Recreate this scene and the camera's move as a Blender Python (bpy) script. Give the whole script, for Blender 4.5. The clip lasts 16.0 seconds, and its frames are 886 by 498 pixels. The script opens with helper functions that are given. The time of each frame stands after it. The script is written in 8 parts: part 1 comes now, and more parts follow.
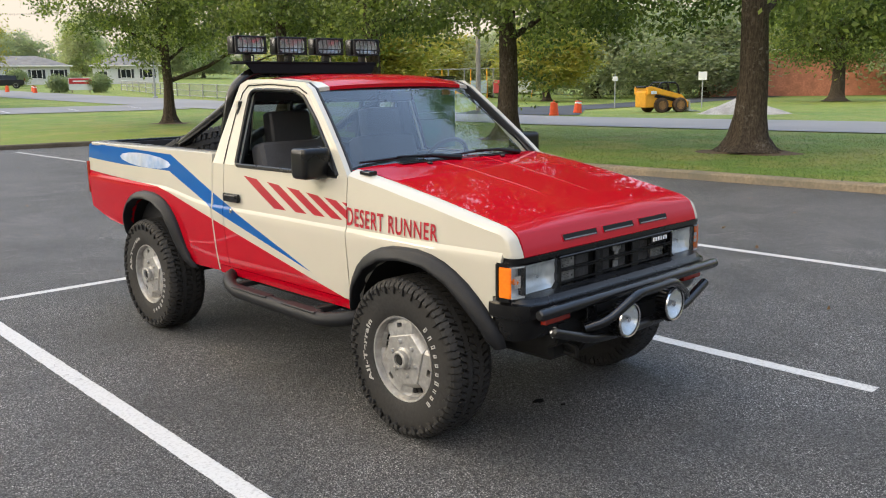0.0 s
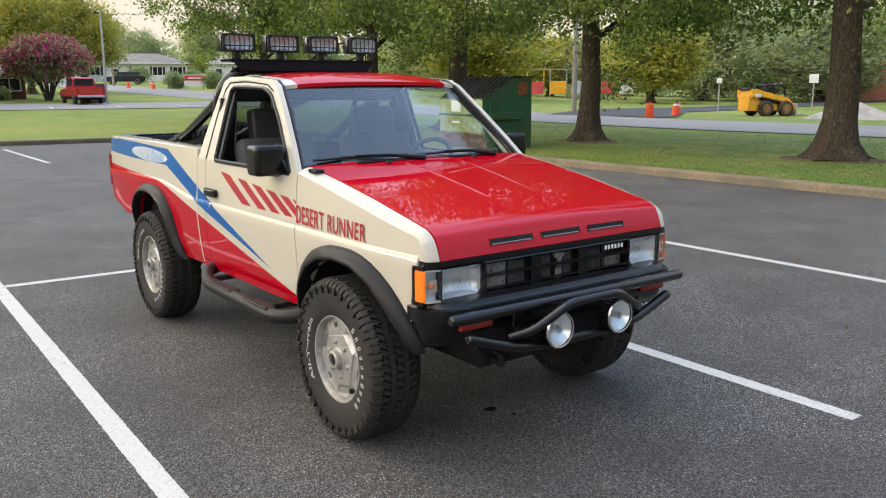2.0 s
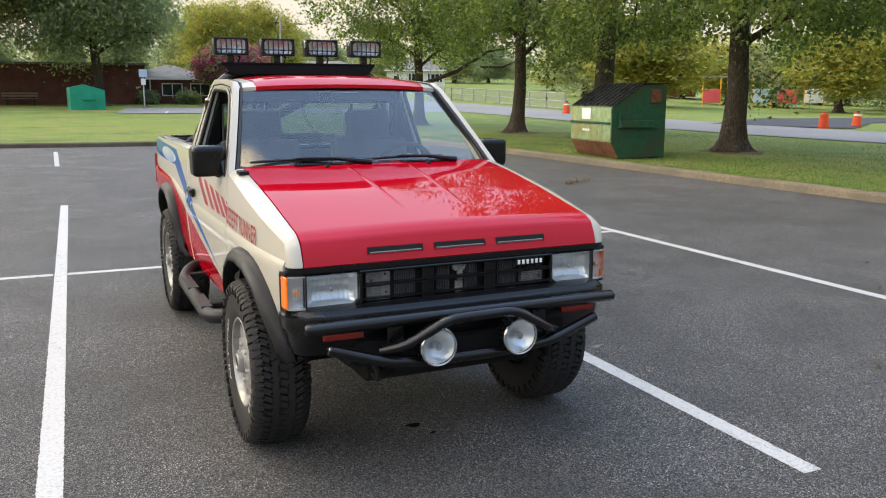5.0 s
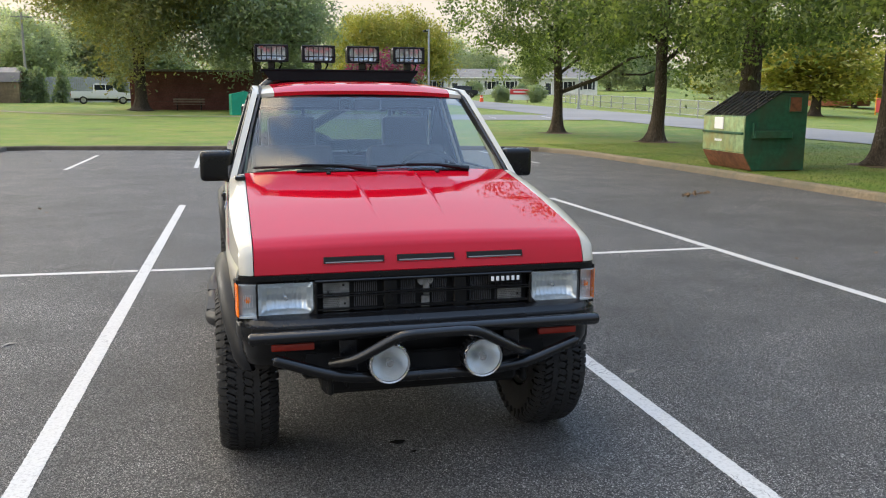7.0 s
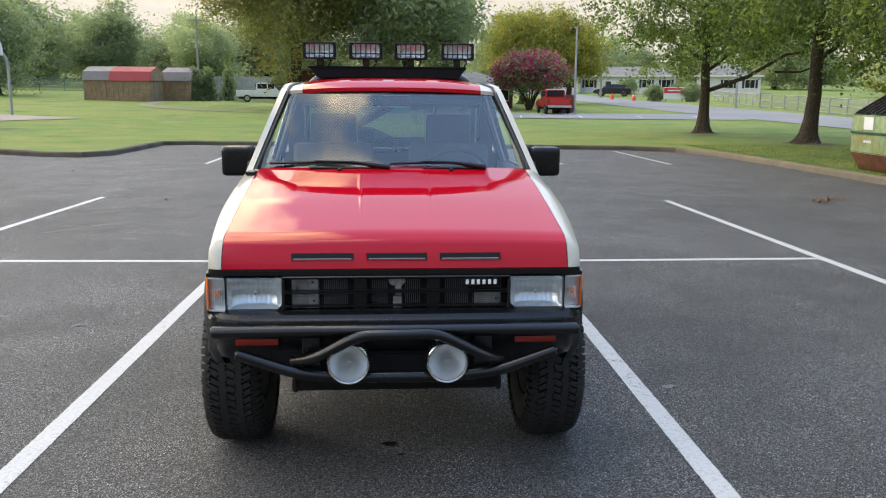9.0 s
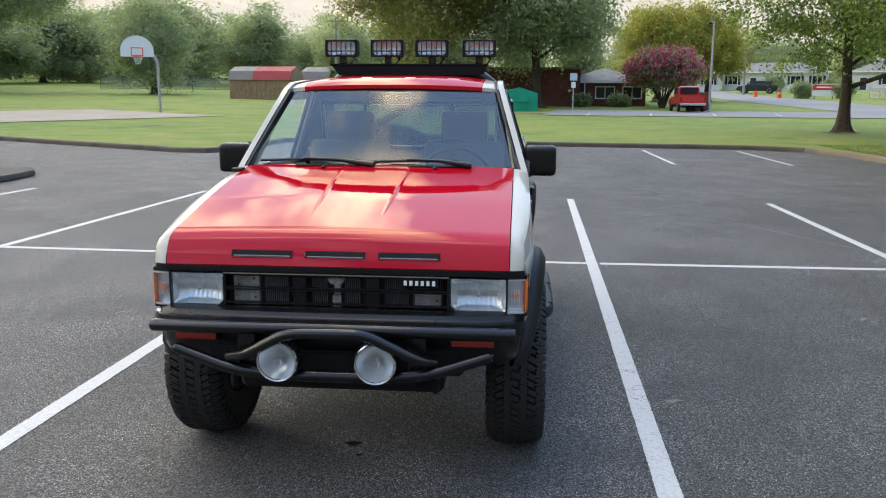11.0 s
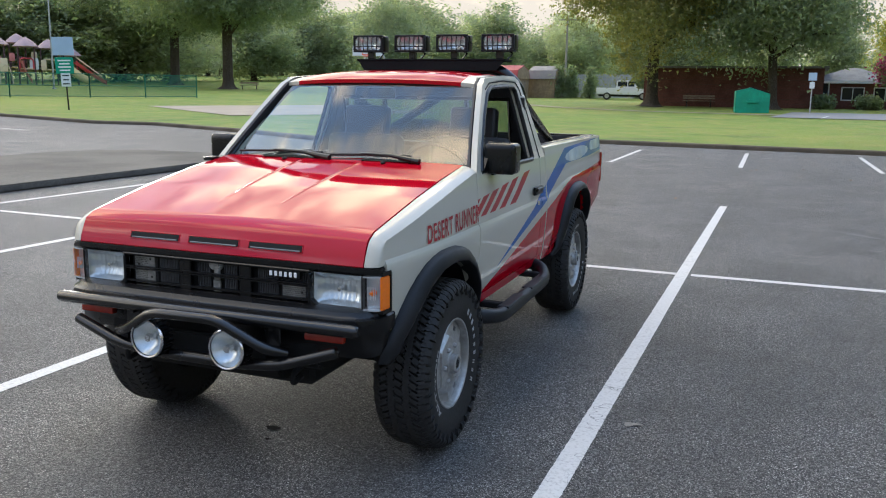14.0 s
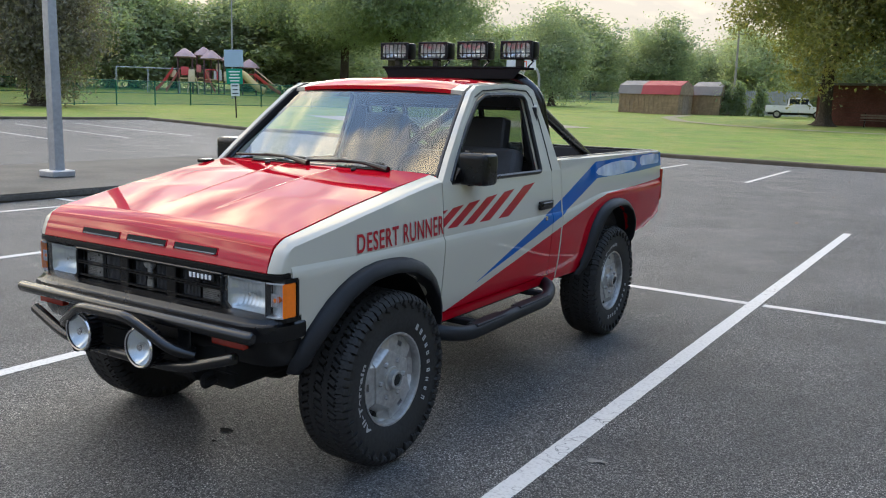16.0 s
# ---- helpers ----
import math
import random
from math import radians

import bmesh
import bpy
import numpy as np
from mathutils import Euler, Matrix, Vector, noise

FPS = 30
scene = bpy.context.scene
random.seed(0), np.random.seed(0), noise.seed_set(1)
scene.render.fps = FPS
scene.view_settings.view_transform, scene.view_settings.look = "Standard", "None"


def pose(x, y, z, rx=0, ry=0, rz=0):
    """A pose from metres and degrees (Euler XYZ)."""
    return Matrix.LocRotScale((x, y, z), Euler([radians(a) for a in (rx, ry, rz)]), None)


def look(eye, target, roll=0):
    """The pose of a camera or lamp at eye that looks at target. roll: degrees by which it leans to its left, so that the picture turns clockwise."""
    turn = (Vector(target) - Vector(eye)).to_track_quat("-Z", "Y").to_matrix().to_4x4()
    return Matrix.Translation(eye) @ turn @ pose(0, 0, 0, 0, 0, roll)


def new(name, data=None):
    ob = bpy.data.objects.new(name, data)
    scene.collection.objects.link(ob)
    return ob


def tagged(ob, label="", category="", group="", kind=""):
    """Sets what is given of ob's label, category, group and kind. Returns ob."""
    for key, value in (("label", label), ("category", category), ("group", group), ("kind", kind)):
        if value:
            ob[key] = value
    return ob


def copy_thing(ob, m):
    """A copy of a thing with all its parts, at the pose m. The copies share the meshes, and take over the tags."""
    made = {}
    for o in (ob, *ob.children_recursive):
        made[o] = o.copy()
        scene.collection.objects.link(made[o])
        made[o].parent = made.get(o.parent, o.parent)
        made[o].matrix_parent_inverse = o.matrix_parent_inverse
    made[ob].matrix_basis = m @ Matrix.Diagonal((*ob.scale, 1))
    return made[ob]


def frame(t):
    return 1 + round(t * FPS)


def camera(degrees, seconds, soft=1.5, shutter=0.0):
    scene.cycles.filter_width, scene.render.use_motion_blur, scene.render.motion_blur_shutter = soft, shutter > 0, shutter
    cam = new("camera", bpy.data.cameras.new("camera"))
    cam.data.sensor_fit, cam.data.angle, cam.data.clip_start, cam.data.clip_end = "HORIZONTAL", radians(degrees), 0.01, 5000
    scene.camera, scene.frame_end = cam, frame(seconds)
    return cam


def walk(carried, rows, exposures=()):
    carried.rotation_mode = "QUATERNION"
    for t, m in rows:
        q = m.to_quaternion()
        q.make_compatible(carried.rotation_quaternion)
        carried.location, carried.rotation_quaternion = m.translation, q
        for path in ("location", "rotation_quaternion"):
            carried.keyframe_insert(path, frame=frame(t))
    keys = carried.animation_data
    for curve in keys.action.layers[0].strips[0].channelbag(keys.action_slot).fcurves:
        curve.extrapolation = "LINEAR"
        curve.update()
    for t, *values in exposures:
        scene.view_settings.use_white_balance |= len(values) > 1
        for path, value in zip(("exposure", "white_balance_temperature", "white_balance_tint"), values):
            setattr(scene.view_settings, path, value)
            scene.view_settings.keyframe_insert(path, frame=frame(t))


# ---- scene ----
cam = camera(55.5, 16.0, soft=1.1)
PATH = [
    (0, (-3.249, -4.16, 1.624), (-1.892, -2.742, 1.242), -0.9),
    (0.5, (-3.089, -4.225, 1.627), (-1.769, -2.773, 1.24), -0.9),
    (1, (-2.938, -4.321, 1.62), (-1.665, -2.828, 1.231), -0.8),
    (1.5, (-2.773, -4.494, 1.619), (-1.55, -2.96, 1.234), -0.6),
    (2, (-2.631, -4.598, 1.613), (-1.459, -3.023, 1.233), -0.3),
    (2.5, (-2.428, -4.668, 1.606), (-1.307, -3.054, 1.232), -0.0),
    (3, (-2.23, -4.751, 1.606), (-1.161, -3.102, 1.238), -0.0),
    (3.5, (-2.025, -4.883, 1.612), (-1.01, -3.199, 1.247), -0.0),
    (4, (-1.867, -4.953, 1.605), (-0.91, -3.234, 1.24), 0.0),
    (6.5, (-0.944, -5.189, 1.581), (-0.361, -3.308, 1.229), 0.2),
    (7, (-0.763, -5.183, 1.588), (-0.272, -3.275, 1.241), 0.3),
    (7.5, (-0.588, -5.215, 1.583), (-0.191, -3.285, 1.237), 0.4),
    (8, (-0.386, -5.257, 1.588), (-0.08, -3.311, 1.241), 0.3),
    (8.5, (-0.232, -5.245, 1.583), (-0.014, -3.288, 1.235), 0.3),
    (9, (-0.051, -5.194, 1.582), (0.089, -3.23, 1.23), 0.4),
    (11.5, (0.95, -5.082, 1.582), (0.687, -3.133, 1.22), 0.1),
    (12, (1.219, -5.05, 1.573), (0.868, -3.115, 1.207), 0.0),
    (12.5, (1.452, -5.011, 1.581), (1.012, -3.095, 1.211), 0.2),
    (13, (1.634, -4.893, 1.565), (1.108, -2.999, 1.196), 0.4),
    (13.5, (1.817, -4.797, 1.576), (1.203, -2.929, 1.207), 0.6),
    (14, (2.057, -4.724, 1.572), (1.353, -2.889, 1.207), 0.8),
    (14.5, (2.25, -4.622, 1.561), (1.458, -2.821, 1.202), 1.0),
    (15, (2.412, -4.47, 1.553), (1.533, -2.709, 1.199), 1.2),
    (15.5, (2.567, -4.307, 1.556), (1.606, -2.588, 1.209), 1.4),
    (16, (2.815, -4.17, 1.556), (1.772, -2.498, 1.215), 1.7),
]
EXPOSURES = [(0, 2.03, 5480, 9), (4, 2.09, 5460, 9), (8, 1.98, 5260, 8), (12.5, 1.91, 5080, 8), (16, 1.92, 5130, 8)]
walk(cam, [(t, look(eye, target, roll)) for t, eye, target, roll in PATH], EXPOSURES)

# ---- sky, sun ----
SUN_AZ, SUN_EL = radians(-42), radians(7)
sun_dir = Vector((math.sin(SUN_AZ) * math.cos(SUN_EL), math.cos(SUN_AZ) * math.cos(SUN_EL), math.sin(SUN_EL)))


class Nodes:
    """A small hand for writing node trees."""

    def __init__(self, tree):
        self.t = tree
        tree.nodes.clear()

    def add(self, kind, **sets):
        n = self.t.nodes.new("ShaderNode" + kind)
        for k, v in sets.items():
            if k in n.inputs:
                n.inputs[k].default_value = v
        return n

    def link(self, a, b):
        self.t.links.new(a, b)

    def noise(self, vec, scale, detail=4, rough=0.55):
        n = self.add("TexNoise", Scale=scale, Detail=detail, Roughness=rough)
        self.link(vec, n.inputs["Vector"])
        return n.outputs["Fac"]

    def ramp(self, fac, stops):
        n = self.t.nodes.new("ShaderNodeValToRGB")
        e = n.color_ramp.elements
        while len(e) < len(stops):
            e.new(0.5)
        for el, (p, c) in zip(e, stops):
            el.position, el.color = p, (*c, 1) if len(c) == 3 else c
        self.link(fac, n.inputs["Fac"])
        return n.outputs["Color"]

    def mix(self, fac, a, b, blend="MIX"):
        n = self.t.nodes.new("ShaderNodeMix")
        n.data_type, n.blend_type = "RGBA", blend
        for sock, val in ((n.inputs[0], fac), (n.inputs[6], a), (n.inputs[7], b)):
            if hasattr(val, "is_linked"):
                self.link(val, sock)
            elif isinstance(val, (int, float)):
                sock.default_value = val
            else:
                sock.default_value = (*val, 1)
        return n.outputs[2]

    def math(self, op, a, b=0.0, clamp=False):
        n = self.t.nodes.new("ShaderNodeMath")
        n.operation, n.use_clamp = op, clamp
        for sock, val in ((n.inputs[0], a), (n.inputs[1], b)):
            if hasattr(val, "is_linked"):
                self.link(val, sock)
            else:
                sock.default_value = val
        return n.outputs[0]


world = bpy.data.worlds.new("evening_sky")
scene.world = world
world.use_nodes = True
W = Nodes(world.node_tree)
sky = W.t.nodes.new("ShaderNodeTexSky")
sky.sky_type, sky.sun_disc = "NISHITA", False
sky.sun_elevation, sky.sun_rotation = SUN_EL, SUN_AZ
sky.air_density, sky.dust_density, sky.ozone_density = 1.0, 2.5, 1.0
geo = W.add("TexCoord")
# direction of the sky, flattened into a cloud deck
sep = W.add("SeparateXYZ")
W.link(geo.outputs["Generated"], sep.inputs[0])
up = W.math("MAXIMUM", W.math("ADD", sep.outputs[2], 0.12), 0.05)
deck = W.add("CombineXYZ")
W.link(W.math("DIVIDE", sep.outputs[0], up), deck.inputs[0])
W.link(W.math("DIVIDE", sep.outputs[1], up), deck.inputs[1])
turned = W.add("Mapping", Rotation=(0, 0, radians(35)), Scale=(1.0, 0.6, 1.0))
W.link(deck.outputs[0], turned.inputs["Vector"])
cl = W.math("ADD", W.math("MULTIPLY", W.noise(turned.outputs[0], 2.1, 4, 0.5), 0.66), W.math("MULTIPLY", W.noise(turned.outputs[0], 6.0, 5, 0.55), 0.34))
# the deck thins out towards the east
bias = W.math("MINIMUM", W.math("MAXIMUM", W.math("MULTIPLY", W.math("ADD", sep.outputs[0], 0.13), -0.7), -0.2), 0.025)
cover = W.ramp(W.math("ADD", cl, bias), [(0.47, (0, 0, 0)), (0.56, (1, 1, 1))])
# thin streaks and dark undersides within the deck
body = W.ramp(W.noise(turned.outputs[0], 3.4, 5, 0.55), [(0.41, (0.22, 0.28, 0.38)), (0.50, (0.68, 0.69, 0.72)), (0.59, (1.3, 1.24, 1.12))])
# clouds glow yellow towards the low sun and stay grey-cream away from it
dot = W.add("VectorMath")
dot.operation = "DOT_PRODUCT"
W.link(geo.outputs["Generated"], dot.inputs[0])
dot.inputs[1].default_value = sun_dir
warm = W.ramp(W.math("ADD", W.math("MULTIPLY", dot.outputs["Value"], 0.5), 0.5), [(0.2, (0.35, 0.38, 0.45)), (0.46, (0.9, 0.88, 0.88)), (0.57, (1.95, 1.45, 0.88)), (0.84, (2.5, 1.85, 1.02)), (1.0, (1.4, 1.1, 0.7))])
clear = W.mix(1.0, sky.outputs[0], (0.1, 0.1, 0.1), "MULTIPLY")
east = W.ramp(sep.outputs[0], [(0.05, (0.45, 0.445, 0.455)), (0.6, (0.50, 0.495, 0.505))])
pale = W.mix(W.ramp(sep.outputs[2], [(0.45, (0, 0, 0)), (0.75, (0.85, 0.85, 0.85))]), W.mix(0.75, clear, east), (0.25, 0.32, 0.43))
# the glow sinks towards the horizon
glow = W.ramp(sep.outputs[2], [(0.38, (1, 1, 1)), (0.56, (0.80, 0.80, 0.82))])
skycol = W.mix(cover, pale, W.mix(1.0, W.mix(1.0, warm, glow, "MULTIPLY"), body, "MULTIPLY"))
low = W.ramp(sep.outputs[2], [(0.14, (1, 1, 1)), (0.27, (0, 0, 0))])
skycol = W.mix(W.math("MULTIPLY", low, 0.95), skycol, (0.27, 0.208, 0.138))
# the unseen sky away from the sunset is dimmed to deepen the truck's shade
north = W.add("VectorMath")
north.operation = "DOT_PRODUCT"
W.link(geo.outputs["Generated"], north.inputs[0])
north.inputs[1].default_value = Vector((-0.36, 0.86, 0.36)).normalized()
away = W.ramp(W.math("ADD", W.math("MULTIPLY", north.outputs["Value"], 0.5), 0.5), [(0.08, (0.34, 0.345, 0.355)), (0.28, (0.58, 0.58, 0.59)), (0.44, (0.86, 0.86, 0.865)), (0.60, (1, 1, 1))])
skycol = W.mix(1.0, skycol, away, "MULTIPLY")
bg = W.add("Background", Strength=1.0)
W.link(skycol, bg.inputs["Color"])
wo = W.add("OutputWorld")
W.link(bg.outputs[0], wo.inputs[0])

sun_data = bpy.data.lights.new("low_sun", "SUN")
sun_data.energy, sun_data.angle, sun_data.color = 0.5, radians(14), (1.0, 0.82, 0.6)
sun = new("low_sun", sun_data)
sun.rotation_euler = (-sun_dir).to_track_quat("-Z", "Y").to_euler()


# ---- materials ----
def surface(name, base, rough=0.5, metal=0.0, vary=0.12, grain=40.0, stain=1.2, bump=0.0, coat=0.0, spec=0.35, island=0.0, rand=0.0, tone=None):
    """A principled surface with variation at two scales, in metres of the object."""
    m = bpy.data.materials.new(name)
    m.use_nodes = True
    n = Nodes(m.node_tree)
    tc = n.add("TexCoord")
    p = n.add("BsdfPrincipled", Roughness=rough, Metallic=metal)
    p.inputs["Specular IOR Level"].default_value = spec
    p.inputs["Coat Weight"].default_value = coat
    p.inputs["Coat Roughness"].default_value = 0.02
    p.inputs["Coat IOR"].default_value = 1.52
    vec = tc.outputs["Object"]
    g, s = n.noise(vec, grain, 3), n.noise(vec, stain, 5)
    dark = tuple(c * (1 - vary) for c in base)
    light = tuple(min(1, c * (1 + vary)) for c in base)
    col = n.ramp(g, [(0.3, dark), (0.7, light)])
    other = tone or tuple(c * (1 - 1.6 * vary) for c in base)
    col = n.mix(n.ramp(s, [(0.42, (0, 0, 0)), (0.75, (1, 1, 1))]), col, other)
    if island or rand:
        src = n.add("NewGeometry").outputs["Random Per Island"] if island else n.add("ObjectInfo").outputs["Random"]
        k = island or rand
        col = n.mix(1.0, col, n.ramp(src, [(0.0, (1 - k,) * 3), (1.0, (1 + k,) * 3)]), "MULTIPLY")
    n.link(col, p.inputs["Base Color"])
    rr = n.math("ADD", n.math("MULTIPLY", n.math("SUBTRACT", s, 0.5), 0.25 * min(1, rough * 2)), rough, clamp=True)
    n.link(rr, p.inputs["Roughness"])
    if bump:
        b = n.add("Bump", Strength=0.6, Distance=bump)
        n.link(g, b.inputs["Height"])
        n.link(b.outputs[0], p.inputs["Normal"])
    o = n.add("OutputMaterial")
    n.link(p.outputs[0], o.inputs[0])
    return m


def foliage(name, base, alt, glow=0.25, vary=0.45):
    """Leaves: each leaf has its own tint, and lets some light through."""
    m = bpy.data.materials.new(name)
    m.use_nodes = True
    n = Nodes(m.node_tree)
    r = n.add("NewGeometry").outputs["Random Per Island"]
    tc = n.add("TexCoord")
    big = n.noise(tc.outputs["Object"], 0.8, 4)
    col = n.mix(n.ramp(big, [(0.35, (0, 0, 0)), (0.65, (1, 1, 1))]), base, alt)
    col = n.mix(1.0, col, n.ramp(r, [(0.0, (1 - vary, 1 - 0.93 * vary, 1 - 0.89 * vary)), (1.0, (1 + vary, 1 + 0.89 * vary, 1 + 0.44 * vary))]), "MULTIPLY")
    p = n.add("BsdfPrincipled", Roughness=0.55)
    n.link(col, p.inputs["Base Color"])
    t = n.add("BsdfTranslucent")
    n.link(n.mix(1.0, col, (1.5, 1.6, 0.8), "MULTIPLY"), t.inputs["Color"])
    mx = n.add("MixShader", Fac=glow)
    n.link(p.outputs[0], mx.inputs[1])
    n.link(t.outputs[0], mx.inputs[2])
    o = n.add("OutputMaterial")
    n.link(mx.outputs[0], o.inputs[0])
    return m


def glass(name, tint, rough=0.0):
    m = bpy.data.materials.new(name)
    m.use_nodes = True
    n = Nodes(m.node_tree)
    fc = n.add("LayerWeight", Blend=0.5)
    fr = n.math("ADD", n.math("MULTIPLY", n.math("POWER", fc.outputs["Facing"], 3.6), 0.9), 0.11, clamp=True)
    tr = n.add("BsdfTransparent", Color=(*tint, 1))
    gl = n.add("BsdfGlossy", Roughness=rough)
    mx = n.add("MixShader")
    n.link(fr, mx.inputs[0])
    n.link(tr.outputs[0], mx.inputs[1])
    n.link(gl.outputs[0], mx.inputs[2])
    o = n.add("OutputMaterial")
    n.link(mx.outputs[0], o.inputs[0])
    return m


def asphalt_material(name, base):
    """Dark binder, pits whose shade is in the colour, fine grit and pale chips that lie thick in some patches and thin
    in others.
    """
    m = bpy.data.materials.new(name)
    m.use_nodes = True
    n = Nodes(m.node_tree)
    vec = n.add("TexCoord").outputs["Object"]

    def chips(scale, low, high):
        v = n.add("TexVoronoi", Scale=scale)
        n.link(vec, v.inputs["Vector"])
        core = n.ramp(v.outputs["Distance"], [(0.22, (1, 1, 1)), (0.46, (0, 0, 0))])
        return n.math("MULTIPLY", n.ramp(v.outputs["Color"], [(low, (0, 0, 0)), (high, (1, 1, 1))]), core)
    big, mid = n.noise(vec, 0.22, 5), n.noise(vec, 3.0, 4)
    col = n.ramp(big, [(0.3, tuple(c * 0.75 for c in base)), (0.7, tuple(c * 1.2 for c in base))])
    col = n.mix(n.ramp(mid, [(0.45, (0, 0, 0)), (0.8, (0.5, 0.5, 0.5))]), col, tuple(c * 1.4 for c in base))
    grit = n.add("TexVoronoi", Scale=165.0)
    n.link(vec, grit.inputs["Vector"])
    col = n.mix(1.0, col, n.ramp(grit.outputs["Color"], [(0.12, (0.15, 0.15, 0.15)), (0.5, (0.8, 0.8, 0.8)), (0.9, (3.0, 3.0, 3.0))]), "MULTIPLY")
    # shade of the pits, multiplied into the colour
    col = n.mix(1.0, col, n.ramp(n.noise(vec, 60.0, 3, 0.6), [(0.36, (0.2, 0.2, 0.2)), (0.47, (1, 1, 1))]), "MULTIPLY")
    patch = n.math("MULTIPLY", n.ramp(n.noise(vec, 1.1, 5, 0.6), [(0.38, (0.18, 0.18, 0.18)), (0.60, (1, 1, 1))]), n.ramp(n.noise(vec, 0.25, 4), [(0.35, (0.45, 0.45, 0.45)), (0.6, (1, 1, 1))]))
    small = n.math("MULTIPLY", chips(150.0, 0.46, 0.56), patch)
    large = n.math("MULTIPLY", chips(92.0, 0.80, 0.84), n.math("ADD", n.math("MULTIPLY", patch, 0.8), 0.15))
    col = n.mix(n.math("MULTIPLY", small, 0.95), col, (0.68, 0.66, 0.635))
    col = n.mix(large, col, (0.80, 0.79, 0.76))
    p = n.add("BsdfPrincipled", Roughness=0.66)
    p.inputs["Specular IOR Level"].default_value = 0.62
    n.link(col, p.inputs["Base Color"])
    b = n.add("Bump", Strength=1.0, Distance=0.03)
    n.link(n.noise(vec, 80.0, 4, 0.65), b.inputs["Height"])
    n.link(b.outputs[0], p.inputs["Normal"])
    o = n.add("OutputMaterial")
    n.link(p.outputs[0], o.inputs[0])
    return m


def line_paint(name):
    """Worn white road paint with fine cracks."""
    m = bpy.data.materials.new(name)
    m.use_nodes = True
    n = Nodes(m.node_tree)
    vec = n.add("TexCoord").outputs["Object"]
    warp = n.add("VectorMath")
    warp.operation = "ADD"
    n.link(vec, warp.inputs[0])
    nz = n.add("TexNoise", Scale=6.0)
    n.link(vec, nz.inputs["Vector"])
    n.link(nz.outputs["Color"], warp.inputs[1])
    vor = n.add("TexVoronoi", Scale=2.2)
    vor.feature = "DISTANCE_TO_EDGE"
    n.link(warp.outputs[0], vor.inputs["Vector"])
    crack = n.ramp(vor.outputs["Distance"], [(0.0, (1, 1, 1)), (0.018, (0, 0, 0))])
    patchy = n.ramp(n.noise(vec, 0.9, 3), [(0.48, (0, 0, 0)), (0.6, (1, 1, 1))])
    col = n.ramp(n.noise(vec, 60.0, 4), [(0.25, (0.35, 0.346, 0.334)), (0.5, (0.53, 0.526, 0.51))])
    col = n.mix(n.math("MULTIPLY", crack, patchy), col, (0.12, 0.12, 0.115))
    worn = n.math("MULTIPLY", n.ramp(n.noise(vec, 38.0, 5, 0.7), [(0.56, (0, 0, 0)), (0.66, (1, 1, 1))]), n.ramp(n.noise(vec, 1.7, 3), [(0.42, (0.15, 0.15, 0.15)), (0.7, (1, 1, 1))]))
    col = n.mix(n.math("MULTIPLY", worn, 0.5), col, (0.16, 0.16, 0.155))
    p = n.add("BsdfPrincipled", Roughness=0.65)
    n.link(col, p.inputs["Base Color"])
    o = n.add("OutputMaterial")
    n.link(p.outputs[0], o.inputs[0])
    return m


def grass_material(name):
    m = bpy.data.materials.new(name)
    m.use_nodes = True
    n = Nodes(m.node_tree)
    vec = n.add("TexCoord").outputs["Object"]
    big, mid, fine = n.noise(vec, 0.05, 4), n.noise(vec, 0.7, 5), n.noise(vec, 22.0, 4)
    col = n.ramp(big, [(0.35, (0.115, 0.205, 0.015)), (0.65, (0.22, 0.28, 0.024))])
    # yellow patches put low sun on the lawn into its colour
    col = n.mix(n.ramp(mid, [(0.42, (0, 0, 0)), (0.70, (0.9, 0.9, 0.9))]), col, (0.27, 0.26, 0.055))
    # darker patches: shadows on the grass, mixed into the colour
    col = n.mix(n.ramp(n.noise(vec, 0.28, 5, 0.65), [(0.55, (0, 0, 0)), (0.72, (0.75, 0.75, 0.75))]), col, (0.055, 0.10, 0.016))
    col = n.mix(n.ramp(n.noise(vec, 2.6, 3), [(0.62, (0, 0, 0)), (0.72, (0.5, 0.5, 0.5))]), col, (0.16, 0.13, 0.05))
    col = n.mix(1.0, col, n.ramp(fine, [(0.25, (0.45, 0.5, 0.4)), (0.75, (1.35, 1.3, 1.2))]), "MULTIPLY")
    p = n.add("BsdfPrincipled", Roughness=0.85)
    n.link(col, p.inputs["Base Color"])
    b = n.add("Bump", Strength=1.0, Distance=0.05)
    n.link(fine, b.inputs["Height"])
    n.link(b.outputs[0], p.inputs["Normal"])
    o = n.add("OutputMaterial")
    n.link(p.outputs[0], o.inputs[0])
    return m


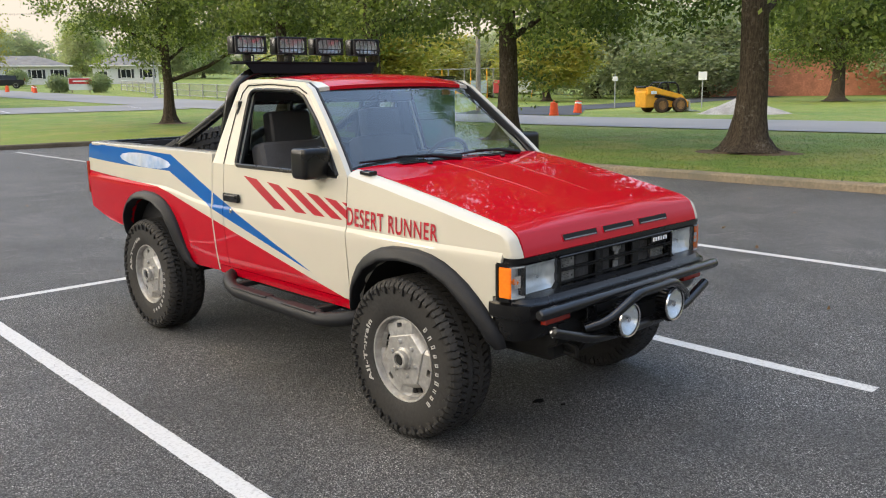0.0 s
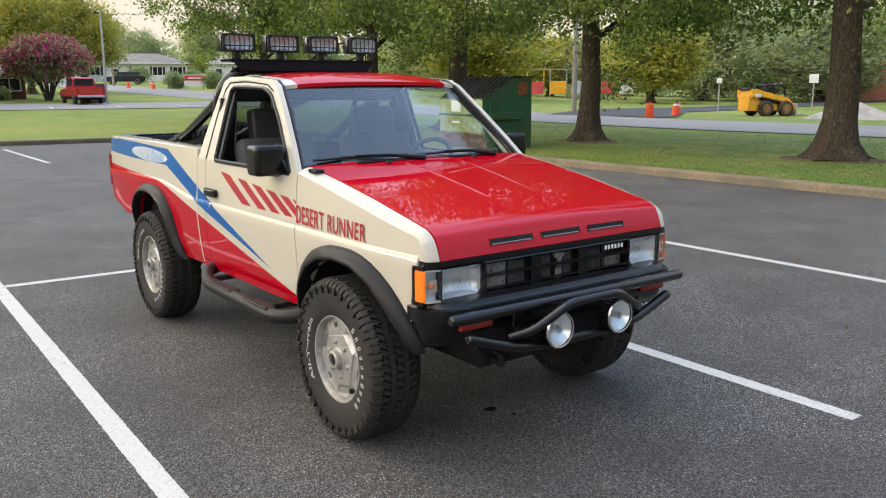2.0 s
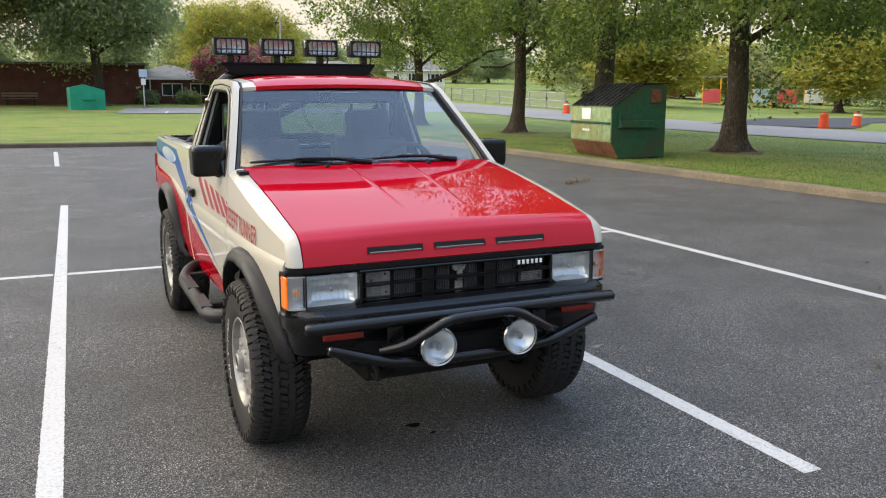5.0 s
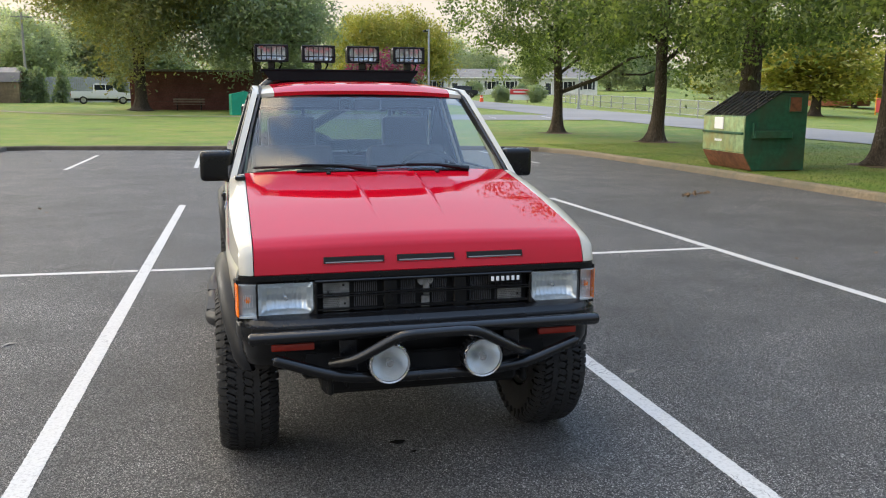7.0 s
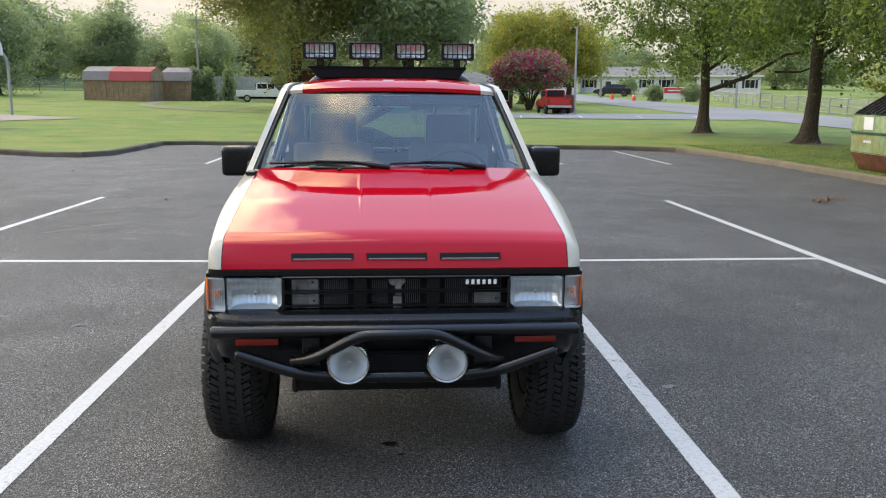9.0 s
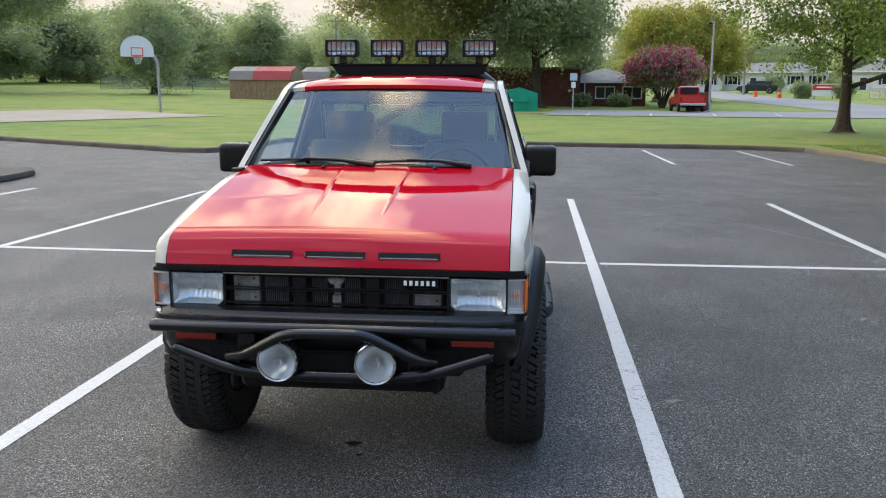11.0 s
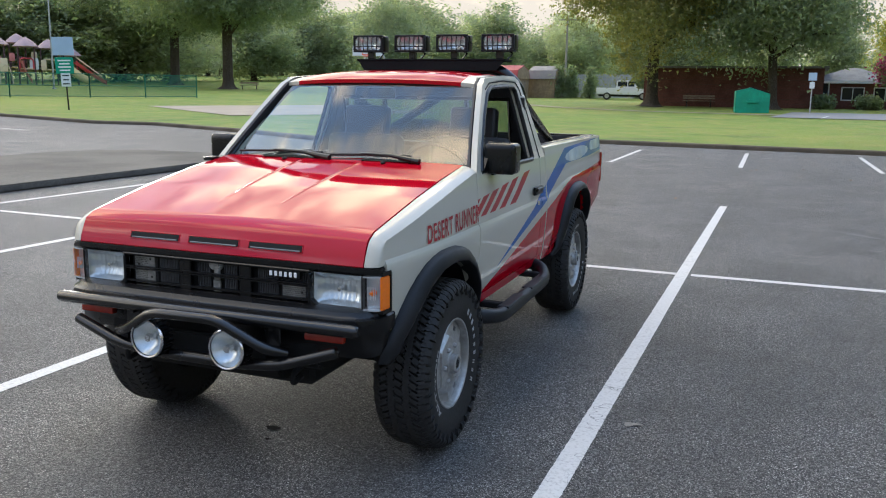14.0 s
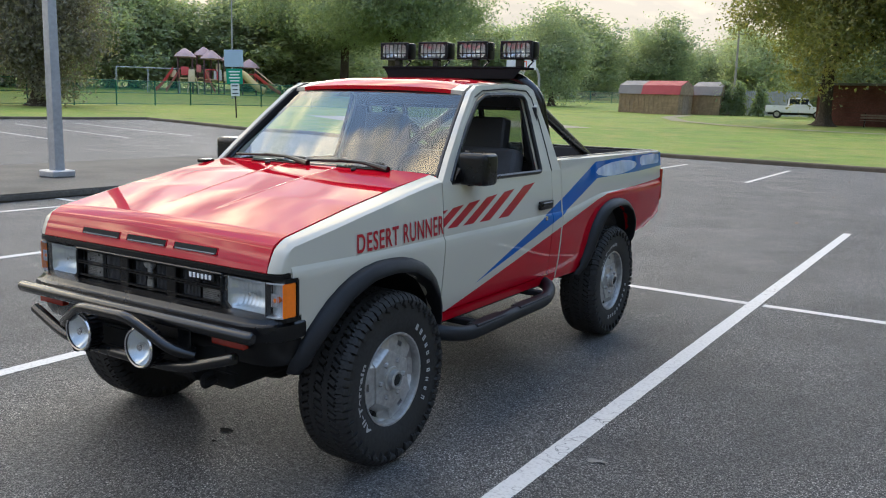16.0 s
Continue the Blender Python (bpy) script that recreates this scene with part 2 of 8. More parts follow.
def bark_material(name):
    """Upright fissured bark with pale lichen spots."""
    m = bpy.data.materials.new(name)
    m.use_nodes = True
    n = Nodes(m.node_tree)
    vec = n.add("TexCoord").outputs["Object"]
    mp = n.add("Mapping", Scale=(1.0, 1.0, 0.24))
    n.link(vec, mp.inputs["Vector"])
    ridge = n.noise(mp.outputs[0], 30.0, 6, 0.7)
    col = n.ramp(ridge, [(0.34, (0.030, 0.024, 0.018)), (0.52, (0.078, 0.062, 0.046)), (0.72, (0.135, 0.11, 0.085))])
    spots = n.math("MULTIPLY", n.ramp(n.noise(vec, 14.0, 3), [(0.56, (0, 0, 0)), (0.64, (1, 1, 1))]), n.ramp(n.noise(vec, 1.1, 2), [(0.40, (0, 0, 0)), (0.7, (0.8, 0.8, 0.8))]))
    col = n.mix(spots, col, (0.22, 0.21, 0.18))
    p = n.add("BsdfPrincipled", Roughness=0.95)
    p.inputs["Specular IOR Level"].default_value = 0.15
    n.link(col, p.inputs["Base Color"])
    b = n.add("Bump", Strength=1.0, Distance=0.05)
    n.link(ridge, b.inputs["Height"])
    n.link(b.outputs[0], p.inputs["Normal"])
    o = n.add("OutputMaterial")
    n.link(p.outputs[0], o.inputs[0])
    return m


ASPHALT = asphalt_material("asphalt", (0.058, 0.0572, 0.0558))
ROAD = surface("worn_road", (0.235, 0.228, 0.222), 0.85, grain=60, stain=0.15, vary=0.1)
ROAD_NEW = surface("new_road", (0.05, 0.052, 0.058), 0.85, grain=60, stain=0.3)
PAINT_LINE = line_paint("line_paint")
GRASS = grass_material("grass")
BLADE = foliage("grass_blades", (0.06, 0.115, 0.012), (0.10, 0.14, 0.02), 0.25)
KERB = surface("kerb_concrete", (0.21, 0.17, 0.115), 0.9, vary=0.25, grain=25, stain=1.5, bump=0.01, tone=(0.13, 0.12, 0.09))
KERB_DARK = surface("dark_asphalt_kerb", (0.105, 0.088, 0.066), 0.9, vary=0.3, grain=25, stain=1.5, bump=0.01)
PATH_DIRT = surface("trodden_path", (0.26, 0.24, 0.15), 0.95, vary=0.2, grain=6, stain=0.6)
CONCRETE = surface("concrete", (0.34, 0.29, 0.225), 0.9, vary=0.12, grain=20, stain=0.5)
BARK = bark_material("bark")
CREAM = surface("cream_paint", (0.53, 0.50, 0.415), 0.4, vary=0.02, grain=3, stain=0.8, coat=0.8, spec=0.05)
RED = surface("red_paint", (0.40, 0.0009, 0.011), 0.4, vary=0.04, grain=3, stain=0.8, coat=0.76, spec=0.0)
BLUE = surface("blue_vinyl", (0.006, 0.092, 0.36), 0.4, vary=0.05, grain=3, coat=0.6, spec=0.05)
PALE = surface("faded_vinyl", (0.55, 0.60, 0.70), 0.35, vary=0.25, grain=9, stain=6, coat=0.5, tone=(0.22, 0.33, 0.58))
RED_VINYL = surface("red_vinyl", (0.36, 0.004, 0.015), 0.4, vary=0.1, grain=8, coat=0.4)
BLACK = surface("black_plastic", (0.005, 0.005, 0.0055), 0.28, spec=0.38, vary=0.25, grain=120, stain=3, bump=0.0008)
FLARE = surface("grey_flare_plastic", (0.013, 0.0135, 0.0155), 0.46, spec=0.25, vary=0.2, grain=150, stain=4, bump=0.0005)
POWDER = surface("black_powder_coat", (0.005, 0.005, 0.0055), 0.26, spec=0.42, vary=0.2, grain=80, stain=3, coat=0.3)
RUBBER = surface("tyre_rubber", (0.024, 0.0232, 0.0225), 0.68, spec=0.3, vary=0.3, grain=60, stain=6, bump=0.001, tone=(0.028, 0.026, 0.023))
LETTER = surface("white_sidewall_letter", (0.45, 0.44, 0.42), 0.6, vary=0.2, grain=90)
ALLOY = surface("silver_alloy", (0.42, 0.413, 0.395), 0.33, metal=0.55, vary=0.2, grain=40, stain=14, tone=(0.30, 0.29, 0.27))
MATT_BLACK = surface("matt_black_sheet", (0.008, 0.008, 0.009), 0.85, spec=0.12, vary=0.2, grain=60)
CORE = surface("radiator_fins", (0.10, 0.10, 0.105), 0.6, vary=0.2, grain=90)
DARK = surface("dark_recess", (0.01, 0.01, 0.01), 0.8, vary=0.3)
CHROME = surface("bright_metal", (0.75, 0.75, 0.76), 0.14, metal=1.0, vary=0.05)
STEEL = surface("dull_steel", (0.50, 0.50, 0.50), 0.5, metal=0.35, vary=0.25, grain=30, stain=9)
PLATE = surface("dull_latch_steel", (0.30, 0.30, 0.29), 0.45, metal=0.5, vary=0.3, grain=60, stain=14)
UNDER = surface("underbody", (0.008, 0.008, 0.008), 0.85, vary=0.4, grain=12)
SEAT = surface("grey_seat_cloth", (0.075, 0.075, 0.08), 0.9, vary=0.2, grain=200, stain=5)
VINYL = surface("black_vinyl", (0.03, 0.03, 0.033), 0.55, vary=0.2, grain=150)
TRIM_GREY = surface("grey_trim", (0.2, 0.205, 0.21), 0.7, vary=0.1, grain=60)
WHITE = surface("white_print", (0.8, 0.8, 0.8), 0.5, vary=0.03)
AMBER = surface("amber_lens", (0.92, 0.21, 0.002), 0.2, vary=0.08, grain=80, coat=0.4)
AMBER_DK = surface("dark_amber_lens", (0.27, 0.018, 0.006), 0.25, vary=0.1, coat=0.4)
CLEAR_LENS = surface("clear_ribbed_lens", (0.62, 0.60, 0.57), 0.25, spec=0.6, vary=0.08, grain=60, stain=14, coat=1.0)
WINDSHIELD = glass("windshield_glass", (0.80, 0.87, 0.84))
SIDE_GLASS = glass("side_glass", (0.55, 0.60, 0.58))
HEAD_REFLECTOR = surface("polished_lamp_bowl", (0.80, 0.83, 0.84), 0.16, metal=0.6, spec=0.8, vary=0.04, grain=50, stain=10)
LENS = glass("lamp_glass", (0.93, 0.95, 0.96), 0.03)


# ---- building helpers ----
def part(name, bm, material, parent=None, label="", angle=35):
    """Links a bmesh as one mesh object, under a thing or under a part."""
    me = bpy.data.meshes.new(name)
    bm.normal_update()
    bm.to_mesh(me)
    bm.free()
    for m in material if isinstance(material, (list, tuple)) else [material]:
        me.materials.append(m)
    me.polygons.foreach_set("use_smooth", [True] * len(me.polygons))
    me.set_sharp_from_angle(angle=radians(angle))
    ob = new(name, me)
    ob.parent = parent
    if label:
        tagged(ob, label)
    return ob


def thing(name, at, label, category, group="", turn=0.0, size=1.0):
    ob = new(name)
    ob.empty_display_size = 0.2
    ob.matrix_basis = Matrix.LocRotScale(Vector(at), Euler((0, 0, radians(turn))), Vector((size,) * 3))
    return tagged(ob, label, category, group)


def box(bm, c, s, bevel=0.0, seg=1, m=None, mat=0):
    """A box of size s round c, its edges rounded by bevel."""
    v = bmesh.ops.create_cube(bm, size=1.0, matrix=Matrix.LocRotScale(Vector(c), None, Vector(s)))["verts"]
    fs = {f for w in v for f in w.link_faces}
    for f in fs:
        f.material_index = mat
    if bevel:
        out = bmesh.ops.bevel(bm, geom=list({e for w in v for e in w.link_edges}), offset=bevel, segments=seg, profile=0.6, affect="EDGES")
        for f in out["faces"]:
            f.material_index = mat
        v = list({w for f in out["faces"] for w in f.verts} | {w for w in v if w.is_valid})
    if m is not None:
        bmesh.ops.transform(bm, matrix=m, verts=v)
    return v


def boxed(c, s, bevel=0.0, seg=1, m=None):
    bm = bmesh.new()
    box(bm, c, s, bevel, seg, m)
    return bm


def tube(bm, pts, r, n=10, mat=0, caps=True):
    """A round bar along points; r is one radius, or one per point."""
    pts = [Vector(p) for p in pts]
    rad = r if isinstance(r, (list, tuple)) else [r] * len(pts)
    rings, side = [], None
    for i, p in enumerate(pts):
        a = (pts[min(i + 1, len(pts) - 1)] - pts[max(i - 1, 0)]).normalized()
        if side is None:
            side = a.orthogonal().normalized()
        side = (side - a * side.dot(a)).normalized()
        oth = a.cross(side)
        rings.append([bm.verts.new(p + rad[i] * (math.cos(t) * side + math.sin(t) * oth)) for t in [2 * math.pi * k / n for k in range(n)]])
    for a, b in zip(rings, rings[1:]):
        for k in range(n):
            bm.faces.new((a[k], a[(k + 1) % n], b[(k + 1) % n], b[k])).material_index = mat
    if caps:
        bm.faces.new(rings[0][::-1]).material_index = mat
        bm.faces.new(rings[-1]).material_index = mat


def bend(pts, r=0.05, n=4):
    """The points of a bent bar: each inner corner is rounded."""
    pts = [Vector(p) for p in pts]
    out = [pts[0]]
    for a, b, c in zip(pts, pts[1:], pts[2:]):
        k = min(r, (a - b).length / 2.2, (c - b).length / 2.2)
        p, q = b + (a - b).normalized() * k, b + (c - b).normalized() * k
        for i in range(n + 1):
            t = i / n
            out.append((1 - t) ** 2 * p + 2 * t * (1 - t) * b + t * t * q)
    return out + [pts[-1]]


def lathe(bm, prof, n=40, axis="x", mat=0, at=(0, 0, 0)):
    """Turns (radius, height) pairs round an axis through at."""
    def put(r, h, t):
        c, s = r * math.cos(t), r * math.sin(t)
        p = (h, c, s) if axis == "x" else (c, h, s) if axis == "y" else (c, s, h)
        return bm.verts.new(Vector(p) + Vector(at))
    rings = [[put(r, h, 2 * math.pi * k / n) for k in range(n)] if r > 1e-6 else [put(0, h, 0)] for r, h in prof]
    fs = []
    for a, b in zip(rings, rings[1:]):
        for k in range(n):
            j = (k + 1) % n
            if len(a) == 1 and len(b) == 1:
                continue
            q = (a[0], b[k], b[j]) if len(a) == 1 else (a[k], b[0], a[j]) if len(b) == 1 else (a[k], b[k], b[j], a[j])
            f = bm.faces.new(q)
            f.material_index = mat
            fs.append(f)
    bmesh.ops.recalc_face_normals(bm, faces=fs)


def sheet(bm, fn, nu, nv, mat=0):
    """A grid of points fn(u, v), u and v from 0 to 1."""
    g = [[bm.verts.new(fn(i / nu, j / nv)) for j in range(nv + 1)] for i in range(nu + 1)]
    return [bm.faces.new((g[i][j], g[i + 1][j], g[i + 1][j + 1], g[i][j + 1])) for i in range(nu) for j in range(nv)]


def prism(bm, poly, a, b, axis="x", mat=0, bevel=0.0):
    """A flat outline drawn out from a to b along an axis."""
    def put(p, h):
        return (h, *p) if axis == "x" else (p[0], h, p[1]) if axis == "y" else (*p, h)
    lo, hi = [bm.verts.new(put(p, a)) for p in poly], [bm.verts.new(put(p, b)) for p in poly]
    n = len(poly)
    fs = [bm.faces.new(lo), bm.faces.new(hi)] + [bm.faces.new((lo[k], lo[(k + 1) % n], hi[(k + 1) % n], hi[k])) for k in range(n)]
    for f in fs:
        f.material_index = mat
    bmesh.ops.recalc_face_normals(bm, faces=fs)
    if bevel:
        bmesh.ops.bevel(bm, geom=list({e for f in fs for e in f.edges}), offset=bevel, segments=2, affect="EDGES")


def lettering(words, size, stretch=1.0, depth=0.0):
    """A bmesh of words in the built-in font, in the plane of x and y, left end at the origin."""
    cu = bpy.data.curves.new("words", "FONT")
    cu.body, cu.size, cu.extrude, cu.space_character, cu.offset = words, size, depth, 1.12, 0.0015
    tmp = bpy.data.objects.new("words", cu)
    scene.collection.objects.link(tmp)
    me = tmp.evaluated_get(bpy.context.evaluated_depsgraph_get()).to_mesh()
    bm = bmesh.new()
    bm.from_mesh(me)
    tmp.evaluated_get(bpy.context.evaluated_depsgraph_get()).to_mesh_clear()
    bpy.data.objects.remove(tmp)
    bpy.data.curves.remove(cu)
    bmesh.ops.scale(bm, vec=(stretch, 1, 1), verts=bm.verts)
    return bm


def raw_mesh(name, verts, faces, material, parent=None, smooth=False):
    """A mesh object straight from arrays."""
    me = bpy.data.meshes.new(name)
    v, f = np.asarray(verts, np.float32), np.asarray(faces, np.int32)
    k = f.shape[1]
    me.vertices.add(len(v))
    me.vertices.foreach_set("co", v.ravel())
    me.loops.add(f.size)
    me.loops.foreach_set("vertex_index", f.ravel())
    me.polygons.add(len(f))
    me.polygons.foreach_set("loop_start", np.arange(0, f.size, k, dtype=np.int32))
    me.polygons.foreach_set("use_smooth", np.full(len(f), smooth))
    me.update(calc_edges=True)
    me.materials.append(material)
    ob = new(name, me)
    ob.parent = parent
    return ob


# ---- the lie of the land ----
def ease(a, b, x):
    t = max(0.0, min(1.0, (x - a) / (b - a)))
    return t * t * (3 - 2 * t)


def ground_z(x, y):
    """Level round the truck, rising gently towards the field and the houses, falling a little to the road."""
    d, az = math.hypot(x, y + 4), math.degrees(math.atan2(x, y + 4))
    w = (1 - ease(25, 55, az)) * ease(-115, -85, az)
    rise = 0.36 * (max(0, min(d, 420) - 25) / 30) ** 1.38
    return w * rise - (1 - w) * min(0.35, 0.007 * max(0, d - 20))


# kerb line of the car park, round a middle at (0, 6)
MID = Vector((0, 6))
KERB_LINE = [(9.55, -28), (9.55, -4), (9.55, 8), (9.6, 15), (9.45, 18.6), (8.9, 20.2), (7.6, 21.2), (4, 21.8), (-2, 22.6), (-6.2, 23.3), (-7.2, 23.0),
             (-7.3, 20.5), (-7.35, 18.4), (-7.9, 17.5), (-9.0, 17.7), (-10.4, 18.6), (-16.5, 21.8), (-21.5, 23.6), (-24.5, 23.2), (-30, 24.8), (-35, 26),
             (-36.5, 20), (-38, 10), (-38, -10), (-36, -28)]


def lot_edge():
    pts = [Vector(p) for p in KERB_LINE]
    out = []
    for a, b in zip(pts, pts[1:]):
        n = max(1, int((b - a).length / 0.8))
        out += [a.lerp(b, i / n) for i in range(n)]
    out.append(pts[-1])
    back = [pts[-1].lerp(pts[0], i / 40) for i in range(1, 40)]
    return out + back


EDGE = lot_edge()
NE = len(EDGE)


def radial(rings, inner, outer, power, lift):
    """Rings of points between two outlines round the middle."""
    vs, fs = [], []
    for j in range(rings + 1):
        s = (j / rings) ** power
        for p in EDGE:
            d = p - MID
            r0 = d.length
            q = MID + d.normalized() * (inner(r0) + (outer(r0) - inner(r0)) * s)
            vs.append((q.x, q.y, ground_z(q.x, q.y) + lift))
    for j in range(rings):
        for i in range(NE):
            k = (i + 1) % NE
            fs.append((j * NE + i, (j + 1) * NE + i, (j + 1) * NE + k, j * NE + k))
    return vs, fs


KERB_H = 0.13
v, f = radial(40, lambda r: 0.02, lambda r: r + 0.02, 1.0, 0.0)
tagged(raw_mesh("car_park", v, f, ASPHALT), "dark asphalt car park with fine pale stones", "car park", kind="structure")
v, f = radial(90, lambda r: r + 0.2, lambda r: 3000.0, 3.2, KERB_H - 0.01)
tagged(raw_mesh("ground", v, f, GRASS, smooth=True), "mown green and yellowish grass field", "ground", kind="structure")

# kerb: a real step along the edge, in cast lengths
bm = bmesh.new()
prof = [(-0.02, -0.05), (0.0, KERB_H - 0.03), (0.03, KERB_H), (0.2, KERB_H + 0.005), (0.26, KERB_H - 0.06)]
rows = []
for i, p in enumerate(EDGE):
    d = (p - MID).normalized()
    a = (EDGE[(i + 1) % NE] - EDGE[i - 1]).normalized()
    nrm = Vector((a.y, -a.x))
    if nrm.dot(d) < 0:
        nrm = -nrm
    rows.append([bm.verts.new((*(p + nrm * u), ground_z(p.x, p.y) + w + 0.012 * noise.noise((p.x, p.y, 0)))) for u, w in prof])
for i in range(NE):
    a, b = rows[i], rows[(i + 1) % NE]
    for k in range(len(prof) - 1):
        bm.faces.new((a[k], b[k], b[k + 1], a[k + 1]))
bmesh.ops.recalc_face_normals(bm, faces=bm.faces)
for f in bm.faces:
    f.material_index = int(f.calc_center_median().x < 9.0)
tagged(part("kerb", bm, [KERB, KERB_DARK]), "weathered brown concrete kerb beside the asphalt", "kerb", kind="structure")


def strip(name, pts, width, material, lift, label, category, step=3.0, kind="structure", ragged=0.0):
    """A flat band along a line, on the lie of the land."""
    bm = bmesh.new()
    line = [Vector(p) for p in pts]
    fine = []
    for a, b in zip(line, line[1:]):
        n = max(1, int((b - a).length / step))
        fine += [a.lerp(b, i / n) for i in range(n)]
    fine.append(line[-1])
    rows = []
    for i, p in enumerate(fine):
        a = (fine[min(i + 1, len(fine) - 1)] - fine[max(i - 1, 0)]).normalized()
        nrm = Vector((a.y, -a.x))
        row = []
        for k in (-0.5, -0.17, 0.17, 0.5):
            q = p + nrm * (width * k + (ragged * noise.noise((p.x * 60, p.y * 60, 9 * k)) if abs(k) > 0.4 else 0))
            row.append(bm.verts.new((*q, ground_z(*q) + lift)))
        rows.append(row)
    for a, b in zip(rows, rows[1:]):
        for k in range(3):
            bm.faces.new((a[k], a[k + 1], b[k + 1], b[k]))
    bmesh.ops.recalc_face_normals(bm, faces=bm.faces)
    for f in bm.faces:
        if f.normal.z < 0:
            f.normal_flip()
    return tagged(part(name, bm, material), label, category, kind=kind)


# parking lines
def painted(name, a, b, w=0.102):
    strip(name, [a, b], w, PAINT_LINE, 0.003, "worn white parking line painted on asphalt", "parking line", step=0.02, ragged=0.004)


for x0, y0, x1, y1 in ((1.325, -2.68, 1.50, 8.1), (4.36, -2.6, 4.45, 7.9), (-1.665, -2.7, -1.43, 8.15), (-4.95, -2.6, -4.5, 8.5), (-8.0, -2.6, -7.5, 8.5)):
    painted("parking_line", (x0, y0), (x1, y1))
for x0, y0, x1, y1 in ((-8.6, 3.3, -4.775, 3.14), (-4.66, 3.13, -1.605, 3.02), (-1.49, 3.01, 1.378, 2.93), (1.492, 2.93, 4.35, 2.95)):
    painted("parking_line", (x0, y0), (x1, y1), 0.095)
for x in (-4.3, -1.46, 1.48, 4.36, 7.1):
    painted("parking_line", (x, 15.4), (x, 20.6))
for y in (12.6, 15.4, 18.3):
    painted("parking_line", (-32.8, y + 1.9), (-22.6, y - 0.1))

# roads
strip("road", [(25.9, -140), (25.9, 20), (26.2, 60), (27, 150)], 8.0, ROAD, KERB_H + 0.02, "pale grey worn asphalt road beyond the grass", "road")
strip("side_road", [(30, 25), (40, 32), (62, 37), (110, 46)], 6.5, ROAD_NEW, KERB_H + 0.03, "dark new asphalt side road", "road")
strip("far_car_park", [(2.6, 52.0), (8, 51.2), (22.5, 48)], 9.5, ROAD, KERB_H + 0.025, "pale grey car park in front of houses", "car park")
strip("footpath", [(2.8, 51.0), (-6, 53.0), (-12, 56.5), (-17, 62), (-20.5, 70), (-21.5, 79)], 1.3, PATH_DIRT, KERB_H + 0.02, "narrow pale concrete path across the grass", "path")
strip("ball_court", [(-31, 44), (-19.5, 36.5)], 13.0, CONCRETE, KERB_H + 0.02, "bare sandy concrete ball court on grass", "court")

# ---- the pickup truck: nose towards -y, its own right side towards -x ----
truck = thing("pickup_truck", (0, 0, 0), "red and cream pickup truck with blue stripes and roof lights", "pickup truck")
SZ = [0.46, 0.56, 0.66, 0.80, 0.905, 0.926, 0.942, 1.06, 1.20, 1.27]
SX = [0.728, 0.750, 0.764, 0.774, 0.781, 0.779, 0.769, 0.764, 0.750, 0.742]


def side_x(y, z):
    """How far the flank stands out."""
    x = float(np.interp(z - 0.065 * ease(0.44, 1.15, y), SZ, SX))
    return x - 0.045 * max(0, (-1.25 - y) / 0.7) ** 2 - 0.03 * max(0, (y - 1.6) / 0.75) ** 2


def arch(pts):
    ys, zs = zip(*sorted(pts))
    return lambda y: float(np.interp(y, ys, zs, left=-1, right=-1))


FRONT_IN = [(-0.915, 0.50), (-0.93, 0.56), (-0.985, 0.67), (-1.07, 0.765), (-1.19, 0.825), (-1.33, 0.848), (-1.48, 0.838), (-1.61, 0.785), (-1.71, 0.70), (-1.785, 0.61), (-1.84, 0.52)]
FRONT_OUT = [(-0.865, 0.50), (-0.88, 0.60), (-0.935, 0.735), (-1.03, 0.84), (-1.16, 0.90), (-1.33, 0.922), (-1.51, 0.908), (-1.65, 0.848), (-1.77, 0.75), (-1.86, 0.655), (-1.925, 0.54)]
REAR_IN = [(0.79, 0.50), (0.88, 0.60), (0.945, 0.74), (1.03, 0.84), (1.14, 0.895), (1.27, 0.908), (1.41, 0.895), (1.53, 0.845), (1.61, 0.765), (1.655, 0.68), (1.67, 0.60)]
REAR_OUT = [(0.71, 0.50), (0.81, 0.62), (0.875, 0.765), (0.97, 0.885), (1.10, 0.95), (1.27, 0.968), (1.44, 0.952), (1.585, 0.89), (1.68, 0.79), (1.725, 0.70), (1.735, 0.62)]
front_arch, rear_arch = arch(FRONT_IN), arch(REAR_IN)


def within(poly, y, z):
    n, inside = len(poly), False
    for i in range(n):
        (a, b), (c, d) = poly[i], poly[i - 1]
        if (b > z) != (d > z) and y < (c - a) * (z - b) / (d - b) + a:
            inside = not inside
    return inside


BLUE_BAND = [(2.45, 1.236), (1.66, 1.228), (0.96, 1.214), (0.45, 1.022), (-0.57, 0.668), (0.45, 0.922), (0.98, 1.108), (1.66, 1.112), (2.45, 1.128)]
FADED = [(1.345 + 0.385 * math.cos(t), 1.157 + 0.046 * math.sin(t) + 0.01 * math.cos(t)) for t in [2 * math.pi * k / 14 for k in range(14)]]
PEELED = [(1.84, 1.150), (1.80, 1.165), (1.81, 1.205), (1.86, 1.222), (2.25, 1.226), (2.30, 1.21), (2.30, 1.165), (2.26, 1.150)]
RED_TOP = [(2.5, 1.037), (1.151, 0.998), (0.976, 0.972), (0.463, 0.859), (-0.90, 0.560)]
RED_BAND = RED_TOP + [(-0.90, 0.3), (2.5, 0.3)]
STRIPE_Q = [(-0.04, 0.077), (-0.232, -0.130), (-0.392, -0.295), (-0.538, -0.446), (-0.668, -0.582), (-0.78, -0.705)]


def stripe_top(y):
    return 1.137 + (y - 0.08) * 0.075


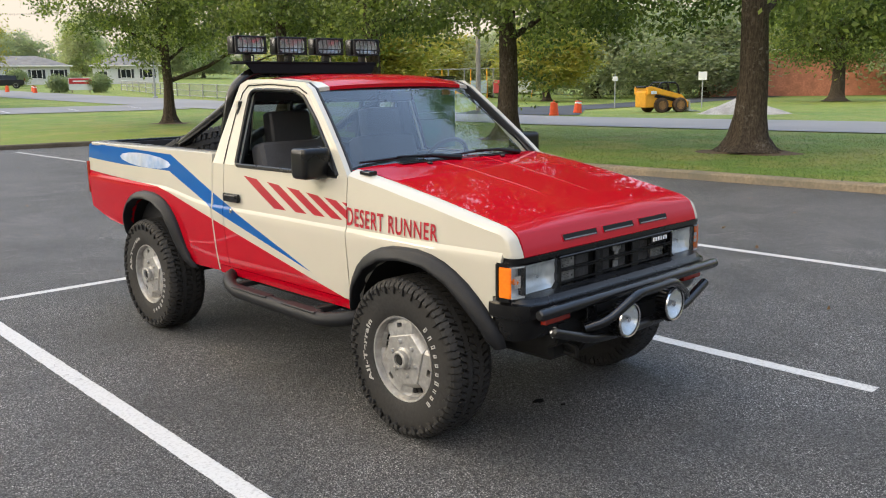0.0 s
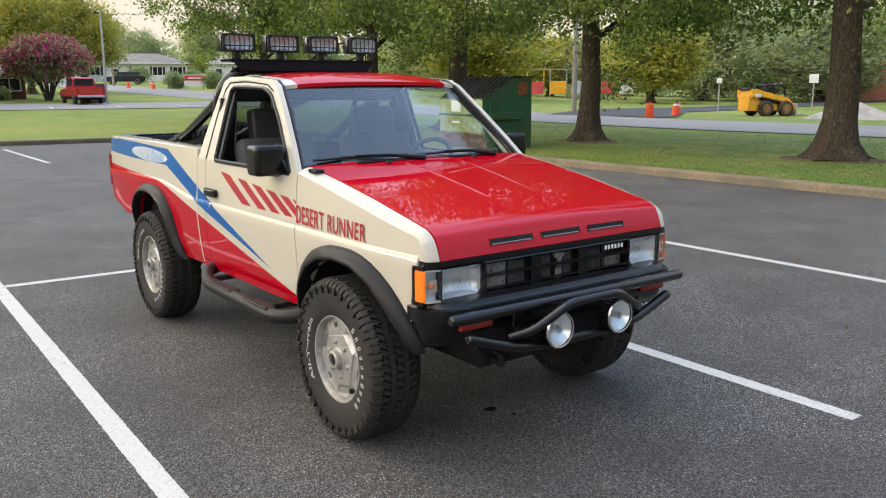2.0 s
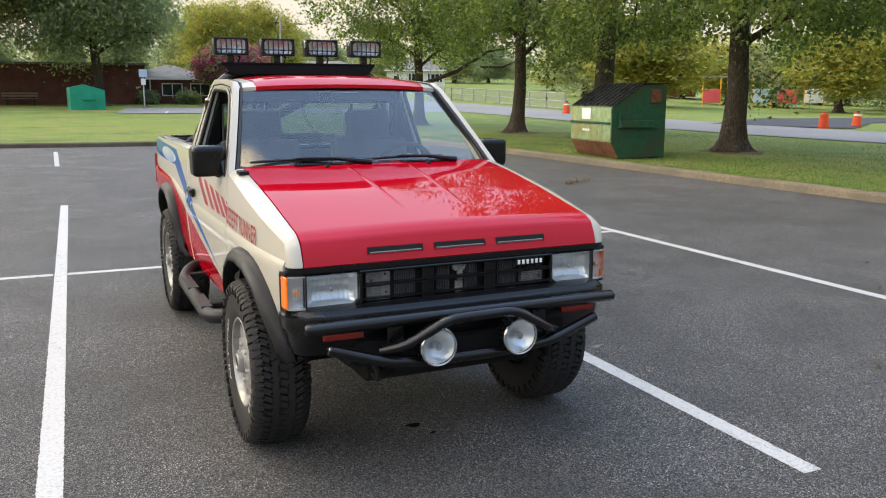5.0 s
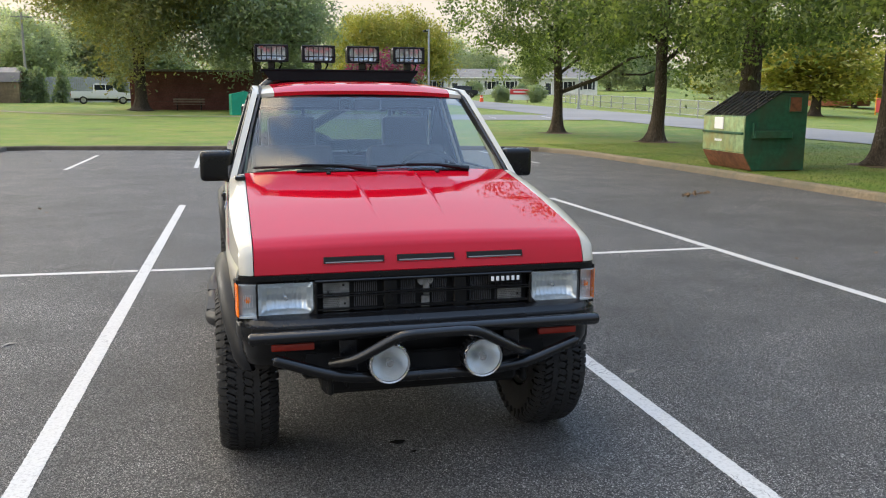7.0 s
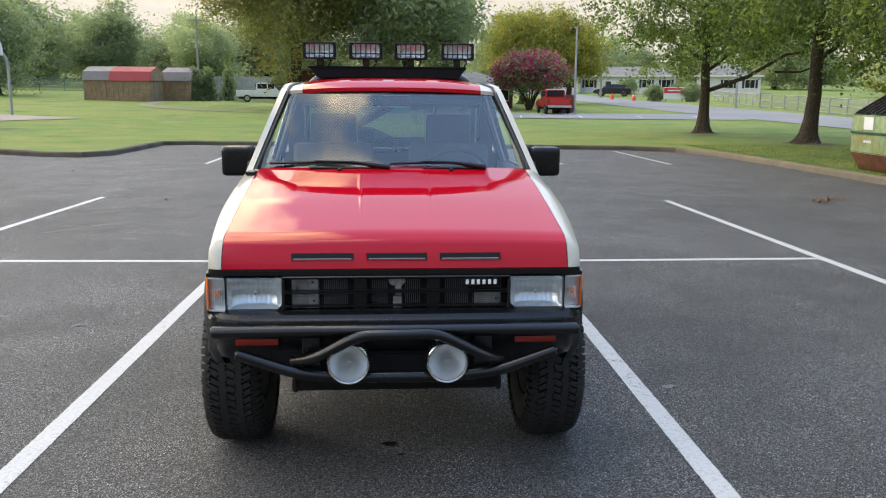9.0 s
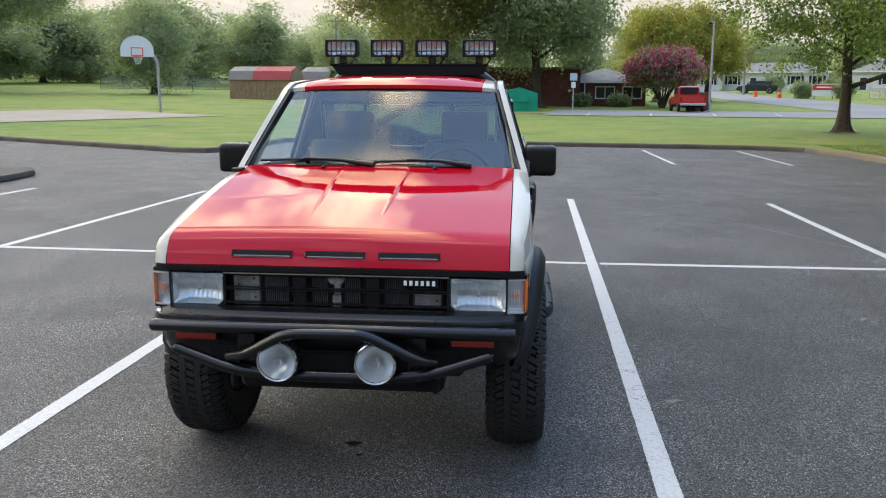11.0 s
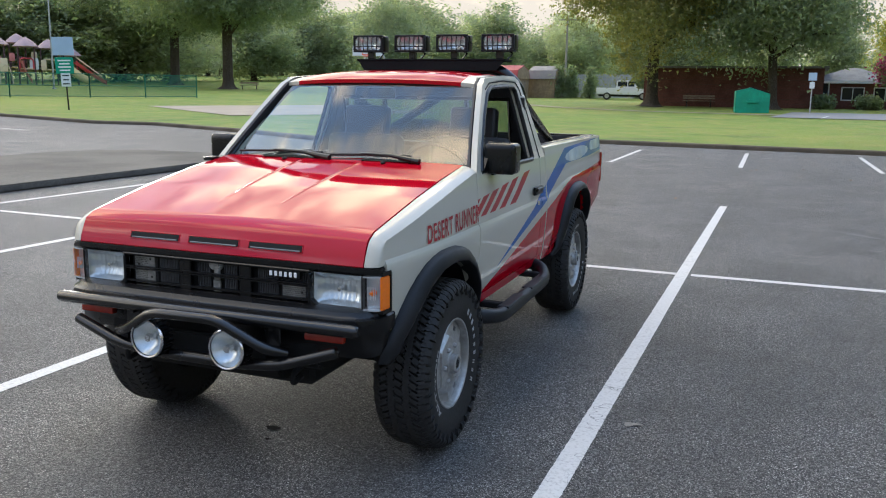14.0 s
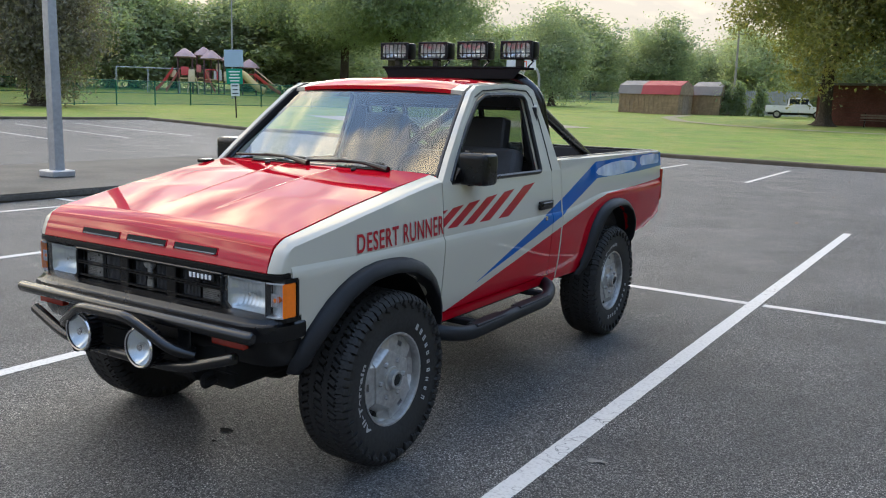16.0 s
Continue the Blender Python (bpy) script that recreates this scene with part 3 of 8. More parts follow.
def livery(y, z, s):
    """0 cream, 1 red, 2 blue, 3 faded blue, 4 red vinyl; the left side (s = 1) has lost more of its vinyl."""
    if within(FADED, y, z) or (s > 0 and within(PEELED, y, z)):
        return 3
    if within(BLUE_BAND, y, z):
        return 2
    if within(RED_BAND, y, z):
        return 1
    if -0.885 < y < 0.1 and 0.978 < z < stripe_top(y):
        q = y - (z - 1.137) * 2.0
        if any(a < q < b for a, b in STRIPE_Q):
            return 4
    return 0


LIVERY = [CREAM, RED, BLUE, PALE, RED_VINYL]
CUTS = [(BLUE_BAND[i - 1], BLUE_BAND[i]) for i in range(len(BLUE_BAND))] + [(p[i - 1], p[i]) for p in (FADED, PEELED) for i in range(len(p))] + list(zip(RED_TOP, RED_TOP[1:]))
STRIPE_CUTS = [((q, 1.137), (q - 0.32, 0.977)) for ab in STRIPE_Q for q in ab] + [((0.3, 0.978), (-1, 0.978)), ((0.08, 1.137), (-0.885, 1.0646))]


def shell(bm, off):
    """Gives an open sheet a back and edges."""
    faces, verts = bm.faces[:], bm.verts[:]
    rim = [e for e in bm.edges if len(e.link_faces) == 1]
    twin = {v: bm.verts.new(v.co + Vector(off)) for v in verts}
    for f in faces:
        bm.faces.new([twin[v] for v in reversed(f.verts)]).material_index = f.material_index
    for e in rim:
        a, b = e.verts
        own = e.link_faces[0].material_index
        bm.faces.new((a, b, twin[b], twin[a])).material_index = own
    bmesh.ops.recalc_face_normals(bm, faces=bm.faces)


def flank(name, y0, y1, zb, zt, s, cuts=(), label="", ny=40, nz=16):
    bm = bmesh.new()

    def fn(u, v):
        y = y0 + (y1 - y0) * u
        lo, hi = zb(y), zt(y)
        if hi > 1.0:
            k = round(v * nz)
            c = 0.065 * ease(0.44, 1.15, y)
            z = lo + (0.922 + c - lo) * k / (nz - 7) if k <= nz - 7 else 0.930 + c if k == nz - 6 else 0.944 + c + (hi - 0.944 - c) * (k - nz + 5) / 5
        else:
            z = lo + (hi - lo) * v
        return (s * side_x(y, z), y, z)
    sheet(bm, fn, ny, nz)
    lo, hi = min(y0, y1), max(y0, y1)
    for (ya, za), (yb, zc) in cuts:
        if max(ya, yb) < lo or min(ya, yb) > hi:
            continue
        y_a, y_b = min(ya, yb) - 0.02, max(ya, yb) + 0.02
        near = [f for f in bm.faces if y_a < f.calc_center_median().y < y_b]
        geom = list({e for f in near for e in f.edges} | {v for f in near for v in f.verts}) + near
        bmesh.ops.bisect_plane(bm, geom=geom, dist=1e-5, plane_co=(0, ya, za), plane_no=Vector((0, -(zc - za), yb - ya)).normalized())
    if cuts:
        for f in bm.faces:
            c = f.calc_center_median()
            f.material_index = livery(c.y, c.z, s)
    shell(bm, (-s * 0.022, 0, 0))
    return part(name, bm, LIVERY, truck, label, angle=25)


FT_Y = [-1.95, -1.915, -1.87, -1.70, -1.46, -1.154, -0.88]
FT_Z = [0.965, 1.012, 1.042, 1.078, 1.128, 1.183, 1.226]


def fender_top(y):
    return float(np.interp(y, FT_Y, FT_Z))


def flare(name, inner, outer, s, slim=0.2):
    """A moulded arch: rises from the flank to a lip round the wheel."""
    bm = bmesh.new()
    rows = []
    for i, ((yi, zi), (yo, zo)) in enumerate(zip(inner, outer)):
        f = min(1, (i + 1.5) / 3, (len(inner) - i + 0.5) / 3)
        k = 1 - (1 - slim) * f
        yo, zo = yo + (yi - yo) * k, zo + (zi - zo) * k
        xi, xo = side_x(yi, max(zi, 0.5)), side_x(yo, max(zo, 0.5))
        row = [(xo - 0.01, yo, zo), (xo + 0.02 * f, yo * 0.93 + yi * 0.07, zo * 0.93 + zi * 0.07), (xi + 0.045 * f, (yi + yo) / 2, (zi + zo) / 2),
               (xi + 0.056 * f, yi * 0.9 + yo * 0.1, zi * 0.9 + zo * 0.1), (xi + 0.050 * f, yi, zi), (xi - 0.03, yi, zi)]
        rows.append([bm.verts.new((s * x, y, z)) for x, y, z in row])
    for a, b in zip(rows, rows[1:]):
        for k in range(5):
            bm.faces.new((a[k], b[k], b[k + 1], a[k + 1]))
    bm.faces.new(rows[0])
    bm.faces.new(rows[-1])
    bmesh.ops.recalc_face_normals(bm, faces=bm.faces)
    bmesh.ops.subdivide_edges(bm, edges=bm.edges[:], cuts=1, smooth=0.6, use_grid_fill=True)
    return part(name, bm, FLARE, truck, "dark grey plastic wheel arch flare", angle=60)


def bed_bottom(y):
    a = rear_arch(y)
    return a if a > 0 else float(np.interp(y, [0.43, 0.8, 1.67, 2.0, 2.35], [0.53, 0.52, 0.66, 0.68, 0.755]))


def set_back(pts):
    return [(y + 0.07 * (z - 1.19), z) for y, z in pts]


OUT = set_back([(-0.888, 1.19), (-0.77, 1.315), (-0.61, 1.47), (-0.45, 1.615), (-0.37, 1.650), (-0.05, 1.672), (0.20, 1.672), (0.275, 1.645), (0.335, 1.48), (0.385, 1.33), (0.425, 1.19)])
HOLE = set_back([(-0.80, 1.19), (-0.69, 1.31), (-0.55, 1.447), (-0.40, 1.570), (-0.31, 1.603), (-0.05, 1.612), (0.11, 1.612), (0.152, 1.59), (0.160, 1.48), (0.165, 1.33), (0.170, 1.19)])


def house_x(z):
    return 0.752 - (z - 1.19) * 0.32


for s in (-1, 1):
    flank("fender", -1.885, -0.889, lambda y: max(front_arch(y), 0.757 if y < -1.83 else 0.60 if y < -1.5 else 0.52), lambda y: fender_top(y) - 0.026, s, label="cream painted front fender", ny=60)
    bm = bmesh.new()
    sheet(bm, lambda u, v: (s * (side_x(-1.885 + 0.996 * u, fender_top(-1.885 + 0.996 * u) - 0.026) * (1 - v) + 0.679 * v), -1.885 + 0.996 * u, fender_top(-1.885 + 0.996 * u) - 0.026 * (1 - v) ** 2.2), 40, 6)
    shell(bm, (0, 0, -0.02))
    part("fender_top", bm, CREAM, truck)
    # the fender's nose carries on the hood's front curve
    bm = bmesh.new()
    curve = [(-1.884, 1.0325), (-1.90, 1.022), (-1.915, 1.010), (-1.926, 0.992), (-1.937, 0.970), (-1.948, 0.945), (-1.953, 0.925), (-1.884, 0.925)]
    across = [0, 0.2, 0.4, 0.55, 0.7, 0.8, 0.9, 1.0, 1.0]
    fall = [1, 0.9, 0.75, 0.55, 0.3, 0.12, 0, 0]
    g = []
    for k, u in enumerate(across):
        g.append([bm.verts.new((s * (0.679 + 0.0535 * u), -1.884 if k == 8 else y + (0.024 * u ** 2.4 * (1 - fall[i]) if i < 7 else 0), z - 0.026 * u ** 2.2 * fall[i])) for i, (y, z) in enumerate(curve)])
    for a, b in zip(g, g[1:]):
        for k in range(7):
            bm.faces.new((a[k], b[k], b[k + 1], a[k + 1]))
    bmesh.ops.remove_doubles(bm, verts=bm.verts, dist=1e-5)
    bmesh.ops.recalc_face_normals(bm, faces=bm.faces)
    part("fender_nose", bm, CREAM, truck, angle=60)
    door = flank("door", -0.882, 0.296, lambda y: 0.575, lambda y: 1.19, s, CUTS + STRIPE_CUTS, "cream door with red slanted stripes and blue streak", ny=40)
    flank("rocker_panel", -0.882, 0.425, lambda y: 0.522, lambda y: 0.571, s, CUTS[-4:], ny=16, nz=3)
    flank("cab_quarter", 0.302, 0.425, lambda y: 0.575, lambda y: 1.19, s, CUTS, ny=8)
    flank("bed_side", 0.442, 2.36, bed_bottom, lambda y: 1.243 - 0.02 * ease(2.28, 2.36, y), s, CUTS, "cream bed side with red lower half and blue band", ny=70)
    bm = bmesh.new()
    tube(bm, [(s * (side_x(0.43, z) - 0.005), 0.4325, z) for z in [0.54 + 0.065 * k for k in range(11)]], 0.0085, 8)
    part("cab_edge", bm, CREAM, truck, "rounded pale rear edge of the cab")
    flare("front_flare", FRONT_IN, FRONT_OUT, s)
    flare("rear_flare", REAR_IN, REAR_OUT, s)
    # window frame of the cab
    bm = bmesh.new()
    o = [bm.verts.new((s * house_x(z), y, z)) for y, z in OUT]
    h = [bm.verts.new((s * (house_x(z) - 0.004), y, z)) for y, z in HOLE]
    for i in range(len(OUT) - 1):
        bm.faces.new((o[i], o[i + 1], h[i + 1], h[i]))
    shell(bm, (-s * 0.03, 0, 0))
    part("window_frame", bm, CREAM, truck, "cream painted window frame of the cab", angle=20)
    bm = bmesh.new()
    o = [bm.verts.new((s * (house_x(z) - 0.037), y, z)) for y, z in OUT]
    h = [bm.verts.new((s * (house_x(z) - 0.038), y + 0.004, z - 0.006)) for y, z in HOLE]
    for i in range(len(OUT) - 1):
        bm.faces.new((o[i], o[i + 1], h[i + 1], h[i]))
    shell(bm, (-s * 0.012, 0, 0))
    part("inner_trim", bm, VINYL, truck, "black inner trim round the side window", angle=20)
    bm = bmesh.new()
    tube(bm, bend([(s * (house_x(z) - 0.006), y, z) for y, z in HOLE + [(-0.80, 1.19)]], 0.03), 0.013, 8)
    part("window_seal", bm, BLACK, truck)
    bm = bmesh.new()
    prism(bm, [(-0.80, 1.185), (-0.655, 1.335), (-0.63, 1.185)], s * 0.735, s * 0.757)
    part("mirror_mount", bm, BLACK, truck)
    bm = bmesh.new()
    seam = set_back([(0.299, 1.19), (0.285, 1.33), (0.262, 1.48), (0.226, 1.60), (0.18, 1.638), (-0.05, 1.643), (-0.33, 1.626), (-0.42, 1.592)])
    tube(bm, [(s * (house_x(z) + 0.0005), y, z) for y, z in seam], 0.0035, 5)
    part("door_seam", bm, DARK, truck)
    # A pillar, between windshield and door
    bm = bmesh.new()
    sheet(bm, lambda u, v: ((s * (0.693 - 0.088 * u) * (1 - v) + s * house_x(1.19 + 0.46 * u) * v), (-0.823 + 0.445 * u) * (1 - v) + (-0.888 + 0.550 * u) * v, (1.205 + 0.425 * u) * (1 - v) + (1.19 + 0.46 * u) * v + 0.008 * math.sin(v * math.pi)), 12, 4)
    shell(bm, (-s * 0.02, 0.02, -0.01))
    part("windshield_pillar", bm, CREAM, truck)
    # handle
    bm = boxed((s * 0.782, 0.185, 1.003), (0.02, 0.165, 0.05), 0.008, 2)
    box(bm, (s * 0.793, 0.185, 1.01), (0.012, 0.13, 0.022), 0.005)
    part("door_handle", bm, BLACK, door, "black plastic door handle")
    part("door_lock", boxed((s * 0.782, 0.20, 0.925), (0.012, 0.026, 0.026), 0.008, 2), CHROME, door)
    # mirror
    bm = boxed((s * 0.812, -0.668, 1.252), (0.165, 0.13, 0.155), 0.030, 4)
    box(bm, (s * 0.748, -0.63, 1.20), (0.05, 0.06, 0.075), 0.012, 2)
    mir = part("side_mirror", bm, BLACK, truck, "square black plastic side mirror")
    part("mirror_glass", boxed((s * 0.812, -0.602, 1.252), (0.135, 0.004, 0.118)), CHROME, mir)
    # step bar
    bm = bmesh.new()
    tube(bm, bend([(s * 0.62, 0.34, 0.54), (s * 0.80, 0.26, 0.525), (s * 0.865, 0.08, 0.485), (s * 0.865, -0.80, 0.475), (s * 0.80, -0.95, 0.50), (s * 0.62, -0.98, 0.53)], 0.1, 5), 0.037, 14)
    bar = part("step_bar", bm, FLARE, truck, "grey tubular side step under the door")
    bm = boxed((s * 0.862, -0.12, 0.512), (0.062, 0.36, 0.012), 0.004)
    box(bm, (s * 0.862, -0.60, 0.508), (0.062, 0.30, 0.012), 0.004)
    part("step_pad", bm, FLARE, bar)
    for y in (-0.7, 0.1):
        part("step_bracket", boxed((s * 0.74, y, 0.505), (0.2, 0.05, 0.03), 0.005), UNDER, bar)
    # bed rail and inner wall
    part("bed_rail", boxed((s * 0.698, 1.36, 1.234), (0.085, 1.83, 0.024), 0.011, 3), CREAM, truck)
    part("bed_liner", boxed((s * 0.655, 1.388, 0.99), (0.03, 1.86, 0.52), 0.006), VINYL, truck, "black plastic bed liner")
    # wheel well and tail lamp
    for yc in (-1.35, 1.29):
        bm = bmesh.new()
        sheet(bm, lambda u, v: (s * (0.40 + 0.36 * v), yc + 0.46 * math.cos(0.1 + 2.6 * u), 0.42 + (0.438 if yc < 0 else 0.495) * math.sin(0.1 + 2.6 * u)), 24, 1)
        shell(bm, (0, 0, 0.012))
        part("wheel_well", bm, UNDER, truck)
    lamp = part("tail_lamp", boxed((s * 0.722, 2.362, 0.98), (0.06, 0.03, 0.24), 0.008, 2), AMBER_DK, truck, "dark red tail lamp")

# lettering on both fenders
for s in (-1, 1):
    bm = lettering("DESERT RUNNER", 0.1)
    xs = [v.co.x for v in bm.verts]
    ys = [v.co.y for v in bm.verts]
    kx, ky = 0.638 / (max(xs) - min(xs)), 0.078 / (max(ys) - min(ys))
    for v in bm.verts:
        a, b = (v.co.x - min(xs)) * kx, (v.co.y - min(ys)) * ky
        y = -0.893 - a if s < 0 else -1.531 + a
        z = 0.958 + b * (1.08 + 0.25 * (y + 1.2)) + 0.012 * (y + 0.9)
        v.co = (s * (side_x(y, z) + 0.0045), y, z)
    part("lettering", bm, RED_VINYL, truck, "red capital lettering on the cream fender")

# hood
HY, HZ = [-1.955, -1.94, -1.915, -1.87, -1.70, -1.46, -1.154, -0.87], [0.926, 0.975, 1.022, 1.046, 1.082, 1.132, 1.187, 1.226]
hx = sorted({round(0.675 * k / 14, 4) for k in range(-14, 15)} | {round(c + d, 4) for c in (-0.155, 0.155) for d in (-0.016, -0.008, -0.003, 0, 0.003, 0.008, 0.016)})
hy = [-1.955, -1.95, -1.94, -1.93, -1.922, -1.915, -1.905, -1.89, -1.87] + [-1.87 + 1.0 * k / 26 for k in range(1, 27)]
bm = bmesh.new()


def hood_z(x, y):
    z = float(np.interp(y, HY, HZ)) + 0.012 * (1 - (x / 0.675) ** 2) * ease(-1.96, -1.88, y)
    fade = ease(-1.72, -1.5, y)
    for c in (-0.155, 0.155):
        z += fade * 0.0022 * math.exp(-(((x - c) / 0.005) ** 2))
    return z


g = [[bm.verts.new((x * (1 + 0.2 * (y + 1.4) * max(0, 1 - (x / 0.675) ** 4)), y, hood_z(x, y))) for y in hy] for x in hx]
for i in range(len(hx) - 1):
    for j in range(len(hy) - 1):
        bm.faces.new((g[i][j], g[i + 1][j], g[i + 1][j + 1], g[i][j + 1]))
shell(bm, (0, 0.012, -0.018))
hood = part("hood", bm, RED, truck, "glossy red hood with two pressed ridges", angle=50)
slope = Matrix.Rotation(radians(-20), 4, "X")
for x0, x1 in ((-0.413, -0.167), (-0.121, 0.121), (0.167, 0.411)):
    # solid plate for the recessed slot, its inner shade given as a dark colour
    bm = boxed((0, 0, 0), (x1 - x0 - 0.006, 0.010, 0.026), 0.002)
    vent = part("hood_vent", bm, DARK, hood, "dark slot vent in the hood")
    vent.matrix_basis = Matrix.Translation(((x0 + x1) / 2, -1.9405, 0.970)) @ slope
    w = x1 - x0
    bm = bmesh.new()
    for c, sz in (((0, 0.001, 0.0150), (w, 0.0105, 0.004)), ((0, 0.001, -0.0150), (w, 0.0105, 0.004)), ((w / 2, 0.001, 0), (0.004, 0.0105, 0.030)), ((-w / 2, 0.001, 0), (0.004, 0.0105, 0.030))):
        box(bm, c, sz, 0.0022, 2)
    part("vent_frame", bm, RED, vent, "pressed red lip round the slot")
    part("vent_lip", boxed((0, -0.004, -0.0095), (w - 0.02, 0.006, 0.006), 0.002), TRIM_GREY, vent)
bm = bmesh.new()
sheet(bm, lambda u, v: (-0.70 + 1.4 * u, -0.862 - 0.05 * (1 - (2 * u - 1) ** 2) * v + 0.06 * v, 1.219 - 0.018 * v), 16, 3)
shell(bm, (0, 0, -0.02))
cowl = part("cowl", bm, RED, truck)
for x in (-0.27, 0.305):
    bm = bmesh.new()
    for k in range(18):
        box(bm, (x - 0.145 + 0.017 * k, -0.902, 1.2375), (0.007, 0.036, 0.005), 0, 1)
    box(bm, (x, -0.902, 1.234), (0.31, 0.044, 0.006), 0.002)
    part("cowl_grille", bm, BLACK, truck, "black slotted cowl grille")
for x in (-0.27, 0.29):
    part("washer_nozzle", boxed((x, -0.96, 1.229), (0.02, 0.03, 0.014), 0.005), BLACK, truck)
part("hood_bumper", boxed((-0.70, -0.985, 1.214), (0.05, 0.08, 0.02), 0.008, 2), BLACK, truck)

# windshield
def screen(u, v):
    a = 2 * u - 1
    w = 0.690 * (1 - v) + 0.603 * v
    return Vector((a * w, (-0.818 - 0.085 * (1 - a * a)) * (1 - v) + (-0.377 - 0.045 * (1 - a * a)) * v, (1.212 + 0.012 * (1 - a * a)) * (1 - v) + (1.620 + 0.018 * (1 - a * a)) * v + 0.012 * math.sin(math.pi * v)))


bm = bmesh.new()
sheet(bm, screen, 24, 12)
bmesh.ops.recalc_face_normals(bm, faces=bm.faces)
ws = part("windshield", bm, WINDSHIELD, truck, "clear raked windshield reflecting the evening sky", angle=80)
ws.visible_shadow = False
bm = bmesh.new()
loop = [screen(u / 20, 0) for u in range(21)] + [screen(1, v / 8) for v in range(1, 9)] + [screen(1 - u / 20, 1) for u in range(1, 21)] + [screen(0, 1 - v / 8) for v in range(1, 9)]
tube(bm, [p + (Vector((0, 0.004, -0.006)) if p.z > 1.6 else Vector((0, -0.004, 0.003))) for p in loop], 0.011, 6)
part("windshield_seal", bm, BLACK, truck)
for a, b in (((0.47, -0.925, 1.238), (-0.06, -0.92, 1.246)), ((-0.02, -0.935, 1.24), (-0.63, -0.845, 1.243))):
    a, b = Vector(a), Vector(b)
    bm = bmesh.new()
    tube(bm, [a, a.lerp(b, 0.3) + Vector((0, 0.02, 0.02)), a.lerp(b, 0.62) + Vector((0, 0.03, 0.022))], [0.016, 0.009, 0.006], 8)
    tube(bm, [a.lerp(b, 0.12) + Vector((0, 0.05, 0.018)), a.lerp(b, 0.6) + Vector((0, 0.035, 0.016)), b + Vector((0, 0.02, 0.006))], 0.007, 6)
    part("wiper", bm, BLACK, truck, "black windshield wiper")

# roof: red middle, cream edges
def roof_at(u, v):
    y = -0.386 + 0.70 * v
    a = 2 * u - 1
    w = 0.601 + 0.006 * ease(0.0, 0.12, v)
    z = float(np.interp(v, [0, 0.06, 0.2, 0.55, 0.9, 1.0], [1.632, 1.655, 1.682, 1.700, 1.693, 1.672])) - 0.045 * abs(a) ** 3.5 * min(1, 0.25 + 4 * v) + 0.012 * (1 - a * a) * (1 - v) ** 4
    return (a * w, y - (0.055 * (1 - a * a) + 0.016) * (1 - v) ** 2, z - 0.004 * (v == 0))


bm = bmesh.new()
cols = sorted({k / 20 for k in range(21)} | {0.5 - 0.500 / 1.214, 0.5 + 0.500 / 1.214})
g = [[bm.verts.new(roof_at(u, v / 12)) for v in range(13)] for u in cols]
for i in range(len(cols) - 1):
    for j in range(12):
        f = bm.faces.new((g[i][j], g[i + 1][j], g[i + 1][j + 1], g[i][j + 1]))
        f.material_index = 1 if abs(cols[i] + cols[i + 1] - 1) < 0.815 else 0
shell(bm, (0, 0, -0.02))
roof = part("roof", bm, LIVERY, truck, "red cab roof with cream edges", angle=50)

# back of the cab with its window
bm = bmesh.new()
lean = Matrix.Translation((0, 0.36, 1.2)) @ Matrix.Rotation(radians(14), 4, "X")
for c, sz in (((0, 0, -0.27), (1.44, 0.03, 0.62)), ((0, 0, 0.415), (1.19, 0.03, 0.11)), ((-0.60, 0, 0.2), (0.11, 0.03, 0.34)), ((0.60, 0, 0.2), (0.11, 0.03, 0.34))):
    box(bm, c, sz, 0.006, 1, lean if c[2] > 0 else Matrix.Translation((0, 0.40, 1.2)))
part("cab_back", bm, CREAM, truck)
bm = bmesh.new()
for c, sz in (((0, -0.024, -0.27), (1.40, 0.012, 0.6)), ((0, -0.024, 0.415), (1.2, 0.012, 0.1)), ((-0.615, -0.024, 0.2), (0.09, 0.012, 0.33)), ((0.615, -0.024, 0.2), (0.09, 0.012, 0.33))):
    box(bm, c, sz, 0.003, 1, lean if c[2] > 0 else Matrix.Translation((0, 0.40, 1.2)))
part("cab_back_trim", bm, VINYL, truck)
bm = bmesh.new()
for c, sz in (((0, 0, 0.05), (1.16, 0.04, 0.03)), ((0, 0, 0.355), (1.16, 0.04, 0.03)), ((-0.57, 0, 0.2), (0.03, 0.04, 0.32)), ((0.57, 0, 0.2), (0.03, 0.04, 0.32)), ((-0.28, 0, 0.2), (0.022, 0.04, 0.3)), ((0.28, 0, 0.2), (0.022, 0.04, 0.3))):
    box(bm, c, sz, 0.004, 1, lean)
part("rear_window_frame", bm, BLACK, truck)
rg = part("rear_window", boxed((0, 0, 0.2), (1.12, 0.006, 0.3), 0, 1, lean), SIDE_GLASS, truck)
rg.visible_shadow = False

# bed
bm = boxed((0, 1.38, 0.715), (1.34, 1.86, 0.03), 0.004)
for k in range(9):
    box(bm, (-0.56 + 0.14 * k, 1.38, 0.735), (0.06, 1.84, 0.012))
part("bed_floor", bm, VINYL, truck, "black ribbed plastic bed floor")
part("bed_front", boxed((0, 0.462, 0.97), (1.36, 0.03, 0.52), 0.006), VINYL, truck)
bm = boxed((0, 2.345, 0.985), (1.36, 0.05, 0.48), 0.012, 2)
part("tailgate", bm, RED, truck, "red tailgate")
part("tailgate_liner", boxed((0, 2.311, 0.98), (1.32, 0.016, 0.50), 0.004), VINYL, truck)
part("tailgate_cap", boxed((0, 2.341, 1.236), (1.36, 0.06, 0.02), 0.006), BLACK, truck)
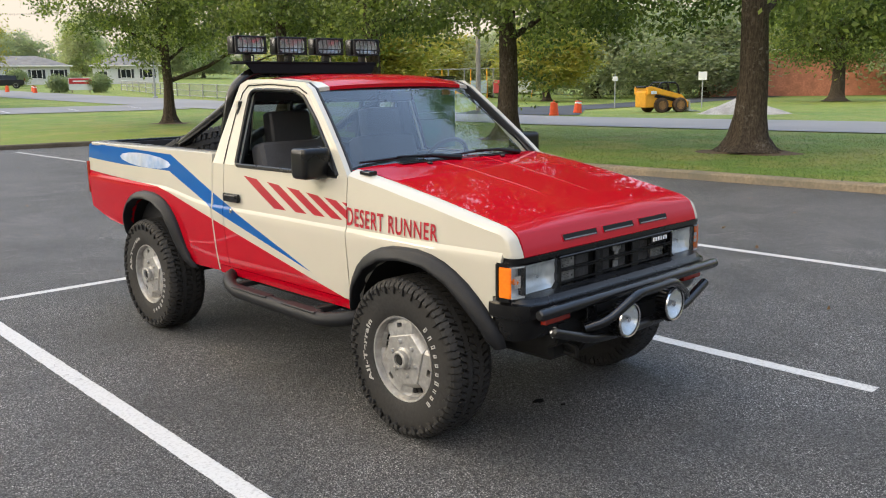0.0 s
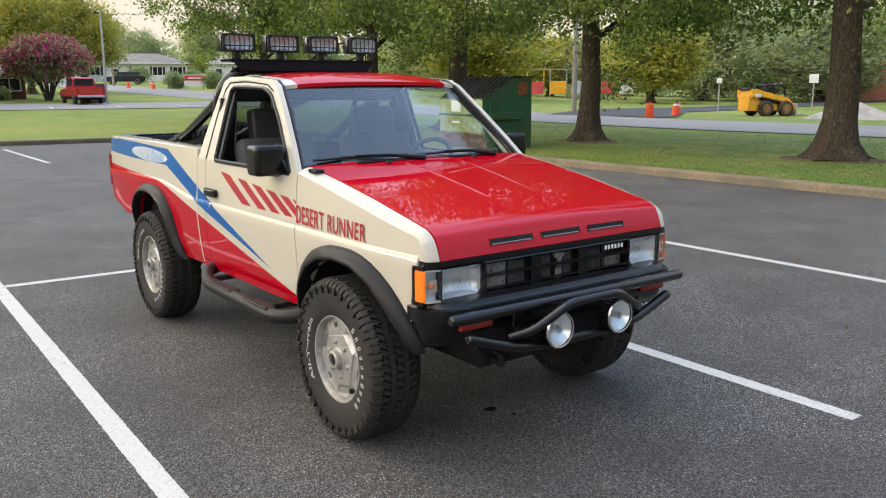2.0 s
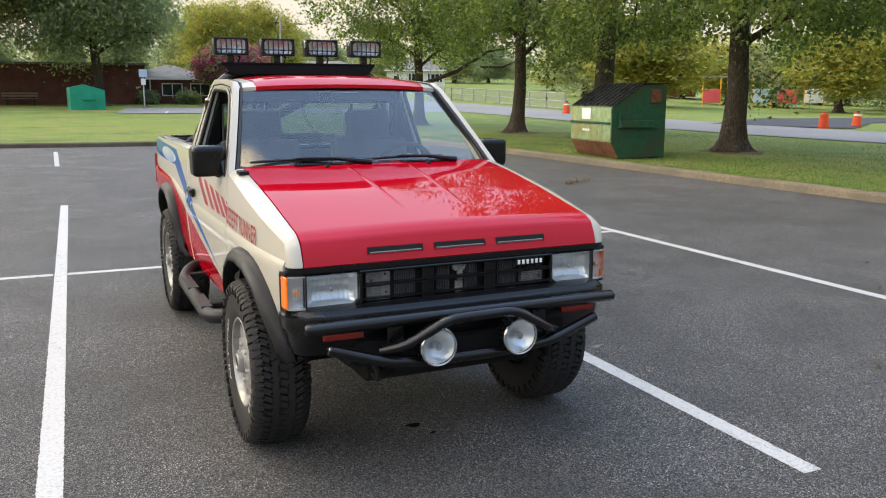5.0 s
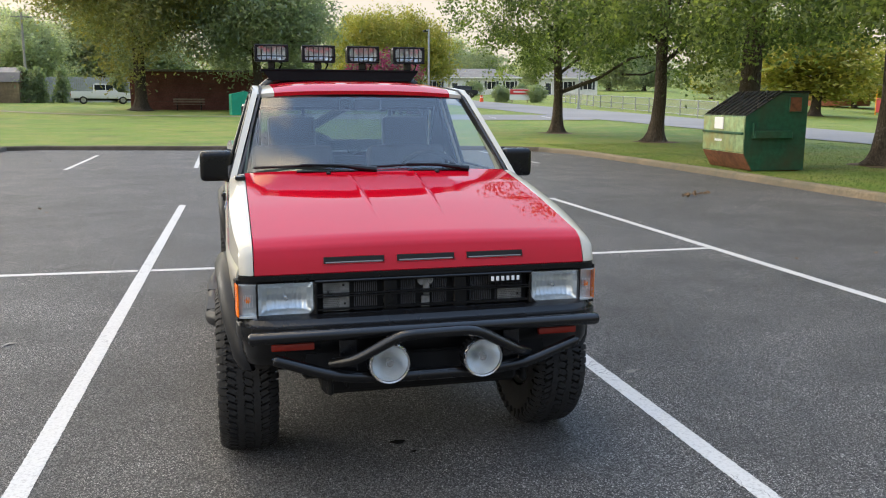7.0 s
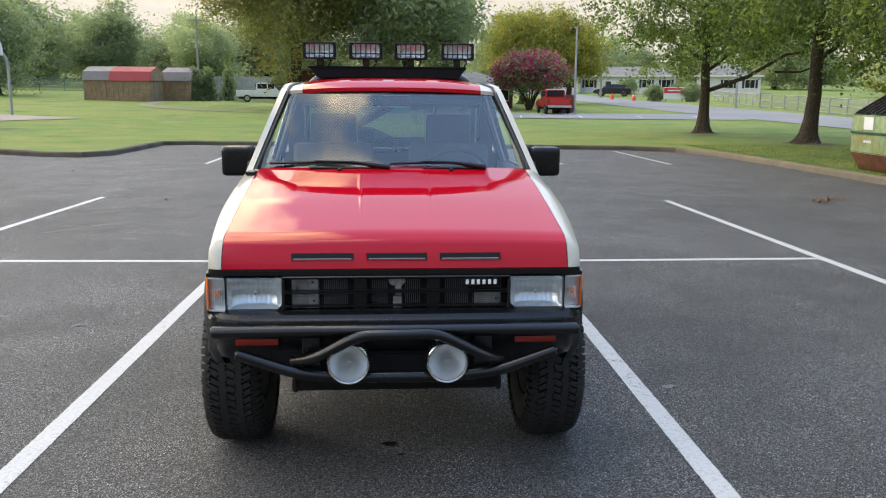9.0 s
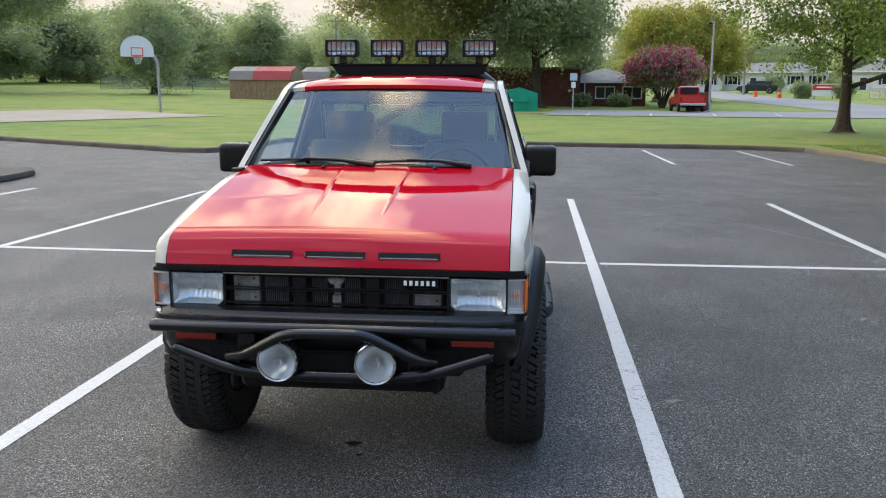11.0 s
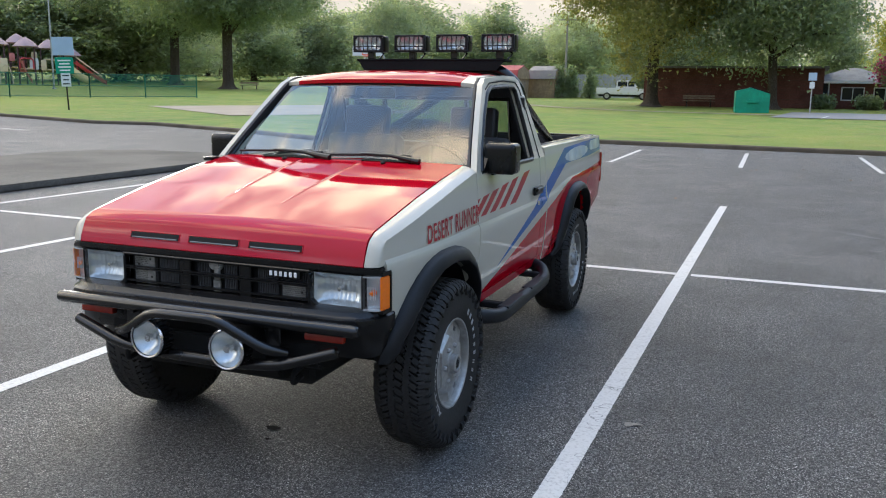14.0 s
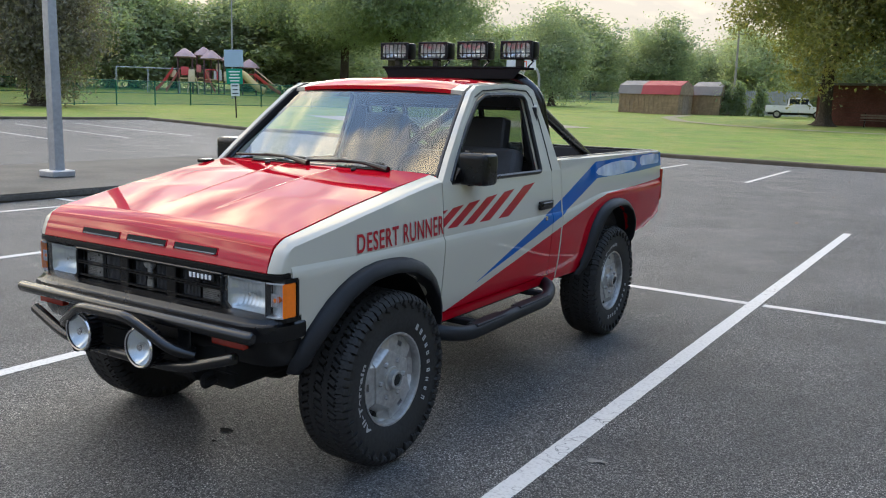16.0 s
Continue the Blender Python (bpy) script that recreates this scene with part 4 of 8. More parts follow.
part("rear_bumper", boxed((0, 2.398, 0.70), (1.22, 0.09, 0.12), 0.02, 2), POWDER, truck, "black rear bumper")
for s in (-1, 1):
    part("bed_rail_bar", boxed((s * 0.650, 1.40, 1.244), (0.03, 1.75, 0.014), 0.005, 2), BLACK, truck)

# roll bar with light board
bm = bmesh.new()
tube(bm, bend([(-0.60, 0.60, 0.74), (-0.595, 0.545, 1.30), (-0.56, 0.475, 1.62), (-0.43, 0.445, 1.725), (0.43, 0.445, 1.725), (0.56, 0.475, 1.62), (0.595, 0.545, 1.30), (0.60, 0.60, 0.74)], 0.12, 6), 0.036, 14)
rollbar = part("roll_bar", bm, POWDER, truck, "black tubular roll bar behind the cab")
for s in (-1, 1):
    bm = bmesh.new()
    tube(bm, [(s * 0.575, 0.49, 1.53), (s * 0.60, 1.22, 1.22), (s * 0.60, 1.75, 1.00), (s * 0.6, 1.8, 0.74)], 0.03, 12)
    part("strut", bm, POWDER, rollbar)
bm = bmesh.new()
tube(bm, [(-0.55, 0.62, 1.22), (0.12, 0.44, 1.60)], 0.028, 12)
part("cross_bar", bm, POWDER, rollbar)
bm = boxed((-0.02, 0.46, 1.776), (1.02, 0.17, 0.014), 0.004)
sheet(bm, lambda u, v: ((2 * u - 1) * (0.50 - 0.045 * v) - 0.015, 0.378 - 0.012 * v, 1.770 - 0.058 * v), 8, 2)
bmesh.ops.recalc_face_normals(bm, faces=bm.faces)
sheet(bm, lambda u, v: ((2 * u - 1) * (0.50 - 0.045 * v) - 0.015, 0.384 - 0.012 * v, 1.768 - 0.058 * v), 8, 2)
part("light_board", bm, MATT_BLACK, rollbar, "black sheet metal board carrying roof lights")


def roof_light(x):
    """A boxed driving lamp with a barred cover."""
    yf, zc = 0.41, 1.881
    base = part("roof_light", boxed((x, yf + 0.062, zc), (0.212, 0.07, 0.106), 0.014, 2), BLACK, truck, "square black roof light with a barred dusky cover")
    bm = bmesh.new()
    sheet(bm, lambda u, v: (x + 0.088 * (2 * u - 1), yf - 0.002 + 0.026 * (1 - (2 * u - 1) ** 2) * (1 - (2 * v - 1) ** 2) ** 0.7, zc + 0.046 * (2 * v - 1)), 16, 10)
    bmesh.ops.recalc_face_normals(bm, faces=bm.faces)
    part("reflector", bm, HEAD_REFLECTOR, base, "bright silver lamp bowl", angle=80)
    bm = boxed((x, yf - 0.006, zc), (0.178, 0.003, 0.096), 0.001)
    lens = part("lens", bm, LENS, base, "clear lamp lens")
    lens.visible_shadow = False
    bm = ring_frame(x, yf - 0.003, zc, 0.214, 0.108, 0.012, 0.02)
    for a in (-1, 1):
        for b in (-1, 1):
            prism(bm, [(x + a * 0.096, zc + b * 0.047), (x + a * 0.070, zc + b * 0.047), (x + a * 0.096, zc + b * 0.024)], yf - 0.009, yf - 0.001, "y")
    part("rim", bm, FLARE, base)
    for k in range(5):
        bm = bmesh.new()
        tube(bm, [(x - 0.064 + 0.032 * k, yf - 0.010, zc - 0.048), (x - 0.064 + 0.032 * k, yf - 0.018, zc), (x - 0.064 + 0.032 * k, yf - 0.010, zc + 0.048)], 0.0034, 5)
        part("guard_bar", bm, BLACK, base)
    bm = bmesh.new()
    tube(bm, [(x - 0.098, yf - 0.010, zc - 0.018), (x, yf - 0.018, zc - 0.018), (x + 0.098, yf - 0.010, zc - 0.018)], 0.0038, 5)
    part("guard_bar", bm, BLACK, base)
    bm = boxed((x, yf + 0.05, 1.808), (0.045, 0.04, 0.052), 0.006)
    tube(bm, [(x + 0.02, yf + 0.08, 1.85), (x + 0.07, yf + 0.09, 1.82), (x + 0.05, yf + 0.06, 1.785)], 0.006, 6)
    part("foot", bm, POWDER, base)


def ring_frame(x, y, z, w, h, t, d):
    bm = bmesh.new()
    for c, sz in (((x, y, z + h / 2 - t / 2), (w, d, t)), ((x, y, z - h / 2 + t / 2), (w, d, t)), ((x - w / 2 + t / 2, y, z), (t, d, h - 2 * t)), ((x + w / 2 - t / 2, y, z), (t, d, h - 2 * t))):
        box(bm, c, sz, 0.004)
    return bm


for x in (-0.458, -0.160, 0.130, 0.434):
    roof_light(x)

# front end
bm = bmesh.new()
prism(bm, [(-0.735, -1.885), (-0.735, -1.925), (-0.716, -1.946), (-0.67, -1.957), (0.67, -1.957), (0.716, -1.946), (0.735, -1.925), (0.735, -1.885)], 0.898, 0.922, "z", bevel=0.004)
part("nose_trim", bm, BLACK, truck, "slim black trim below the hood")
bm = boxed((0, -1.90, 0.822), (0.88, 0.02, 0.16))
part("grille_back", bm, DARK, truck)
grille = part("grille", ring_frame(0, -1.945, 0.822, 0.90, 0.148, 0.012, 0.03), BLACK, truck, "black open grille with thin bars")
for z in (0.829, 0.838):
    part("grille_bar", boxed((0, -1.95, z), (0.88, 0.014, 0.005)), BLACK, grille)
part("grille_bar", boxed((0, -1.945, 0.776), (0.88, 0.014, 0.008)), BLACK, grille)
for x in (-0.145, 0.145):
    part("grille_post", boxed((x, -1.935, 0.822), (0.055, 0.02, 0.13), 0.004), BLACK, grille)
bm = bmesh.new()
for x0, x1 in ((-0.29, -0.19), (-0.1, -0.03), (0.03, 0.1), (0.19, 0.29), (-0.36, -0.30), (0.3, 0.42)):
    n = int((x1 - x0) / 0.008)
    for k in range(n):
        box(bm, (x0 + 0.008 * (k + 0.5), -1.916, 0.822), (0.003, 0.008, 0.122))
tagged(part("radiator_core", bm, CORE, grille), kind="stuff")
for x, z, w, h, holes in ((-0.362, 0.822, 0.105, 0.122, ((0.03, 0.045), (0.035, -0.03), (-0.03, 0.02))), (0.362, 0.796, 0.105, 0.05, ((0.035, 0.0),))):
    bm = boxed((x, -1.924, z), (w, 0.006, h), 0.002)
    nx, nz = int(w / 0.0075), int(h / 0.0075)
    for i in range(nx):
        for k in range(nz):
            if i < nx * 0.62 or h < 0.1:
                box(bm, (x - w / 2 + 0.0075 * (i + 0.3 + 0.4 * (k % 2)), -1.9268, z - h / 2 + 0.0075 * (k + 0.5)), (0.0034, 0.001, 0.0034), mat=1)
    for hx0, hz0 in holes:
        box(bm, (x + hx0, -1.927, z + hz0), (0.008, 0.003, 0.008), mat=1)
    part("radiator_plate", bm, [PLATE, DARK], grille, "dull silver perforated plate")
bm = bmesh.new()
prism(bm, [(-0.033, 0.886), (0.033, 0.886), (0.033, 0.866), (0.022, 0.852), (-0.02, 0.852), (-0.033, 0.866)], -1.936, -1.922, "y", bevel=0.003)
box(bm, (0.005, -1.930, 0.835), (0.026, 0.014, 0.05), 0.004)
box(bm, (0.002, -1.928, 0.785), (0.036, 0.010, 0.05), 0.003)
box(bm, (0.018, -1.938, 0.868), (0.016, 0.012, 0.02), 0.004)
part("hood_latch", bm, PLATE, grille, "dull steel hood latch")
bm = boxed((0.332, -1.952, 0.870), (0.145, 0.012, 0.036), 0.003)
badge = part("badge", bm, BLACK, grille)
bm = bmesh.new()
for k in range(6):
    box(bm, (0.277 + 0.022 * k, -1.96, 0.870), (0.012, 0.004, 0.019), 0.001)
part("badge_bar", bm, WHITE, badge, "plain white bars of a badge")

for s in (-1, 1):
    bm = bmesh.new()
    sheet(bm, lambda u, v: (s * (0.452 + 0.212 * u), -1.932 + 0.045 * ((1 - (2 * u - 1) ** 4) * (1 - (2 * v - 1) ** 4)) ** 0.8 + 0.0012 * math.sin(22 * math.pi * u) + 0.004 * abs(2 * ((2.5 * v) % 1) - 1), 0.760 + 0.126 * v), 44, 30)
    shell(bm, (0, 0.01, 0))
    lamp = part("headlamp", bm, HEAD_REFLECTOR, truck, "clear rectangular headlamp with silver reflector")
    bm = bmesh.new()
    lathe(bm, [(0, -0.014), (0.008, -0.012), (0.010, 0.0), (0.009, 0.018)], 14, "y", at=(s * 0.5575, -1.910, 0.823))
    part("bulb", bm, CHROME, lamp)
    bm = bmesh.new()
    sheet(bm, lambda u, v: (s * (0.450 + 0.217 * u), -1.949 - 0.004 * (1 - (2 * u - 1) ** 4) - 0.0012 * abs(math.sin(14 * math.pi * u)) * ease(0.75, 0.25, abs(2 * v - 1)), 0.756 + 0.134 * v), 112, 6)
    bmesh.ops.recalc_face_normals(bm, faces=bm.faces)
    lens = part("lens", bm, LENS, lamp, angle=80)
    lens.visible_shadow = False
    bm = ring_frame(s * 0.557, -1.938, 0.823, 0.226, 0.142, 0.005, 0.028)
    prism(bm, [(s * 0.448, 0.755), (s * 0.478, 0.755), (s * 0.448, 0.785)], -1.956, -1.93, "y")
    part("lamp_frame", bm, BLACK, lamp)
    bm = bmesh.new()
    prism(bm, [(s * 0.672, -1.918), (s * 0.715, -1.914), (s * 0.7365, -1.908), (s * 0.7365, -1.885), (s * 0.672, -1.885)], 0.758, 0.888, "z", bevel=0.002)
    for z in (0.759, 0.887):
        prism(bm, [(s * 0.672, -1.951), (s * 0.716, -1.945), (s * 0.7365, -1.934), (s * 0.7365, -1.918), (s * 0.672, -1.918)], z - 0.003, z + 0.003, "z")
    corner = part("corner_lamp", bm, HEAD_REFLECTOR, truck, "clear and amber corner lamp")
    bm = bmesh.new()
    lathe(bm, [(0, -0.016), (0.010, -0.012), (0.013, 0.002), (0.010, 0.02)], 12, "y", at=(s * 0.703, -1.926, 0.823))
    part("bulb", bm, AMBER, corner, "amber bulb")
    bm = bmesh.new()
    for k in range(6):
        box(bm, (s * (0.685 + 0.0065 * k), -1.938, 0.823), (0.0022, 0.004, 0.05), 0.0008)
    part("lens_rib", bm, CLEAR_LENS, corner, "moulded ribs of the clear lens")
    bm = bmesh.new()
    sheet(bm, lambda u, v: (s * float(np.interp(u, [0, 0.7, 1], [0.671, 0.718, 0.737])), float(np.interp(u, [0, 0.7, 1], [-1.956, -1.950, -1.938])), 0.757 + 0.132 * v), 20, 2)
    bmesh.ops.recalc_face_normals(bm, faces=bm.faces)
    lens = part("lens", bm, LENS, corner)
    lens.visible_shadow = False
    bm = bmesh.new()
    prism(bm, [(s * 0.737, -1.938), (s * 0.744, -1.931), (s * 0.751, -1.876), (s * 0.737, -1.876)], 0.758, 0.888, "z", bevel=0.003)
    part("amber_lens", bm, AMBER, corner, "bright amber side lens")
    bm = bmesh.new()
    prism(bm, [(s * 0.665, -1.93), (s * 0.744, -1.925), (s * 0.752, -1.866), (s * 0.665, -1.866)], 0.742, 0.757, "z")
    prism(bm, [(s * 0.665, -1.93), (s * 0.744, -1.925), (s * 0.752, -1.866), (s * 0.665, -1.866)], 0.889, 0.905, "z")
    box(bm, (s * 0.743, -1.868, 0.823), (0.02, 0.012, 0.15))
    part("lamp_surround", bm, BLACK, corner)

# bumper, swept round the nose
plan = [(0.718, -1.815, 0.4), (0.716, -1.86, 0.5), (0.70, -1.91, 0.7), (0.662, -1.943, 0.9), (0.60, -1.955, 1), (0.3, -1.963, 1), (0, -1.965, 1)]
plan = [(-x, y, k) for x, y, k in plan] + [p for p in plan[-2::-1]]
sect = [(-0.06, 0.757), (0.0, 0.760), (0.035, 0.752), (0.045, 0.738), (0.05, 0.733), (0.068, 0.728), (0.072, 0.70), (0.066, 0.672), (0.03, 0.664), (0.024, 0.60), (0.0, 0.565), (-0.06, 0.56)]
bm = bmesh.new()
rows = []
for i, p in enumerate(plan):
    a = Vector(plan[min(i + 1, len(plan) - 1)][:2]) - Vector(plan[max(i - 1, 0)][:2])
    nrm = Vector((a.y, -a.x)).normalized()
    rows.append([bm.verts.new((p[0] + nrm.x * d * p[2], p[1] + nrm.y * d * p[2], z)) for d, z in sect])
for a, b in zip(rows, rows[1:]):
    for k in range(len(sect) - 1):
        bm.faces.new((a[k], b[k], b[k + 1], a[k + 1]))
bm.faces.new(rows[0])
bm.faces.new(rows[-1])
bmesh.ops.recalc_face_normals(bm, faces=bm.faces)
bumper = part("front_bumper", bm, BLACK, truck, "black stepped front bumper")
for s in (-1, 1):
    part("marker_lamp", boxed((s * 0.542, -2.010, 0.652), (0.165, 0.03, 0.026), 0.005, 2), AMBER_DK, bumper, "dark amber marker lamp")
bm = bmesh.new()
tube(bm, [(-0.706, -2.054, 0.703), (-0.700, -2.055, 0.703), (-0.69, -2.057, 0.703), (0.69, -2.057, 0.703), (0.700, -2.055, 0.703), (0.706, -2.054, 0.703)], [0.017, 0.023, 0.025, 0.025, 0.023, 0.017], 16)
for s in (-1, 1):
    tube(bm, [(s * 0.45, -2.005, 0.70), (s * 0.45, -2.055, 0.702)], 0.018, 8)
bar = part("bumper_tube", bm, POWDER, truck, "black round tube across the bumper")
bm = bmesh.new()
run = bend([(-0.61, -2.055, 0.614), (-0.385, -2.075, 0.542), (-0.2, -2.075, 0.524), (0.2, -2.075, 0.524), (0.385, -2.075, 0.542), (0.61, -2.055, 0.614)], 0.06)
tube(bm, run, 0.023, 14)
for a, b in ((run[0], run[1]), (run[-1], run[-2])):
    d = (a - b).normalized()
    tube(bm, [a - d * 0.002, a + d * 0.006, a + d * 0.009], [0.023, 0.020, 0.012], 14)
    tube(bm, [a + d * 0.008, a + d * 0.015], 0.007, 6)
part("lower_tube", bm, POWDER, bar)
bm = bmesh.new()
tube(bm, bend([(-0.40, -2.055, 0.585), (-0.315, -2.115, 0.612), (-0.145, -2.155, 0.712), (0.15, -2.155, 0.716), (0.335, -2.115, 0.612), (0.40, -2.055, 0.585)], 0.05), 0.0215, 12)
part("bull_bar", bm, POWDER, bar, "bent black bull bar hoop")
for s in (-1, 1):
    bm = boxed((s * 0.332, -2.040, 0.625), (0.07, 0.012, 0.16), 0.003)
    lathe(bm, [(0, -0.012), (0.012, -0.012), (0.012, 0.0), (0, 0.0)], 6, "y", at=(s * 0.332, -2.045, 0.675))
    part("bracket", bm, POWDER, bar)
    bm = bmesh.new()
    lathe(bm, [(0, 0.085), (0.045, 0.08), (0.068, 0.05), (0.078, 0.012), (0.079, 0.0), (0.072, -0.004), (0.070, 0.002)], 32, "y", at=(s * 0.186, -2.140, 0.597))
    tube(bm, [(s * 0.186, -2.105, 0.53), (s * 0.186, -2.105, 0.508)], 0.012, 8)
    for k in range(26):
        t = 2 * math.pi * k / 26
        box(bm, (0, 0, 0.080), (0.009, 0.044, 0.006), 0, 1, Matrix.Translation((s * 0.186, -2.105, 0.597)) @ Matrix.Rotation(t, 4, "Y"))
    fog = part("fog_lamp", bm, BLACK, truck, "round chrome fog lamp behind the bull bar")
    bm = bmesh.new()
    lathe(bm, [(0, 0.05), (0.03, 0.043), (0.055, 0.025), (0.071, 0.0)], 32, "y", at=(s * 0.186, -2.138, 0.597))
    part("reflector", bm, HEAD_REFLECTOR, fog, angle=80)
    bm = bmesh.new()
    lathe(bm, [(0, -0.006), (0.014, -0.004), (0.018, 0.006), (0.016, 0.03)], 16, "y", at=(s * 0.186, -2.135, 0.597))
    part("bulb_shield", bm, CHROME, fog)
    bm = bmesh.new()
    lathe(bm, [(0, -0.012), (0.04, -0.009), (0.071, 0.0)], 32, "y", at=(s * 0.186, -2.139, 0.597))
    fl = part("lens", bm, LENS, fog)
    fl.visible_shadow = False
    bm = bmesh.new()
    lathe(bm, [(0.070, -0.006), (0.076, -0.008), (0.080, -0.002), (0.078, 0.006)], 32, "y", at=(s * 0.186, -2.139, 0.597))
    part("rim", bm, CHROME, fog)
    bm = bmesh.new()
    tube(bm, bend([(s * 0.40, -1.95, 0.50), (s * 0.40, -2.015, 0.49), (s * 0.40, -2.015, 0.45), (s * 0.40, -1.95, 0.46)], 0.03), 0.012, 8)
    part("tow_hook", bm, UNDER, truck)
bm = bmesh.new()
prism(bm, [(-2.0, 0.60), (-2.01, 0.50), (-1.97, 0.445), (-1.5, 0.375), (-1.5, 0.60)], -0.33, 0.33, bevel=0.01)
prism(bm, [(-1.985, 0.62), (-1.985, 0.52), (-1.93, 0.49), (-1.6, 0.47), (-1.6, 0.62)], -0.50, 0.50, bevel=0.01)
part("skid_plate", bm, UNDER, truck, "black skid plate under the bumper")

# under and inside
# solid unseen blocks fill the underside, set low to deepen the shade beneath
part("body_core", boxed((0, -0.23, 0.62), (1.36, 1.24, 0.28), 0.01), UNDER, truck)
part("engine_bay", boxed((0, -1.40, 0.69), (0.84, 0.98, 0.58), 0.02), UNDER, truck)
part("bed_core", boxed((0, 1.40, 0.60), (0.86, 1.86, 0.20), 0.01), UNDER, truck)
for s in (-1, 1):
    part("frame_rail", boxed((s * 0.36, 0.15, 0.52), (0.09, 4.1, 0.11), 0.01), UNDER, truck)
    part("fender_liner", boxed((s * 0.62, -1.87, 0.76), (0.2, 0.02, 0.3)), UNDER, truck)
for y in (-1.325, 1.315):
    bm = bmesh.new()
    tube(bm, [(-0.62, y, 0.385), (0.62, y, 0.385)], 0.042, 12)
    lathe(bm, [(0, -0.13), (0.11, -0.09), (0.14, 0), (0.11, 0.09), (0, 0.13)], 14, "y", at=(0.12, y, 0.385))
    part("axle", bm, UNDER, truck)
bm = bmesh.new()
prism(bm, [(-0.84, 0.80), (-0.82, 1.165), (-0.70, 1.175), (-0.56, 1.13), (-0.50, 1.08), (-0.50, 0.98), (-0.55, 0.80)], -0.68, 0.68, bevel=0.01)
box(bm, (0.36, -0.56, 1.14), (0.36, 0.16, 0.07), 0.03, 3)
part("dashboard", bm, TRIM_GREY, truck, "grey dashboard")
bm = bmesh.new()
ring = [Matrix.Translation((0.36, -0.40, 1.135)) @ Matrix.Rotation(radians(-62), 4, "X") @ Vector((0.188 * math.cos(t), 0.188 * math.sin(t), 0)) for t in [2 * math.pi * k / 32 for k in range(33)]]
tube(bm, ring, 0.014, 8)
tube(bm, [ring[16], (0.36, -0.43, 1.12), ring[0]], 0.016, 6)
tube(bm, [(0.36, -0.41, 1.13), (0.36, -0.60, 1.06)], 0.03, 8)
part("steering_wheel", bm, VINYL, truck, "black steering wheel")
for x in (-0.36, 0.36):
    bm = boxed((x, -0.14, 0.84), (0.50, 0.48, 0.16), 0.05, 3)
    seat = part("seat_cushion", bm, SEAT, truck, "grey cloth seat")
    part("seat_back", boxed((0, 0, 0), (0.50, 0.14, 0.46), 0.05, 3, Matrix.Translation((x, 0.13, 1.08)) @ Matrix.Rotation(radians(-14), 4, "X")), SEAT, seat)
    part("headrest", boxed((0, 0, 0), (0.29, 0.10, 0.20), 0.03, 3, Matrix.Translation((x, 0.20, 1.385)) @ Matrix.Rotation(radians(-8), 4, "X")), VINYL, seat, "black vinyl headrest")
for s in (-1, 1):
    part("door_lining", boxed((s * 0.715, -0.28, 0.90), (0.02, 1.14, 0.56), 0.01), TRIM_GREY, truck)
part("inner_mirror", boxed((-0.02, -0.40, 1.565), (0.24, 0.025, 0.065), 0.012, 2), BLACK, truck)
part("headliner", boxed((0, -0.03, 1.640), (1.10, 0.58, 0.012), 0.004), TRIM_GREY, truck)


# ---- wheels ----
def tyre_mesh(bm):
    lathe(bm, [(0.200, -0.112), (0.212, -0.122), (0.25, -0.131), (0.30, -0.136), (0.335, -0.133), (0.355, -0.124), (0.363, -0.107), (0.367, 0), (0.363, 0.107), (0.355, 0.124), (0.335, 0.133), (0.30, 0.136), (0.25, 0.131), (0.212, 0.122), (0.200, 0.112)], 64, "x")


